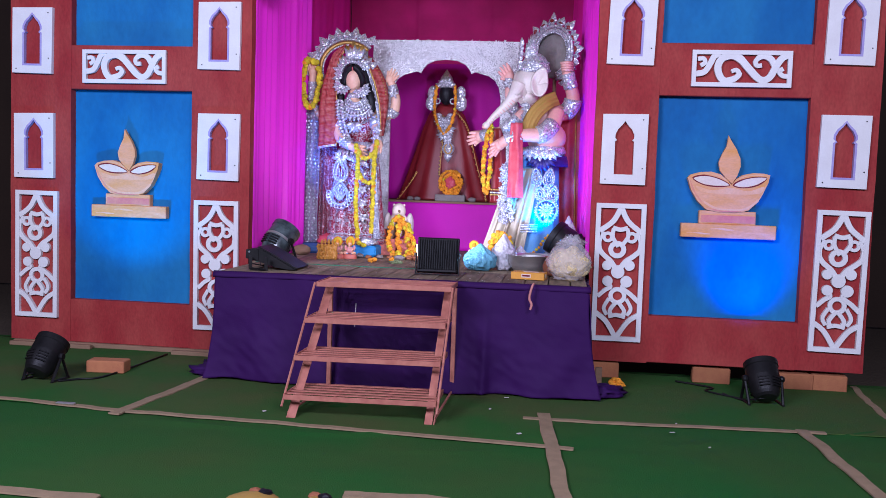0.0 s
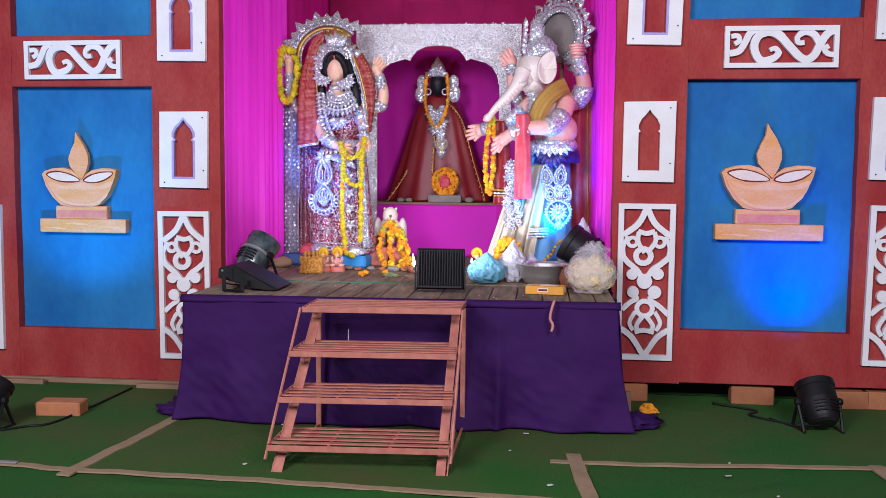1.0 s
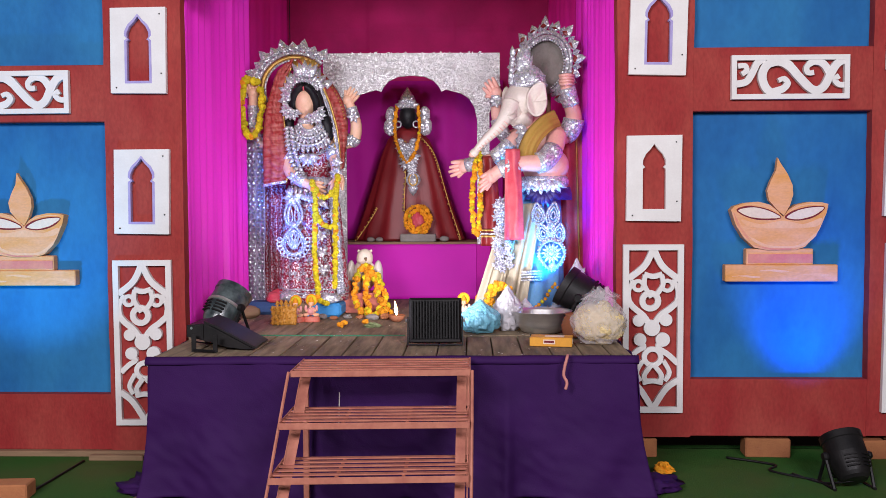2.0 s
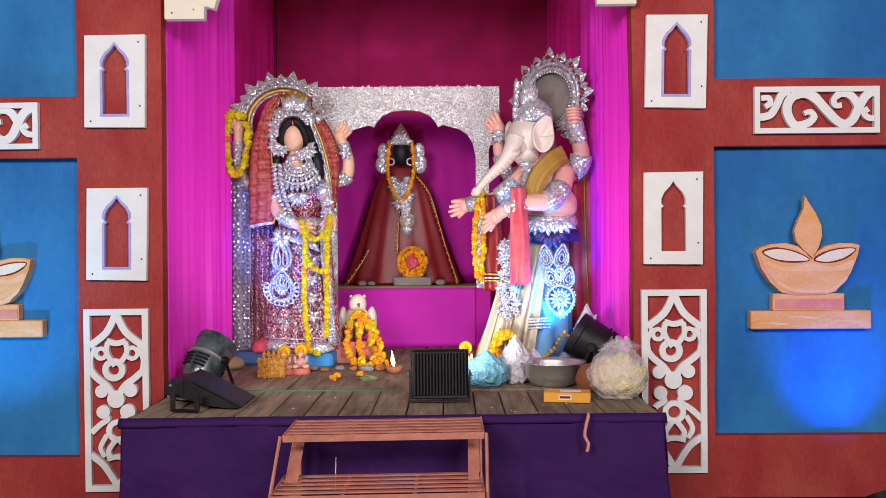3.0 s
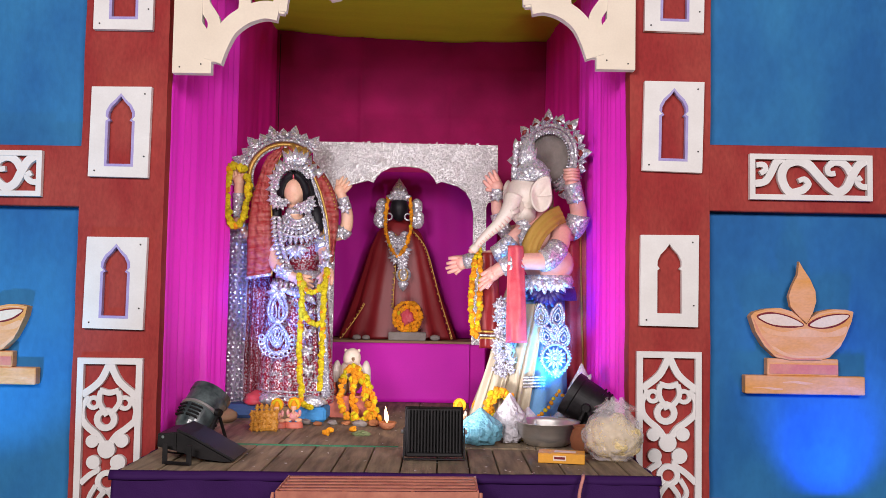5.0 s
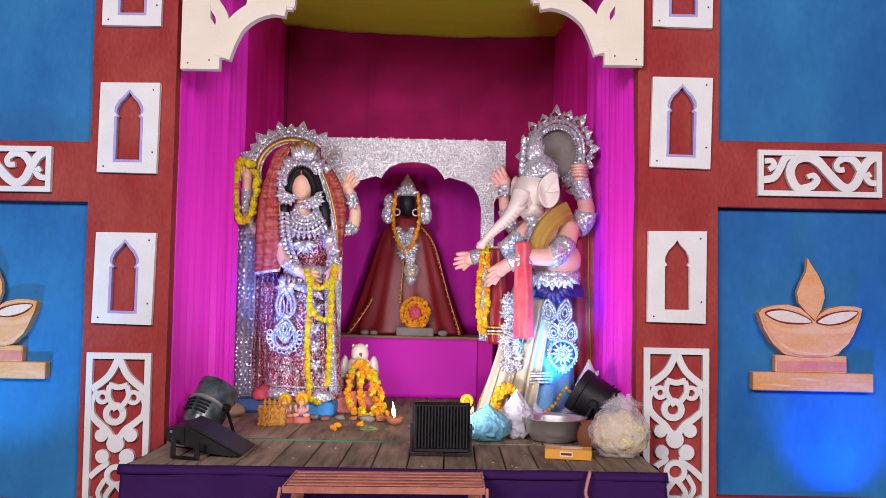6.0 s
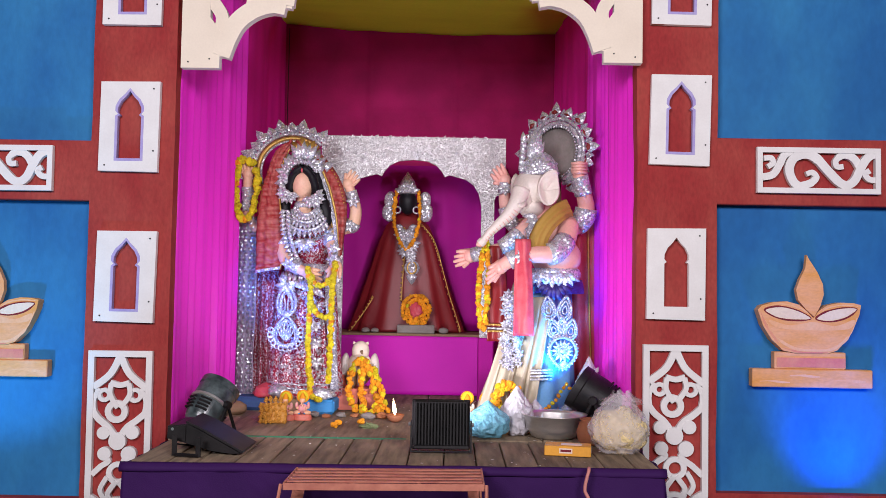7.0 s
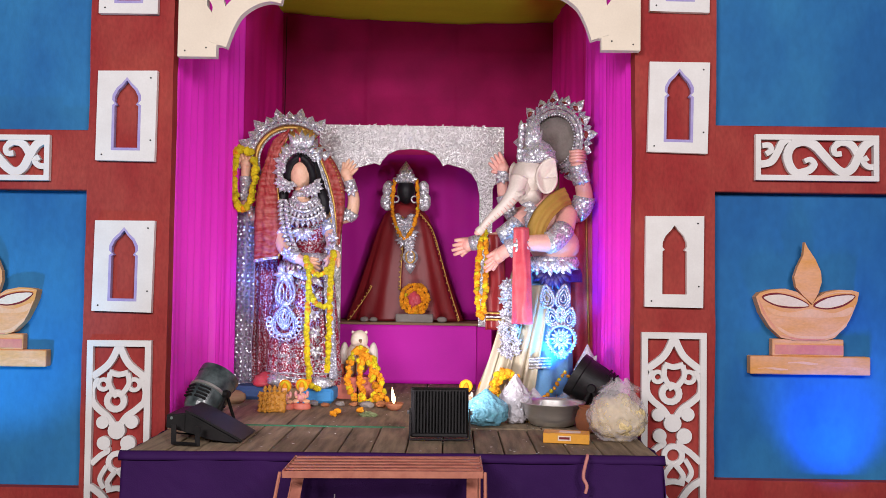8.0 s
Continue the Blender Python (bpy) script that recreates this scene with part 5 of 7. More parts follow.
def wrap(u, v):
    a = math.pi * (1.40 + 0.66 * u)
    r = 0.165 + 0.1 * (1 - v) + 0.012 * math.sin(u * 22 + v)
    z = 0.66 + 0.76 * v
    return Vector((EX - 0.15 + 0.09 * z + r * math.cos(a), EY + 0.84 * r * math.sin(a), z))


E.add("bluelitwrap", sheet, 40, 24, wrap, 0.005)


def pleated(u, v):
    top, low = Vector((-0.30 + 0.2 * u, 5.95 - 0.02 * u, 1.30)), Vector((-0.5 + 0.29 * u, 5.87 - 0.015 * u, 0.645))
    p = top.lerp(low, v ** 1.15)
    return p + Vector((0.01 * math.sin(u * 20), 0.016 * math.sin(u * 34 + v * 2) * (0.4 + v), 0))


E.add("dhoti", sheet, 70, 24, pleated, 0.005)
E.add("pinkskin", blob, (-0.065, 6.05, 1.515), (0.135, 0.125, 0.115), 0, 1, 3)
E.add("pinkskin", blob, (-0.105, 6.1, 1.655), (0.14, 0.115, 0.15), 0, 1, 3)
E.add("silver", lathe, [(0.135, 1.40), (0.142, 1.425), (0.13, 1.455)], Matrix.Translation((-0.07, 6.06, 0)), 40, sy=0.88)
E.add("midnight", lathe, [(0.15, 1.32), (0.148, 1.36), (0.138, 1.395)], Matrix.Translation((-0.06, 6.07, 0)), 40, sy=0.88)
HX, HY, HZ = -0.2, 6.05, 1.885
E.add("ivory", blob, (HX, HY, HZ), (0.108, 0.115, 0.108), 0, 1, 3)
E.add("ivory", blob, (HX - 0.05, HY - 0.03, HZ - 0.05), (0.062, 0.085, 0.085), 0, 1, 3)
E.add("ivory", blob, (HX - 0.005, HY - 0.01, HZ - 0.1), (0.07, 0.08, 0.06), 0, 1, 3)
trunk = curve([(-0.262, 5.975, 1.865), (-0.288, 5.95, 1.8), (-0.318, 5.94, 1.752), (-0.352, 5.935, 1.712), (-0.395, 5.935, 1.672), (-0.435, 5.935, 1.632), (-0.462, 5.935, 1.598), (-0.484, 5.935, 1.575)], 5)
E.add("ivory", tube, trunk, [0.056 - 0.036 * min(1, i / (len(trunk) - 9)) ** 0.7 + (0.004 if i > len(trunk) - 6 else 0) for i in range(len(trunk))], 16)
for i in range(9, len(trunk) - 3, 2):
    # creases across the trunk
    way = (trunk[i + 1] - trunk[i]).normalized()
    side = way.cross(Vector((0, -1, 0))).normalized()
    r = 0.057 - 0.036 * min(1, i / (len(trunk) - 9)) ** 0.7
    E.add("pinkskin", tube, [trunk[i] + (Vector((0, -1, 0)) * math.cos(a) - side * math.sin(a)) * r for a in (0.1, 0.5, 0.9, 1.3)], [0.001, 0.0025, 0.0025, 0.001], 5)
E.add("pinkskin", blob, trunk[-1], (0.021, 0.02, 0.015), 0.1, 4, 2)
E.add("ivory", tube, [(-0.245, 5.93, 1.795), (-0.275, 5.912, 1.778), (-0.285, 5.90, 1.79)], [0.018, 0.014, 0.005], 8)


def ear(u, v):
    """A leaf-shaped ear, cupped, with its point up."""
    a = 2 * math.pi * u
    edge = Vector((-0.124 + 0.06 * math.cos(a) + 0.024 * max(0, math.sin(a)) ** 3, 0, 1.872 + (0.105 if math.sin(a) > 0 else 0.088) * math.sin(a)))
    mid = Vector((-0.145, 0, 1.865))
    p = mid.lerp(edge, v)
    return Vector((p.x, 5.955 - 0.03 * v ** 2 + 0.012 * math.sin(a * 3) * v, p.z))


E.add("ivory", sheet, 36, 8, ear, 0.012)
E.add("earpink", sheet, 36, 6, lambda u, v: ear(u, 0.12 + 0.66 * v) + Vector((0, -0.005, 0)), 0.003)
E.add("ivory", blob, (-0.285, 6.12, 1.90), (0.03, 0.016, 0.08), 0.06, 3, 2)
# domed crown with rings of petals and a tall plume
E.add("silver", lathe, [(0.1, 1.955), (0.106, 1.968), (0.101, 1.995), (0.09, 2.03), (0.068, 2.062), (0.035, 2.085), (0.005, 2.092)], Matrix.Translation((-0.163, HY - 0.005, 0)), 28)
E.add("silver", fan, (-0.17, HY - 0.1, 1.965), 9, 10, 170, 0.02, 0.085, 0.04, (-0.2, -1, 0.1))
E.add("lace", bead_row, [(-0.163 + 0.104 * math.cos(a), HY - 0.005 + 0.104 * math.sin(a), 1.972) for a in [math.pi * (1 + k / 18) for k in range(19)]], 0.008)
E.add("lace", bead_row, [(-0.163 + 0.094 * math.cos(a), HY - 0.005 + 0.094 * math.sin(a), 2.022) for a in [math.pi * (1 + k / 16) for k in range(17)]], 0.007)
for k in range(7):
    x = -0.245 + 0.014 * k
    E.add("silver", leaf, (-0.215 + 0.006 * k, HY - 0.06, 2.01), (x + 0.02, HY - 0.05, 2.13 + 0.09 * math.sin(math.pi * (k + 0.6) / 7)), 0.03, (-0.2, -1, 0.1))
for k in range(6):
    E.add("silver", leaf, (-0.255, HY - 0.06, 1.97 + 0.03 * k), (-0.278 + 0.004 * k, HY - 0.06, 2.01 + 0.036 * k), 0.036, (-0.4, -1, 0.1))
# arms
arms = [([(-0.20, 6.06, 1.70), (-0.29, 6.02, 1.61), (-0.36, 6.02, 1.555), (-0.44, 6.06, 1.54), (-0.53, 6.1, 1.52)], (-1, 0, -0.25), (0, -0.3, 1), 0.05),
        ([(-0.005, 6.02, 1.69), (-0.03, 5.95, 1.60), (-0.10, 5.89, 1.53), (-0.21, 5.87, 1.52), (-0.31, 5.88, 1.495), (-0.375, 5.89, 1.455)], (-1, 0, -0.75), (0, -0.3, 1), 0.058),
        ([(0.0, 6.12, 1.69), (0.07, 6.13, 1.71), (0.105, 6.12, 1.79), (0.08, 6.1, 1.89), (0.055, 6.08, 1.98)], (-0.5, -0.5, 0.75), (1, 0, 0.2), 0.06),
        ([(-0.22, 6.18, 1.70), (-0.29, 6.2, 1.70), (-0.335, 6.2, 1.80), (-0.345, 6.18, 1.90), (-0.345, 6.17, 1.945)], (-0.4, -0.2, 0.5), (0.5, 0, 0.6), 0.042)]
for path, way, spread, r in arms:
    pts = curve(path, 4)
    n = len(pts)
    E.add("pinkskin", tube, pts, [r * (1 - 0.42 * i / (n - 1)) for i in range(n)], 14)
    if way[2] > 0.7:
        # a closed fist
        E.add("pinkskin", blob, pts[-1] + Vector((0, -0.01, 0.02)), (0.045, 0.04, 0.04), 0.05, 4, 3)
        for k in range(4):
            E.add("pinkskin", tube, [pts[-1] + Vector((-0.045 + 0.004 * k, -0.04, 0.045 - 0.016 * k)), pts[-1] + Vector((0.0, -0.055, 0.05 - 0.016 * k)), pts[-1] + Vector((0.04, -0.03, 0.048 - 0.016 * k))], 0.0095, 7)
    else:
        E.add("pinkskin", hand_shape, pts[-1], way, spread, size=1.3)
    for a, w, k in ((int(n * 0.2), 5, 1.04), (int(n * 0.66), 4, 0.82)):
        E.add("silver", tube, pts[a:a + w + 1], r * k, 14)
        E.add("silver", fan, pts[a + 1] + Vector((0, -r * k, 0)), 7, 0, 310, 0, 0.05, 0.03, (0, -1, 0.1))


SASH = curve([(0.0, 6.0, 1.785), (-0.06, 5.935, 1.755), (-0.13, 5.90, 1.69), (-0.175, 5.885, 1.61), (-0.19, 5.885, 1.53)], 8)


def sash(u, v):
    k = v * (len(SASH) - 1)
    i = min(int(k), len(SASH) - 2)
    q, way = SASH[i].lerp(SASH[i + 1], k - i), (SASH[i + 1] - SASH[i]).normalized()
    side = way.cross(Vector((0, -1, 0))).normalized()
    return q + side * 0.1 * (u - 0.5) + Vector((0, -0.02 * math.sin(math.pi * u) + 0.006 * math.sin(u * 20), 0))


E.add("mustard", sheet, 12, 32, sash, 0.006)


def scarf(x0, x1, grow, z0, z1, y):
    def place(u, v):
        mid, half_w = (x0 + x1) / 2, (x1 - x0) / 2 * (1 + grow * (1 - v))
        return Vector((mid + (2 * u - 1) * half_w + 0.01 * (1 - v), y - 0.04 * math.sin(math.pi * v) * 0.3 + 0.014 * math.sin(u * 6 + v * 1.5) + 0.012 * noise.noise((u * 3, v * 4, y)), z0 + (z1 - z0) * v))
    return place


E.add("redscarf", sheet, 16, 30, scarf(-0.302, -0.222, 0.35, 1.10, 1.60, 5.825), 0.004)
E.add("redcloth", sheet, 16, 30, scarf(-0.43, -0.345, 0.35, 1.06, 1.57, 5.99), 0.004)
for z, name in ((1.115, "gold"), (1.13, "silver"), (1.15, "gold")):
    E.add(name, tube, [scarf(-0.43, -0.345, 0.35, 1.06, 1.57, 5.98)(k / 8, (z - 1.06) / 0.51) for k in range(9)], 0.006, 6)
E.add("redscarf", sheet, 20, 30, hanging(0.0, 0.16, 0.66, 1.76, 6.22, 10, 0.02, 0.03), 0.004)
E.add("gold", tube, [hanging(0.0, 0.16, 0.66, 1.76, 6.205, 10, 0.02, 0.03)(0.8, k / 20) for k in range(21)], 0.006, 6)
# hip ornaments: two paisleys over loops and a pointed wheel medallion
py = 5.915
for cx, cz, w, h, turn in ((-0.118, 1.245, 0.045, 0.06, 8), (-0.032, 1.245, 0.045, 0.064, -8), (-0.09, 1.14, 0.045, 0.05, 20), (0.0, 1.135, 0.042, 0.055, -12), (-0.045, 1.16, 0.03, 0.04, 0)):
    for k, r in ((1.0, 0.0075), (0.68, 0.0055), (0.34, 0.005)):
        E.add("lace", drop_loop, cx, cz - 0.012 * (1 - k), w * k, h * k, py - 0.03 * (1.3 - cz) - 0.003, r, turn=turn)
mx, mz, my = -0.042, 1.023, py - 0.016
rim = [(mx + 0.07 * math.cos(a), my, mz + 0.07 * math.sin(a) - (0.02 * max(0, -math.sin(a)) ** 6)) for a in [k * math.pi / 14 for k in range(29)]]
E.add("lace", tube, rim, 0.008, 6)
E.add("lace", tube, [(mx + (p[0] - mx) * 0.3, my - 0.003, mz + (p[2] - mz) * 0.3) for p in rim], 0.006, 5)
E.add("silver", fan, (mx, my - 0.003, mz), 14, 0, 334, 0.018, 0.066, 0.017, (0.05, -1, 0.05))
E.add("silver", blob, (mx, my - 0.006, mz), (0.015, 0.01, 0.015), 0, 1, 2)
E.add("silver", leaf, (mx + 0.005, my, mz - 0.05), (mx + 0.01, my, mz - 0.1), 0.05, (0.05, -1, 0.05))
E.add("silver", bead_row, [Vector((mx + (p[0] - mx) * 1.13, my, mz + (p[2] - mz) * 1.13)) for p in rim], 0.006)
# dense silver cascade down the front pleats
r4 = random.Random(17)
for k in range(46):
    f = k / 45
    x, z = -0.33 + r4.uniform(-0.035, 0.04) * (0.6 + 0.8 * f), 1.31 - 0.38 * f + r4.uniform(-0.01, 0.01)
    E.add("silver" if k % 3 else "lace", fan, (x + 0.02 * f, 5.895 - 0.03 * f + r4.uniform(-0.006, 0.0), z), 6, r4.uniform(0, 60), 300 + r4.uniform(0, 50), 0.002, r4.uniform(0.022, 0.036), 0.016, (-0.1, -1, 0.1))
for k in range(3):
    E.add("silver", fan, (-0.17 + 0.07 * k, 5.925, 1.43), 5, 210, 330, 0.0, 0.09, 0.04, (0, -1, 0.1))
for z in (0.873, 0.89, 0.906, 0.92):
    E.add("silver", tube, [(-0.212, 5.872, z), (-0.155, 5.862, z + 0.003), (-0.098, 5.872, z + 0.005)], 0.006, 6)
for k in range(4):
    E.add("silver", tube, [(-0.345 + 0.006 * k, 5.868, 1.14 - 0.016 * k), (-0.31 + 0.006 * k, 5.86, 1.125 - 0.016 * k), (-0.275 + 0.006 * k, 5.862, 1.10 - 0.016 * k)], 0.005, 6)
# ragged midnight frill under the belt
E.add("midnight", fan, (-0.09, 5.93, 1.40), 11, 185, 355, 0.03, 0.13, 0.06, (0, -1, 0.2))
E.add("silver", blob, (-0.19, 5.96, 1.64), (0.045, 0.03, 0.06), 0.4, 9, 3)
E.add("silver", fan, (-0.16, 5.945, 1.73), 9, 180, 360, 0.02, 0.1, 0.04, (-0.2, -1, 0.2))
E.add("pinkskin", blob, (-0.36, 5.96, 0.665), (0.09, 0.06, 0.032), 0.05, 4, 3)
E.add("pinkskin", blob, (-0.03, 5.93, 0.665), (0.06, 0.09, 0.032), 0.05, 4, 3)
solid("elephant_headed_statue", E.bm, E.mats(), "painted clay elephant-headed figure in cream dhoti, scarves and silver", "statue", (EX, EY, 0.632), smooth=True)
halo("silver_halo", "halo of pointed silver petals with red jewels behind the elephant head", (-0.055, 6.23, 2.115), (-0.8, -0.9, 0.0), 0.165, 0.29, 15, -95, 230, lean=22, ring="silver", dark="stone")
part("support", tube([(-0.03, 6.27, 1.97), (-0.02, 6.3, 1.4), (-0.02, 6.3, 0.634)], 0.014, 6), M["wood"], bpy.data.objects["silver_halo.001"], "wooden support")
garland("marigold_garland", "orange marigold garland over the elephant figure's forearm",
        [[(-0.455, 5.99, 1.60), (-0.475, 5.96, 1.45), (-0.485, 5.95, 1.3), (-0.475, 5.95, 1.14)], [(-0.445, 6.0, 1.60), (-0.435, 5.96, 1.45), (-0.44, 5.95, 1.28), (-0.455, 5.95, 1.12)]], 0.72, 0.017, 0.8, (-0.46, 5.96, 1.1), seed=8)
garland("marigold_wreath", "dense marigold wreath resting against the elephant figure's foot", [[(-0.335 + r * math.cos(a), 5.80 - 0.02 * math.sin(a), 0.775 + 1.3 * r * math.sin(a)) for a in [k * math.pi / 6 for k in range(13)]] for r in (0.045, 0.068)]
        + [[(-0.37, 5.80, 0.70), (-0.41, 5.79, 0.67), (-0.37, 5.78, 0.65)]], 0.75, 0.017, 0.75, (-0.335, 5.8, 0.64), "wreath", jitter=0.5, seed=9)
garland("marigold_garland", "thin drooping garland of fading marigolds on blue cloth", [[(-0.13, 5.86, 0.72), (-0.09, 5.85, 0.76), (-0.06, 5.85, 0.81), (-0.03, 5.86, 0.85), (0.0, 5.87, 0.83)]], 0.6, 0.013, 1.9, (-0.06, 5.85, 0.7), seed=10)

# ---- robed idol on the altar ----
D = Figure("redcloth", "hair", "silver", "gold", "mustard")
DX, DY = -0.945, 7.41
D.add("redcloth", lathe, [(0.395, 1.039), (0.385, 1.06), (0.335, 1.2), (0.285, 1.36), (0.235, 1.52), (0.195, 1.66), (0.15, 1.77), (0.085, 1.84), (0.05, 1.86)][::-1], Matrix.Translation((DX, DY, 0)), 120, sy=0.36, ripple=0.055, count=13)
D.add("hair", blob, (DX + 0.003, 7.33, 1.93), (0.063, 0.06, 0.088), 0, 1, 3)
D.add("silver", lathe, [(0.072, 1.985), (0.078, 2.0), (0.07, 2.02), (0.055, 2.05), (0.05, 2.07), (0.03, 2.1), (0.012, 2.125), (0.003, 2.14)], Matrix.Translation((DX, 7.34, 0)), 20)
D.add("silver", fan, (DX, 7.27, 1.99), 7, 15, 165, 0.03, 0.09, 0.04, (0, -1, 0.1))
for k in range(7):
    D.add("silver", fan, (DX - 0.005 + 0.016 * (k - 3), 7.262, 1.70 - 0.015 * (k % 3)), 6, 10 * k, 300 + 10 * k, 0.0, 0.036, 0.02, (0, -1, 0.2))
D.add("silver", fan, (DX + 0.02, 7.262, 1.645), 9, 180, 360, 0.02, 0.085, 0.03, (0, -1, 0.2))
for k in range(5):
    D.add("silver", fan, (DX + 0.035, 7.25, 1.585 - 0.02 * k), 5, 200, 340, 0.0, 0.045 - 0.003 * k, 0.03, (0, -1, 0.2))
for s in (-1, 1):
    D.add("silver", blob, (DX + s * 0.12, 7.36, 1.945), (0.042, 0.016, 0.06), 0.1, 5, 3)
    D.add("silver", blob, (DX + s * 0.125, 7.355, 1.86), (0.05, 0.016, 0.065), 0.1, 5, 3)
    D.add("silver", hoop, (DX + s * 0.065, 7.285, 1.87), 0.022, 0.022, 0.006, (0, -1, 0))
for line in ([(DX + 0.10, 7.34, 1.78), (-0.77, 7.325, 1.69), (-0.728, 7.305, 1.593), (-0.707, 7.295, 1.517), (-0.646, 7.275, 1.301), (-0.579, 7.25, 1.099), (-0.562, 7.25, 1.05)],
             [(-0.955, 7.32, 1.75), (-0.957, 7.30, 1.551), (-0.966, 7.275, 1.372), (-0.968, 7.26, 1.25)], [(-1.16, 7.275, 1.275), (-1.21, 7.265, 1.19), (-1.309, 7.25, 1.045)]):
    path = curve(line, 9)
    D.add("gold", tube, path, 0.004, 5)
    D.add("gold", bead_row, [p + Vector((-0.008, -0.004, 0)) for p in path], 0.0075, every=2)
D.add("silver", fan, (DX - 0.005, 7.30, 1.76), 9, 180, 360, 0.02, 0.085, 0.035, (0, -1, 0.3))
D.add("silver", plate, [(DX - 0.06, 1.72), (DX + 0.055, 1.72), (DX + 0.05, 1.62), (DX + 0.02, 1.58), (DX - 0.025, 1.58), (DX - 0.055, 1.62)], [], 7.285, 7.3)
D.add("silver", fan, (DX - 0.0, 7.28, 1.60), 7, 190, 350, 0.0, 0.07, 0.03, (0, -1, 0.2))
D.add("silver", tube, [(DX + 0.02, 7.285, 1.6), (DX + 0.04, 7.265, 1.55), (DX + 0.043, 7.258, 1.48)], 0.022, 8)
D.add("silver", plate, [(q[0], q[1]) for q in circle(DX + 0.043, 1.475, 0.052)], [], 7.25, 7.266)
D.add("gold", hoop, (DX + 0.043, 7.248, 1.475), 0.03, 0.04, 0.006, (0, -1, 0))
D.add("silver", leaf, (DX + 0.043, 7.25, 1.45), (DX + 0.043, 7.245, 1.36), 0.075, (0, -1, 0))
solid("robed_idol", D.bm, D.mats(), "black-faced idol in a wide dark red satin robe with silver crown", "statue", (DX, DY, 1.039), smooth=True)
garland("marigold_garland", "marigold garland round the robed idol's neck", [[(DX - 0.072, 7.29, 2.0), (DX - 0.085, 7.27, 1.86), (DX - 0.075, 7.265, 1.74), (DX - 0.03, 7.26, 1.63), (DX + 0.0, 7.255, 1.6), (DX + 0.04, 7.26, 1.64), (DX + 0.08, 7.265, 1.75), (DX + 0.09, 7.27, 1.87), (DX + 0.078, 7.29, 2.0)]], 0.95, 0.015, 1.05, (DX, 7.28, 1.6), seed=12)
garland("marigold_wreath", "dense orange marigold wreath leaning on the red robe", [[(-0.865 + r * math.cos(a), 7.21, 1.19 + r * 1.1 * math.sin(a)) for a in [k * math.pi / 8 for k in range(17)]] for r in (0.045, 0.066, 0.09)], 0.95, 0.016, 0.9, (-0.865, 7.21, 1.1), "wreath", seed=13)
solid("pink_flower", blob((-0.865, 7.2, 1.19), (0.042, 0.025, 0.05), 0.5, 8, 3), M["redscarf"], "crumpled pink flower in the middle of the wreath", "flower", (-0.865, 7.2, 1.15), smooth=True)
solid("stone_block", box((-0.99, 7.165, 1.037), (-0.74, 7.235, 1.092), 0.006), M["stone"], "pale stone block on the altar", "block", (-0.865, 7.2, 1.037))
for k, (x, s) in enumerate(((-1.2, 0.03), (-1.14, 0.028), (-0.68, 0.036))):
    solid("pebble", blob((x, 7.19, 1.037 + s * 0.55), (s, s * 0.8, s * 0.6), 0.2, 3, 2, seed=k), M["stone"], "small smooth stone on the altar edge", "stone", (x, 7.19, 1.037), "stones on the altar", smooth=True)


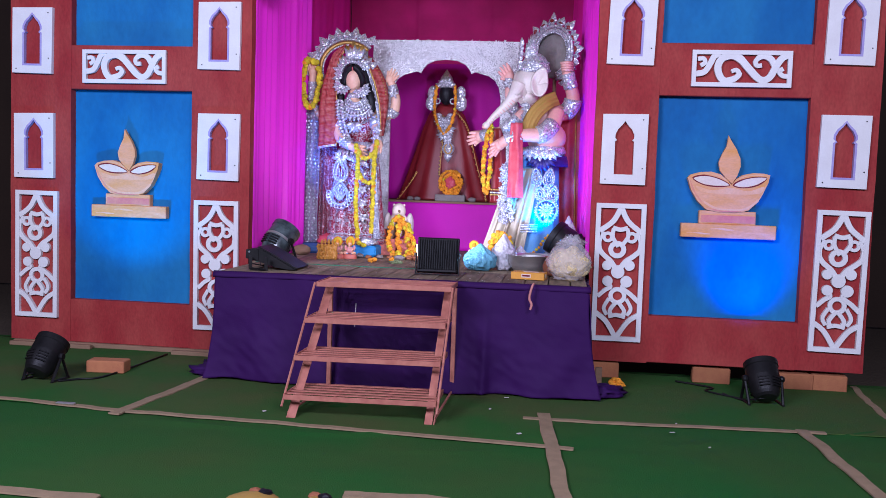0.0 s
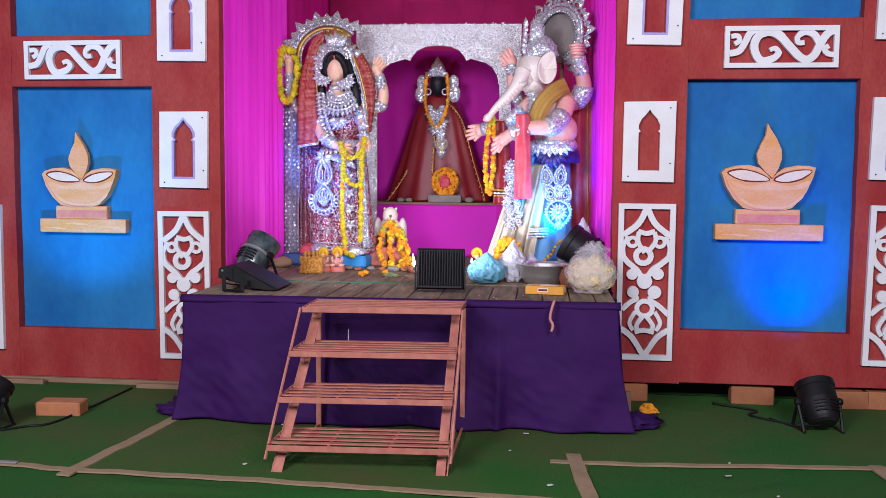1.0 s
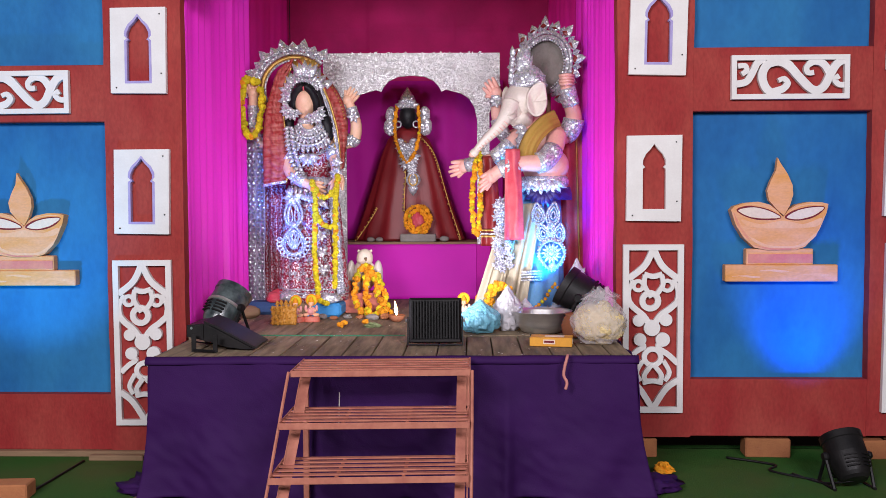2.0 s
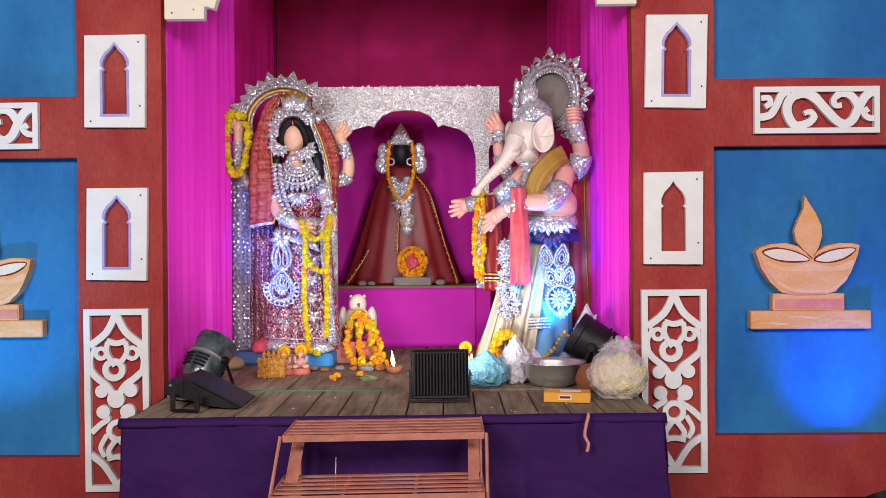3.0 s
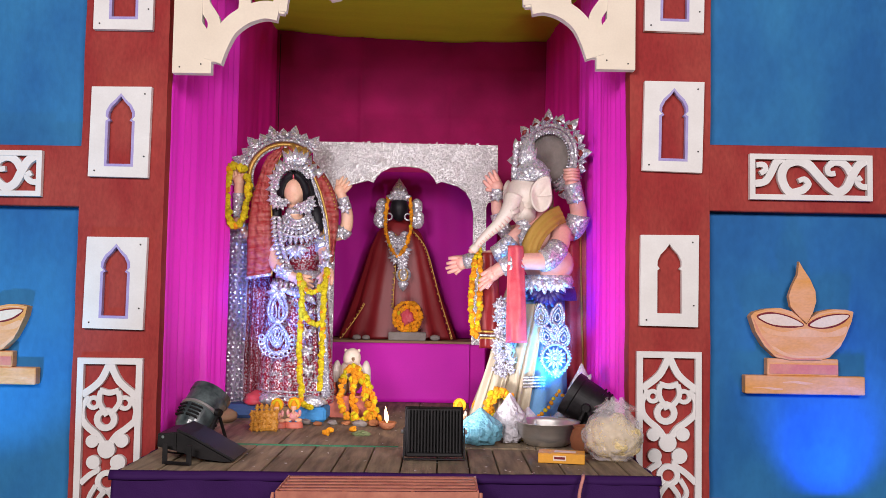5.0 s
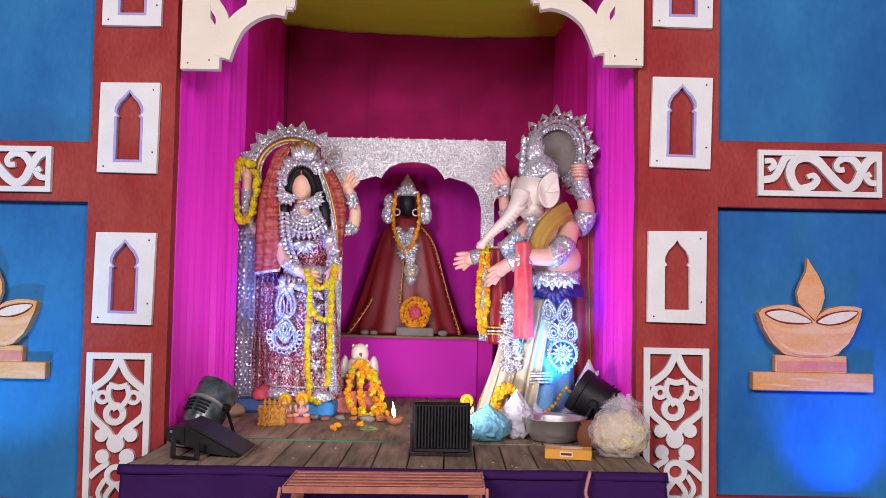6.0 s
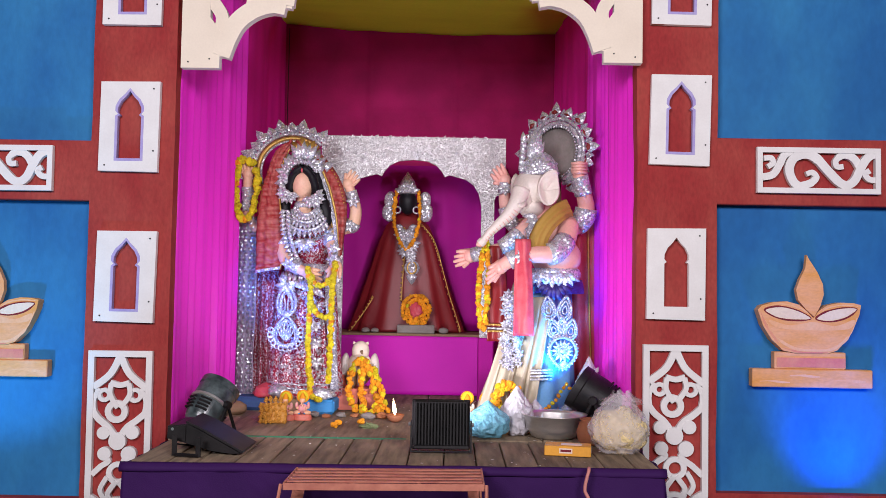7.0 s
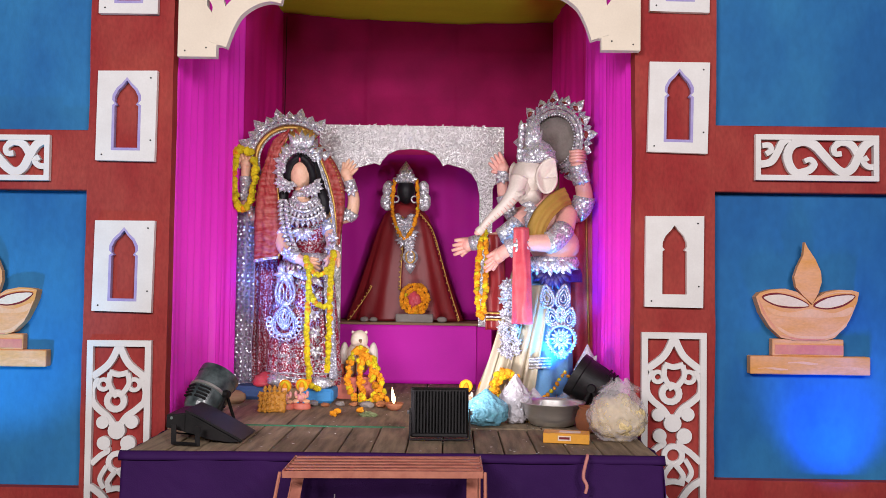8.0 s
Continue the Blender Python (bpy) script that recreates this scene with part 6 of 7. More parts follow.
# ---- lamps on stage and floor ----
def par_can(pos, aim, label, housing, scale=1.0, band=True):
    """A stage can: housing, vents, yoke and lens; pos is the floor under its pivot."""
    t = thing("stage_can_light", pos, label, "stage light", "stage can lights")
    p, aim = Vector(pos), Vector(aim).normalized()
    side = aim.cross(Vector((0, 0, 1))).normalized()
    up = side.cross(aim)
    rot = Matrix((side, up, aim)).transposed().to_4x4()
    pivot = p + Vector((0, 0, 0.155 * scale))
    m = Matrix.Translation(pivot) @ rot @ Matrix.Scale(scale, 4)
    body = part("housing", lathe([(0.03, -0.135), (0.06, -0.132), (0.074, -0.118), (0.082, -0.1), (0.089, -0.075), (0.094, -0.05), (0.098, -0.02), (0.1, 0.0), (0.1, 0.07), (0.105, 0.075), (0.105, 0.11), (0.098, 0.112), (0.096, 0.1)], m, 56), housing, t, smooth=False)
    if band:
        part("ring", lathe([(0.1012, -0.014), (0.106, -0.01), (0.106, 0.0), (0.1012, 0.004)], m, 28), M["steel"], body, "bare metal band")
    part("lens", lathe([(0.094, 0.088), (0.09, 0.098), (0.05, 0.103)], m, 24), M["lens"], t, "glassy front lens", smooth=True)
    for k in range(4):
        for a in (60, 110, 240, 300):
            d = Matrix.Rotation(radians(a), 4, "Z")
            part("vent", box((0.078 + 0.004 * k, -0.03, -0.085 + 0.018 * k), (0.0965 + 0.0022 * k, 0.03, -0.077 + 0.018 * k), m=m @ d), M["black"], body, "dark vent slot")
    for s in (-1, 1):
        q = pivot + side * s * 0.115 * scale
        foot = p + side * s * 0.105 * scale
        part("knob", lathe([(0.02, -0.012), (0.022, 0.0), (0.018, 0.014)], Matrix.Translation(q) @ Vector((0, 0, 1)).rotation_difference(side * s).to_matrix().to_4x4() @ Matrix.Scale(scale, 4), 12), M["black"], t)
        flat = Vector((aim.x, aim.y, 0)).normalized()
        for f in (-1, 1):
            part("yoke_leg", tube([q, foot + flat * f * 0.075 * scale + Vector((0, 0, 0.008))], 0.009 * scale, 6), M["black"], t)
        part("foot_bar", tube([foot - flat * 0.085 * scale + Vector((0, 0, 0.007)), foot + flat * 0.085 * scale + Vector((0, 0, 0.007))], 0.007, 6), M["black"], t)
    if band:
        d = Matrix.Rotation(radians(-75), 4, "Z")
        part("sticker", box((0.0985, -0.012, -0.035), (0.1012, 0.012, -0.018), m=m @ d), M["white"], body, "small white sticker")
        d = Matrix.Rotation(radians(-115), 4, "Z")
        part("sticker", box((0.0985, -0.016, -0.03), (0.1012, 0.016, -0.02), m=m @ d), M["pink"], body, "small red and white sticker")
    b = p - Vector((aim.x, aim.y, 0)).normalized() * 0.1
    part("cable", tube(curve([pivot - aim * 0.13 * scale, b + Vector((-0.05, 0.03, 0.04)), b + Vector((-0.12, 0.12, 0.008)), b + Vector((-0.2, 0.26, 0.008))], 6), 0.005, 6), M["black"], t, smooth=True)
    return t


par_can((-1.755, 5.44, 0.632), (0.32, 0.6, 0.72), "dusty grey stage can light tilted up towards the goddess", M["smoke"], 0.93)
par_can((0.11, 5.74, 0.632), (-0.72, 0.22, 0.45), "black stage can light aimed at the elephant figure", M["black"], 1.08, False)
par_can((-2.785, 4.47, 0.0), (0.08, 0.7, 0.72), "black stage can light on the carpet before the facade", M["black"], 0.9, False)
par_can((1.225, 5.0, 0.0), (-0.08, 0.62, 0.78), "black stage can light on the carpet before the facade", M["black"], 0.9, False)


def floodlight(m, label, base):
    t = thing("floodlight", base, label, "floodlight", "floodlights on the stage")
    part("housing", box((-0.12, -0.02, -0.115), (0.12, 0.03, 0.115), 0.008, m=m), M["black"], t)
    part("bezel", box((-0.126, 0.031, -0.12), (0.126, 0.042, 0.12), 0.004, m=m), M["black"], t)
    part("glass", box((-0.105, 0.043, -0.1), (0.105, 0.046, 0.1), m=m), M["lens"], t, "clear front glass")
    for k in range(17):
        x = -0.108 + 0.0135 * k
        part("fin", box((x - 0.0025, -0.042, -0.095), (x + 0.0025, -0.021, 0.105), m=m), M["black"], t)
    part("driver_box", box((-0.118, -0.046, -0.114), (0.118, -0.021, -0.097), 0.003, m=m), M["black"], t)
    for s in (-1, 1):
        part("bracket_arm", box((s * 0.129 - 0.003, -0.012, -0.125), (s * 0.129 + 0.003, 0.014, 0.02), m=m), M["black"], t)
        part("bolt", lathe([(0.01, -0.006), (0.01, 0.006)], m @ Matrix.Translation((s * 0.135, 0, 0)) @ Matrix.Rotation(radians(90), 4, "Y"), 8), M["chrome"], t)
    part("bracket_bar", box((-0.132, -0.012, -0.131), (0.132, 0.014, -0.1255), m=m), M["black"], t)
    return t


floodlight(pose(-0.662, 5.10, 0.75, -7, 0, 2) @ Matrix.Diagonal((1, 1, 0.89, 1)), "black floodlight with ribbed back standing on the planks", (-0.662, 5.1, 0.633))
tilted = thing("floodlight", (-1.65, 5.05, 0.633), "black wedge-shaped floodlight leaning on its bracket at the stage edge", "floodlight", "floodlights on the stage")
wedge = [(-1.826, 0.758), (-1.828, 0.702), (-1.70, 0.674), (-1.615, 0.65), (-1.51, 0.638), (-1.462, 0.64), (-1.67, 0.742), (-1.73, 0.768)]
part("housing", plate(wedge, [], 4.955, 5.19), M["black"], tilted)
part("bezel", plate([(-1.735, 0.772), (-1.672, 0.748), (-1.455, 0.642), (-1.448, 0.65), (-1.668, 0.757), (-1.733, 0.781)], [], 4.95, 5.195), M["black"], tilted)
part("cover", plate([(-1.822, 0.75), (-1.822, 0.71), (-1.735, 0.69), (-1.735, 0.762)], [], 4.949, 4.954), M["black"], tilted)
for x, z in ((-1.80, 0.745), (-1.67, 0.70)):
    part("bolt", lathe([(0.008, 0.0), (0.007, 0.006)], Matrix.Translation((x, 4.954, z)) @ Matrix.Rotation(radians(90), 4, "X"), 8), M["chrome"], tilted)
for x, y in ((-1.775, 4.915), (-1.65, 4.89)):
    part("bracket_leg", box((x - 0.012, y - 0.003, 0.634), (x + 0.012, y + 0.003, 0.72)), M["black"], tilted)
part("foot_bar", tube([(-1.775, 4.915, 0.64), (-1.65, 4.89, 0.64)], 0.008, 6), M["black"], tilted)
part("cable", tube(curve([(-1.80, 5.1, 0.71), (-1.84, 5.08, 0.66), (-1.74, 5.12, 0.64), (-1.82, 5.2, 0.64), (-1.88, 5.36, 0.70)], 6), 0.004, 6), M["black"], tilted, smooth=True)

tilted.matrix_basis = Matrix.Translation((0.005, -0.02, 0)) @ tilted.matrix_basis @ Matrix.Diagonal((0.84, 1, 0.92, 1))


# ---- offerings and clutter on the stage ----
def figurine(x, y, z, h, label, colour="pinkclay"):
    """A seated clay figure on a moulded base before a round yellow halo; no features."""
    F = Figure(colour, "yellowflower", "salmon", "blush", "marigold", "bluecloth")
    F.add("salmon", lathe, [(0.3, 0.0), (0.31, 0.03), (0.29, 0.15), (0.26, 0.19)], Matrix.Translation((x, y, z)) @ Matrix.Scale(h, 4), 24, sy=0.7)
    for s in (-1, 1):
        F.add("blush", blob, (x + s * 0.17 * h, y - 0.08 * h, z + 0.25 * h), (0.12 * h, 0.09 * h, 0.07 * h), 0.15, 5, 2)
        F.add(colour, blob, (x + s * 0.19 * h, y - 0.02 * h, z + 0.47 * h), (0.055 * h, 0.06 * h, 0.12 * h), 0.1, 5, 2)
        F.add("blush", blob, (x + s * 0.15 * h, y - 0.13 * h, z + 0.4 * h), (0.045 * h, 0.05 * h, 0.05 * h), 0.1, 5, 2)
        F.add("bluecloth", blob, (x + s * 0.1 * h, y - 0.11 * h, z + 0.22 * h), (0.05 * h, 0.05 * h, 0.025 * h), 0.1, 5, 2)
    F.add(colour, blob, (x, y - 0.03 * h, z + 0.38 * h), (0.16 * h, 0.13 * h, 0.15 * h), 0.15, 5, 3)
    F.add("blush", blob, (x, y - 0.06 * h, z + 0.64 * h), (0.095 * h, 0.09 * h, 0.1 * h), 0.1, 5, 2)
    F.add("blush", tube, [(x, y - 0.13 * h, z + 0.62 * h), (x - 0.01 * h, y - 0.16 * h, z + 0.52 * h), (x + 0.04 * h, y - 0.17 * h, z + 0.45 * h)], [0.035 * h, 0.028 * h, 0.02 * h], 8)
    F.add("marigold", lathe, [(0.09, 0.7), (0.1, 0.73), (0.06, 0.82), (0.02, 0.88)], Matrix.Translation((x, y - 0.03 * h, z)) @ Matrix.Scale(h, 4), 14)
    F.add("yellowflower", disc, x, z + 0.76 * h, 0.2 * h, y + 0.06 * h, y + 0.1 * h)
    F.add("marigold", hoop, (x, y + 0.05 * h, z + 0.76 * h), 0.195 * h, 0.195 * h, 0.022 * h, (0, -1, 0))
    return solid("figurine", F.bm, F.mats(), label, "figurine", (x, y, z), "small clay figurines", smooth=False)


figurine(-1.49, 5.93, 0.632, 0.158, "small pink painted clay figurine with a yellow halo")
figurine(-1.404, 5.95, 0.632, 0.162, "small pink painted clay figurine with a yellow halo")
figurine(-0.535, 6.0, 0.632, 0.165, "small pale clay figurine behind the floodlight", "cream")
figurine(-0.435, 5.98, 0.632, 0.165, "small pink clay figurine beside plastic bags")
bm = bmesh.new()
rng = random.Random(21)
for col in range(6):
    for row in range(4 if col in (0, 5) else 5):
        x, z = -0.058 + 0.0235 * col + rng.uniform(-0.003, 0.003), 0.012 + 0.027 * row + rng.uniform(-0.004, 0.004)
        p = Vector((-1.53 + x, 5.80 + 0.25 * x + rng.uniform(-0.006, 0.006), 0.634 + z))
        blob(p, (0.0095, 0.012, 0.015), 0.35, 6, 2, bm, seed=col + row * 7)
        blob(p + Vector((0.001, -0.006, 0.014)), (0.006, 0.006, 0.006), 0.2, 6, 1, bm, seed=row)
        tube([p + Vector((-0.01, -0.008, -0.004)), p + Vector((-0.002, -0.015, 0.003)), p + Vector((0.01, -0.008, 0.009))], 0.0035, 5, bm)
box((-1.597, 5.795, 0.633), (-1.463, 5.825, 0.735), 0.006, bm, Matrix.Translation((0, 0.006, 0)))
solid("gold_figurine", bm, M["goldclay"], "gold painted clay plaque crowded with small moulded shapes", "figurine", (-1.52, 5.8, 0.632), "small clay figurines")

O = Figure("cream", "ivory", "wood")
O.add("cream", blob, (-1.155, 6.45, 0.965), (0.052, 0.05, 0.058), 0.05, 4, 3)
O.add("cream", blob, (-1.16, 6.47, 0.86), (0.075, 0.065, 0.1), 0.05, 4, 3)
O.add("ivory", blob, (-1.075, 6.48, 0.86), (0.03, 0.05, 0.09), 0.05, 4, 3)
O.add("ivory", blob, (-1.245, 6.48, 0.86), (0.03, 0.05, 0.09), 0.05, 4, 3)
O.add("wood", blob, (-1.2, 6.42, 0.81), (0.035, 0.03, 0.07), 0.1, 4, 2)
O.add("wood", tube, [(-1.145, 6.405, 0.965), (-1.14, 6.39, 0.95)], [0.012, 0.003], 6)
for s in (-1, 1):
    O.add("cream", leaf, (-1.155 + s * 0.035, 6.45, 1.0), (-1.155 + s * 0.042, 6.45, 1.02), 0.022, (0, -1, 0))
solid("owl_statue", O.bm, O.mats(), "cream painted clay owl with folded wings", "statue", (-1.16, 6.46, 0.757), smooth=True)
stand = thing("owl_stand", (-1.15, 6.44, 0.632), "salmon painted curved clay stand under the owl", "stand")
for x0, x1 in ((-1.285, -1.155), (-1.145, -1.03)):
    part("slab", plate([(x0 + 0.02, 0.633), (x1 - 0.005, 0.633), (x1, 0.7), (x1 - 0.006, 0.754), (x0 - 0.01, 0.757), (x0 - 0.008, 0.71), (x0 + 0.004, 0.66)], [], 6.36, 6.52), M["salmon"], stand)
garland("marigold_garland", "orange marigold garland draped on the owl and trailing to the planks", [[(-1.15, 6.37, 0.93), (-1.19, 6.35, 0.86), (-1.20, 6.32, 0.76), (-1.185, 6.28, 0.68), (-1.13, 6.25, 0.65), (-1.06, 6.24, 0.65), (-1.0, 6.24, 0.65)],
        [(-1.14, 6.37, 0.93), (-1.10, 6.35, 0.88), (-1.07, 6.32, 0.80), (-1.05, 6.3, 0.72), (-1.03, 6.27, 0.66), (-0.98, 6.25, 0.65)],
        [(-1.14, 6.36, 0.9), (-1.13, 6.34, 0.82), (-1.125, 6.31, 0.72), (-1.11, 6.27, 0.66)], [(-1.1, 6.36, 0.9), (-1.06, 6.34, 0.84), (-1.02, 6.32, 0.76), (-1.0, 6.28, 0.68)]], 0.72, 0.018, 0.62, (-1.1, 6.3, 0.635), jitter=0.75, seed=15)
solid("vermilion_pot", lathe([(0.02, 0.757), (0.036, 0.762), (0.04, 0.785), (0.028, 0.81), (0.032, 0.825), (0.026, 0.826)], Matrix.Translation((-1.27, 6.42, 0)), 18), M["salmon"], "small vermilion pot between garlands", "pot", (-1.27, 6.42, 0.757), smooth=True)
rng = random.Random(31)
for i in range(7):
    x, s = -1.44 + 0.075 * i, rng.uniform(0.02, 0.045)
    solid("rubble", blob((x, 6.06 + rng.uniform(-0.03, 0.03), 0.632 + s * 0.45), (s * 1.1, s, s * 0.55), 0.4, 3, 2, seed=i), M["stone" if i % 2 else "brick"], "small broken brick piece on the planks", "rubble", (x, 6.06, 0.632), "broken brick pieces")
dish = thing("oil_lamp", (-0.913, 5.93, 0.632), "small clay oil lamp with a burning wick on the planks", "oil lamp")
part("bowl", lathe([(0.018, 0.633), (0.036, 0.645), (0.05, 0.672), (0.044, 0.674), (0.03, 0.655), (0.002, 0.65)], Matrix.Translation((-0.913, 5.93, 0)), 20), M["clay"], dish, smooth=True)
part("flame", lathe([(0.002, 0.672), (0.009, 0.685), (0.011, 0.7), (0.007, 0.725), (0.001, 0.755)], Matrix(((1, 0, -0.12, -0.913 + 0.08), (0, 1, 0, 5.92), (0, 0, 1, 0), (0, 0, 0, 1))), 10), M["flame"], dish, "bright pointed flame", smooth=True)
for k, (x, y) in enumerate(((-1.19, 5.78), (-1.2, 5.70), (-1.08, 5.83))):
    ob = solid("fallen_flower", blob((x, y, 0.648), (0.02, 0.02, 0.015), 0.5, 8, 2, seed=k), M["marigold"], "loose marigold head on the planks", "flower", (x, y, 0.633), "fallen flowers")
solid("leaf_scraps", blob((-1.03, 5.72, 0.642), (0.045, 0.025, 0.013), 0.9, 9, 3, seed=3), M["leaf"], "withered green leaf scraps", "leaves", (-1.03, 5.72, 0.633))
bm = bmesh.new()
for i in range(330):
    x, y = rng.uniform(-1.75, 0.1), rng.uniform(4.82, 7.0) if rng.random() < 0.6 else rng.uniform(6.2, 7.1)
    s, t = rng.uniform(0.003, 0.009), rng.uniform(0, 6)
    q = [Vector((x + s * math.cos(t + k * 1.57), y + s * 0.8 * math.sin(t + k * 1.57), 0.6335 + rng.uniform(0, 0.004))) for k in range(4)]
    bm.faces.new([bm.verts.new(v) for v in q])
solid("scattered_petals", bm, M["petal"], "pale petals and rice grains scattered on the planks", "petals", kind="stuff")


def bag(name, centre, size, mat, label, seed, knot=True, deep=1.0):
    t = thing(name, (centre[0], centre[1], 0.632), label, "bag")
    c = Vector(centre)
    bm = bmesh.new()
    vs = bmesh.ops.create_icosphere(bm, subdivisions=5, radius=1.0)["verts"]
    for v in vs:
        u = v.co.copy()
        crease = 1 - deep * abs(noise.noise(u * 2.2 + Vector((seed, 0, 0)))) * 0.28 - deep * abs(noise.noise(u * 6 + Vector((0, seed, 0)))) * 0.12 - 0.05 * abs(noise.noise(Vector((u.x * 9, u.y * 9, u.z * 3)) + Vector((seed, 2, 0))))
        pinch = 1.0 - (0.72 * max(0, u.z - 0.25) / 0.75 if knot else 0.25 * max(0, u.z))
        v.co = Vector((c.x + u.x * size[0] * crease * pinch, c.y + u.y * size[1] * crease * pinch, max(0.634, c.z + u.z * size[2] * (crease if u.z < 0.5 else 1))))
    part("sack", bm, mat, t, smooth=True)
    return t


b = bag("plastic_bag", (-0.445, 5.52, 0.705), (0.115, 0.1, 0.1), M["bluebag"], "crumpled thin blue plastic bag on the planks", 1.0)
b = bag("plastic_bag", (-0.30, 5.6, 0.735), (0.085, 0.08, 0.135), M["whitebag"], "tied thin white plastic bag on the planks", 4.0)
bag("plastic_bag", (-0.20, 5.72, 0.70), (0.07, 0.06, 0.09), M["whitebag"], "small crumpled white plastic bag behind the bowl", 6.5)
bag("plastic_bag", (-0.02, 5.86, 0.69), (0.06, 0.05, 0.075), M["clearbag"], "small clear plastic bag against blue cloth", 8.5)
sack = bag("rice_sack", (0.115, 5.17, 0.742), (0.142, 0.11, 0.142), M["clearbag"], "swollen clear plastic sack of puffed rice", 11.0, False, 0.85)
part("tied_neck", sheet(24, 8, lambda u, v: Vector((0.125 + (0.035 + 0.05 * (1 - v) ** 2) * math.cos(6.283 * u) * (1 + 0.25 * math.sin(u * 50)), 5.17 + (0.03 + 0.04 * (1 - v) ** 2) * math.sin(6.283 * u) * (1 + 0.25 * math.sin(u * 50)), 0.85 + 0.045 * v + 0.01 * math.sin(u * 31))), 0.0), M["clearbag"], sack, "gathered plastic neck", smooth=True)
part("puffed_rice", blob((0.12, 5.17, 0.726), (0.117, 0.092, 0.1), 0.25, 6, 4, seed=2), M["puffed"], sack, "yellowish puffed rice", smooth=True)
bag("carrier_bag", (0.11, 6.0, 0.80), (0.085, 0.06, 0.19), M["whitebag"], "white plastic carrier bag propped against the curtain", 15.0, True, 1.5)
part("handle", sheet(8, 3, lambda u, v: Vector((0.02 + 0.12 * u, 5.87, 0.845 + 0.075 * u + 0.025 * v)), 0.003), M["whitebag"], bpy.data.objects["carrier_bag"], "flat white strap")

solid("steel_bowl", lathe([(0.085, 0.633), (0.1, 0.64), (0.122, 0.68), (0.134, 0.735), (0.146, 0.741), (0.148, 0.745), (0.134, 0.744), (0.128, 0.73), (0.115, 0.685), (0.09, 0.65), (0.002, 0.645)], Matrix.Translation((-0.125, 5.55, 0)) @ Matrix.Diagonal((1.08, 1.08, 1, 1)), 48), M["steel"], "wide brushed steel bowl on the planks", "bowl", (-0.125, 5.55, 0.633), smooth=True)
solid("clay_pot", lathe([(0.04, 0.633), (0.06, 0.65), (0.068, 0.69), (0.055, 0.73), (0.045, 0.74), (0.055, 0.75), (0.048, 0.75), (0.04, 0.74), (0.03, 0.7)], Matrix.Translation((0.025, 5.36, 0)), 28), M["clay"], "brown terracotta pot beside the sack", "pot", (0.025, 5.36, 0.633), smooth=True)
carton = thing("incense_carton", (-0.115, 5.10, 0.633), "flat orange carton with small white-edged red labels", "carton", turn=-9)
cm = ROOTS[carton.name]
part("box", box((-0.098, -0.05, 0.0), (0.098, 0.05, 0.042), 0.002, m=cm), M["card"], carton)
part("label", box((-0.035, -0.0515, 0.012), (0.02, -0.0502, 0.033), m=cm), M["cream"], carton, "pale printed label")
part("label_bar", box((-0.03, -0.0525, 0.018), (0.015, -0.0516, 0.028), m=cm), M["maroon"], carton, "dark red bar of print")
part("label", box((0.0982, -0.02, 0.012), (0.0994, 0.025, 0.033), m=cm), M["cream"], carton, "pale printed label")
part("label", box((-0.03, -0.02, 0.0422), (0.06, 0.025, 0.0434), m=cm), M["cream"], carton, "pale printed label")
solid("hanging_thread", tube(curve([(-0.075, 4.77, 0.64), (-0.08, 4.742, 0.635), (-0.09, 4.735, 0.6), (-0.095, 4.735, 0.56), (-0.082, 4.73, 0.53), (-0.088, 4.73, 0.5)], 6), 0.007, 6), M["thread"], "pink cloth strip hanging over the stage edge", "thread", (-0.08, 4.74, 0.5), smooth=True)
solid("white_thread", tube([(-1.06, 4.70, 0.49), (-1.062, 4.69, 0.36)], 0.002, 5), M["petal"], "thin white thread on the violet skirt", "thread", (-1.06, 4.69, 0.36))

# ---- on the carpet ----


def jute_strip(points, wide, k):
    bm = bmesh.new()
    path = curve([Vector((x, y, 0)) for x, y in points], 8)
    rows = []
    for i, p in enumerate(path):
        way = (path[min(i + 1, len(path) - 1)] - path[max(i - 1, 0)]).normalized()
        p = p + Vector((noise.noise((i * 0.31, k, 1)), noise.noise((i * 0.31, k, 2)), 0)) * 0.012
        side = Vector((-way.y, way.x, 0)) * wide / 2 * (1 + 0.15 * noise.noise((i * 0.7, k, 0)))
        z = Vector((0, 0, 0.007 + 0.003 * noise.noise((i * 0.5, k, 5))))
        rows.append([bm.verts.new(p + side + z), bm.verts.new(p - side + z), bm.verts.new(p - side + z * 0.0), bm.verts.new(p + side + z * 0.0)])
    for a, b in zip(rows, rows[1:]):
        for j in range(4):
            bm.faces.new((a[j], a[(j + 1) % 4], b[(j + 1) % 4], b[j]))
    bm.faces.new(rows[0][::-1])
    bm.faces.new(rows[-1])
    return solid("jute_strip", bm, M["jute"], "flat jute strip nailed over a carpet seam", "strip", (points[0][0], points[0][1], 0), "jute strips on the carpet")


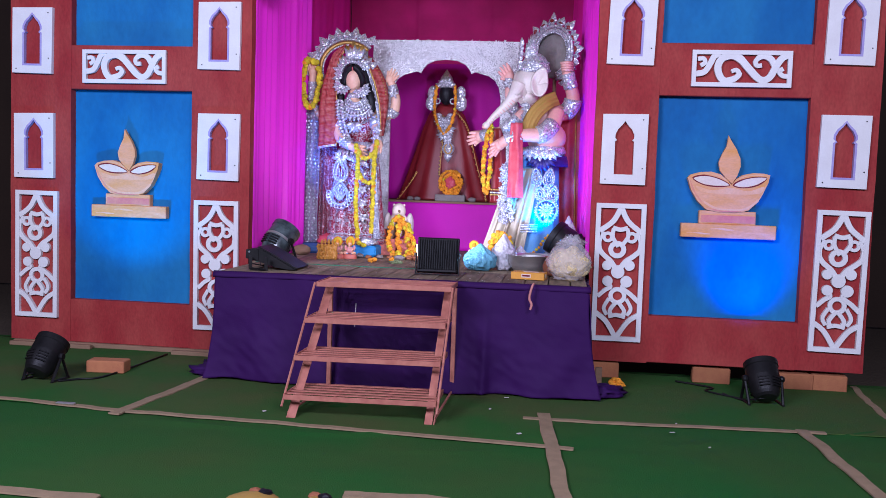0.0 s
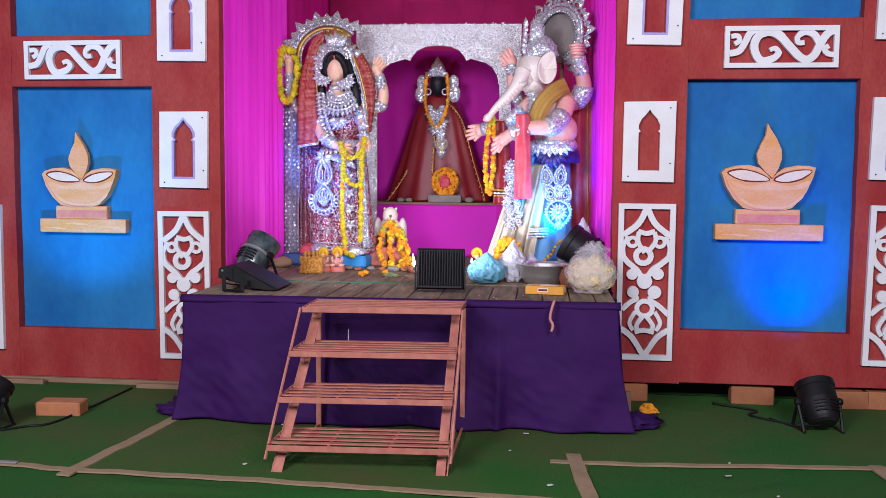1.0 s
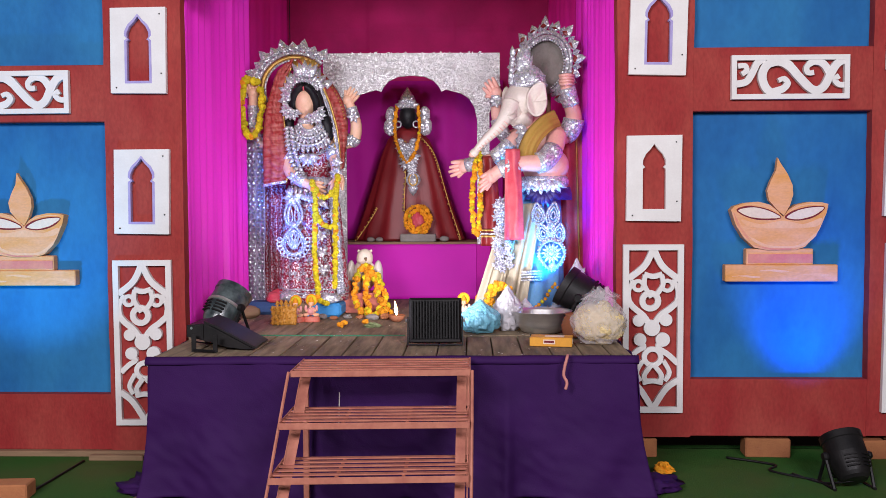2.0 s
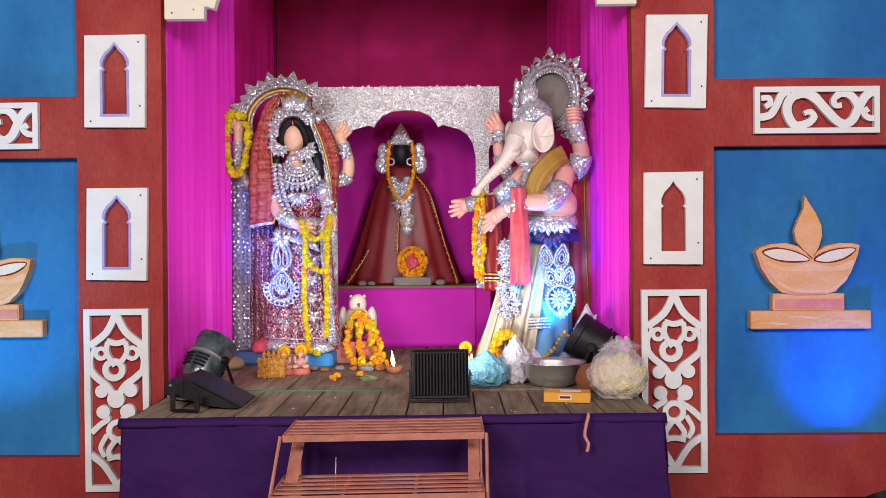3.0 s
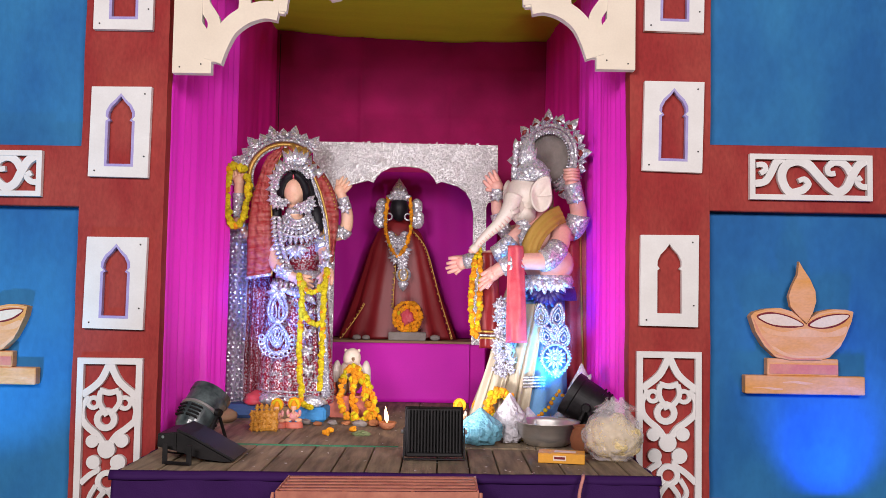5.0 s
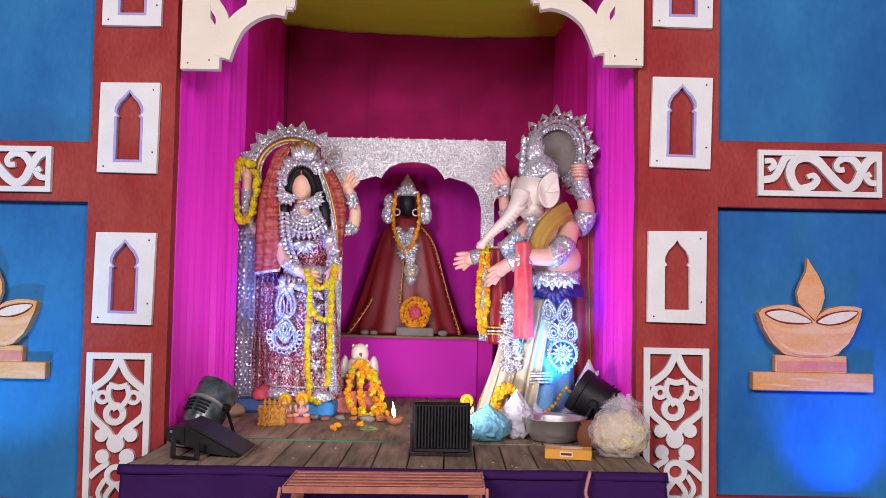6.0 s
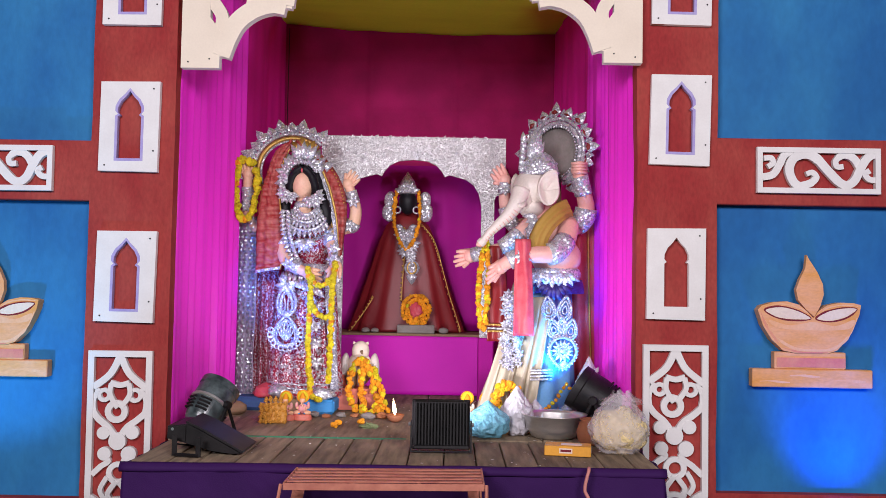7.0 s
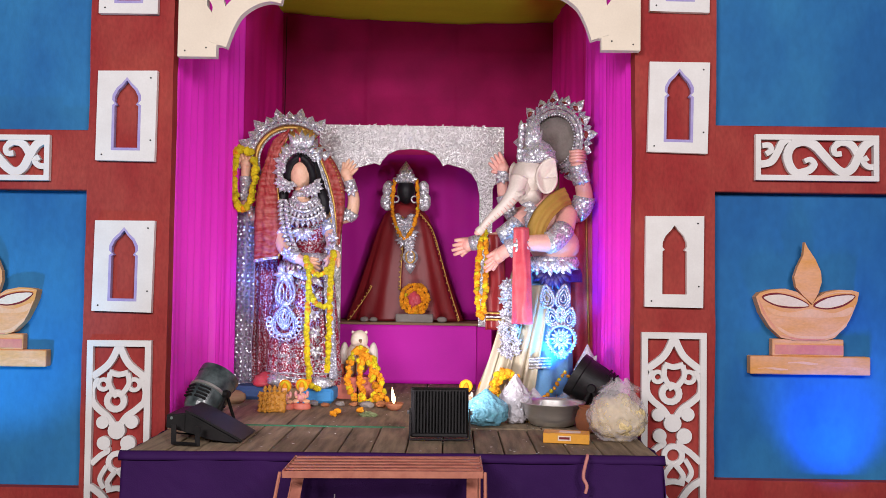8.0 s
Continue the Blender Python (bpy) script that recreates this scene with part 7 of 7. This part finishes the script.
for k, (pts, w) in enumerate((([(-3.4, 4.05), (-2.76, 4.02), (-2.36, 3.975), (-2.03, 3.94), (-1.6, 3.93), (-1.05, 3.905), (-0.4, 3.87), (0.16, 3.832)], 0.038), ([(-2.06, 3.87), (-2.02, 4.2), (-1.98, 4.5), (-1.955, 4.8)], 0.06),
                              ([(-0.09, 4.315), (0.35, 4.33), (0.9, 4.38), (1.404, 4.412)], 0.035), ([(0.012, 4.43), (0.06, 3.85), (0.115, 3.185), (0.17, 2.6), (0.2, 1.9)], 0.065),
                              ([(1.297, 4.44), (1.325, 3.95), (1.352, 3.47), (1.4, 2.6)], 0.06), ([(-2.6, 2.82), (-1.93, 2.80), (-1.55, 2.79)], 0.06), ([(-0.7, 3.03), (-0.4, 3.05), (0.11, 3.0)], 0.06),
                              ([(1.9, 5.6), (1.86, 5.2), (1.836, 4.83), (1.85, 4.3)], 0.04))):
    jute_strip(pts, w, k)


def brick(x, y, z, turn, size=(0.225, 0.11, 0.072)):
    m = pose(x, y, z, 0, 0, turn)
    ob = solid("brick", box((-size[0] / 2, -size[1] / 2, 0), (size[0] / 2, size[1] / 2, size[2]), 0.006, m=m), M["brick"], "rough orange fired brick", "brick", (x, y, z), "bricks under and before the facade")
    return ob


brick(-2.565, 4.76, 0.0, 6)
for x, y, turn in ((0.34, 5.49, 4), (1.02, 5.50, -3), (1.50, 5.47, 5), (1.70, 5.48, -4)):
    brick(x, y, 0.0, turn, (0.225, 0.11, 0.098))
for i, (x, y) in enumerate(((-3.45, 5.36), (-3.15, 5.36), (-2.3, 5.35))):
    solid("rough_plank", box((x - 0.14, y - 0.02, 0.0), (x + 0.14, y + 0.02, 0.028), 0.004), M["wood"], "rough timber offcut along the facade foot", "offcut", (x, y, 0), "timber offcuts")
solid("yellow_scrap", blob((0.42, 5.12, 0.035), (0.045, 0.03, 0.032), 0.7, 7, 3), M["marigold"], "crumpled yellow flower scrap beside the skirt", "scrap", (0.42, 5.12, 0.0))
solid("wood_stub", box((0.3, 5.18, 0.0), (0.34, 5.22, 0.11), 0.003), M["wood"], "short wooden stub beside the stage skirt", "stub", (0.32, 5.2, 0))
solid("glossy_wrapper", box((-2.42, 3.96, 0.008), (-2.32, 3.985, 0.016), 0.003), M["steel"], "torn glossy silver wrapper on a jute strip", "wrapper", (-2.37, 3.97, 0.0))
solid("black_cable", tube(curve([(1.12, 5.05, 0.008), (0.95, 5.2, 0.008), (1.0, 5.3, 0.008), (0.8, 5.42, 0.01)], 8), 0.006, 6), M["black"], "thin black cable on the carpet", "cable", (1.0, 5.2, 0), smooth=True)
solid("black_cable", tube(curve([(-2.68, 4.42, 0.008), (-2.6, 4.5, 0.008), (-2.5, 4.62, 0.008), (-2.45, 5.3, 0.01)], 8), 0.006, 6), M["black"], "thin black cable on the carpet", "cable", (-2.6, 4.6, 0), smooth=True)
rng = random.Random(77)
for i in range(9):
    x, y, t = rng.uniform(-1.6, 1.2), rng.uniform(3.9, 4.85), rng.uniform(0, 90)
    s = rng.uniform(0.006, 0.014)
    solid("paper_scrap", box((-s, -s * 0.6, 0), (s, s * 0.6, 0.003), 0.001, m=pose(x, y, 0.008, rng.uniform(-12, 12), 0, t)), M["petal"], "tiny white paper scrap on the carpet", "scrap", (x, y, 0.008), "paper scraps on the carpet")
pair = thing("yellow_slippers", (-0.9, 2.72, 0.0), "pair of padded yellow slippers with brown trim on the carpet", "slippers")
for x, w, s in ((-0.95, 0.11, 1.0), (-0.735, 0.06, 2.0)):
    sl = part("slipper", blob((x, 2.72, 0.045), (w, 0.13, 0.04), 0.12, 4, 3, seed=s), M["mustard"], pair, smooth=True)
    part("trim", blob((x + 0.03, 2.78, 0.078), (0.026, 0.02, 0.016), 0.3, 6, 2, seed=s), M["hair"], sl, "dark opening")
    part("trim", blob((x - 0.01, 2.80, 0.074), (0.024, 0.02, 0.014), 0.3, 6, 2, seed=s + 1), M["clay"], sl, "brown trim")

# ---- stage boards ----
x = -1.895
rng = random.Random(2)
while x < 0.2:
    w = min(rng.uniform(0.118, 0.15), 0.222 - x)
    part("plank", box((x + 0.003, 4.762 + 0.03 * (x + 1.9), 0.588), (x + w - 0.003, 5.408, 0.63 + rng.uniform(-0.002, 0.001)), 0.003), M["plank"], stage)
    x += w
x = -1.95
while x < 0.2:
    w = min(rng.uniform(0.5, 0.62), 0.225 - x)
    part("board", box((x + 0.003, 5.43, 0.591), (x + w - 0.003, 7.66, 0.631), 0.003), M["plank"], stage)
    x += w
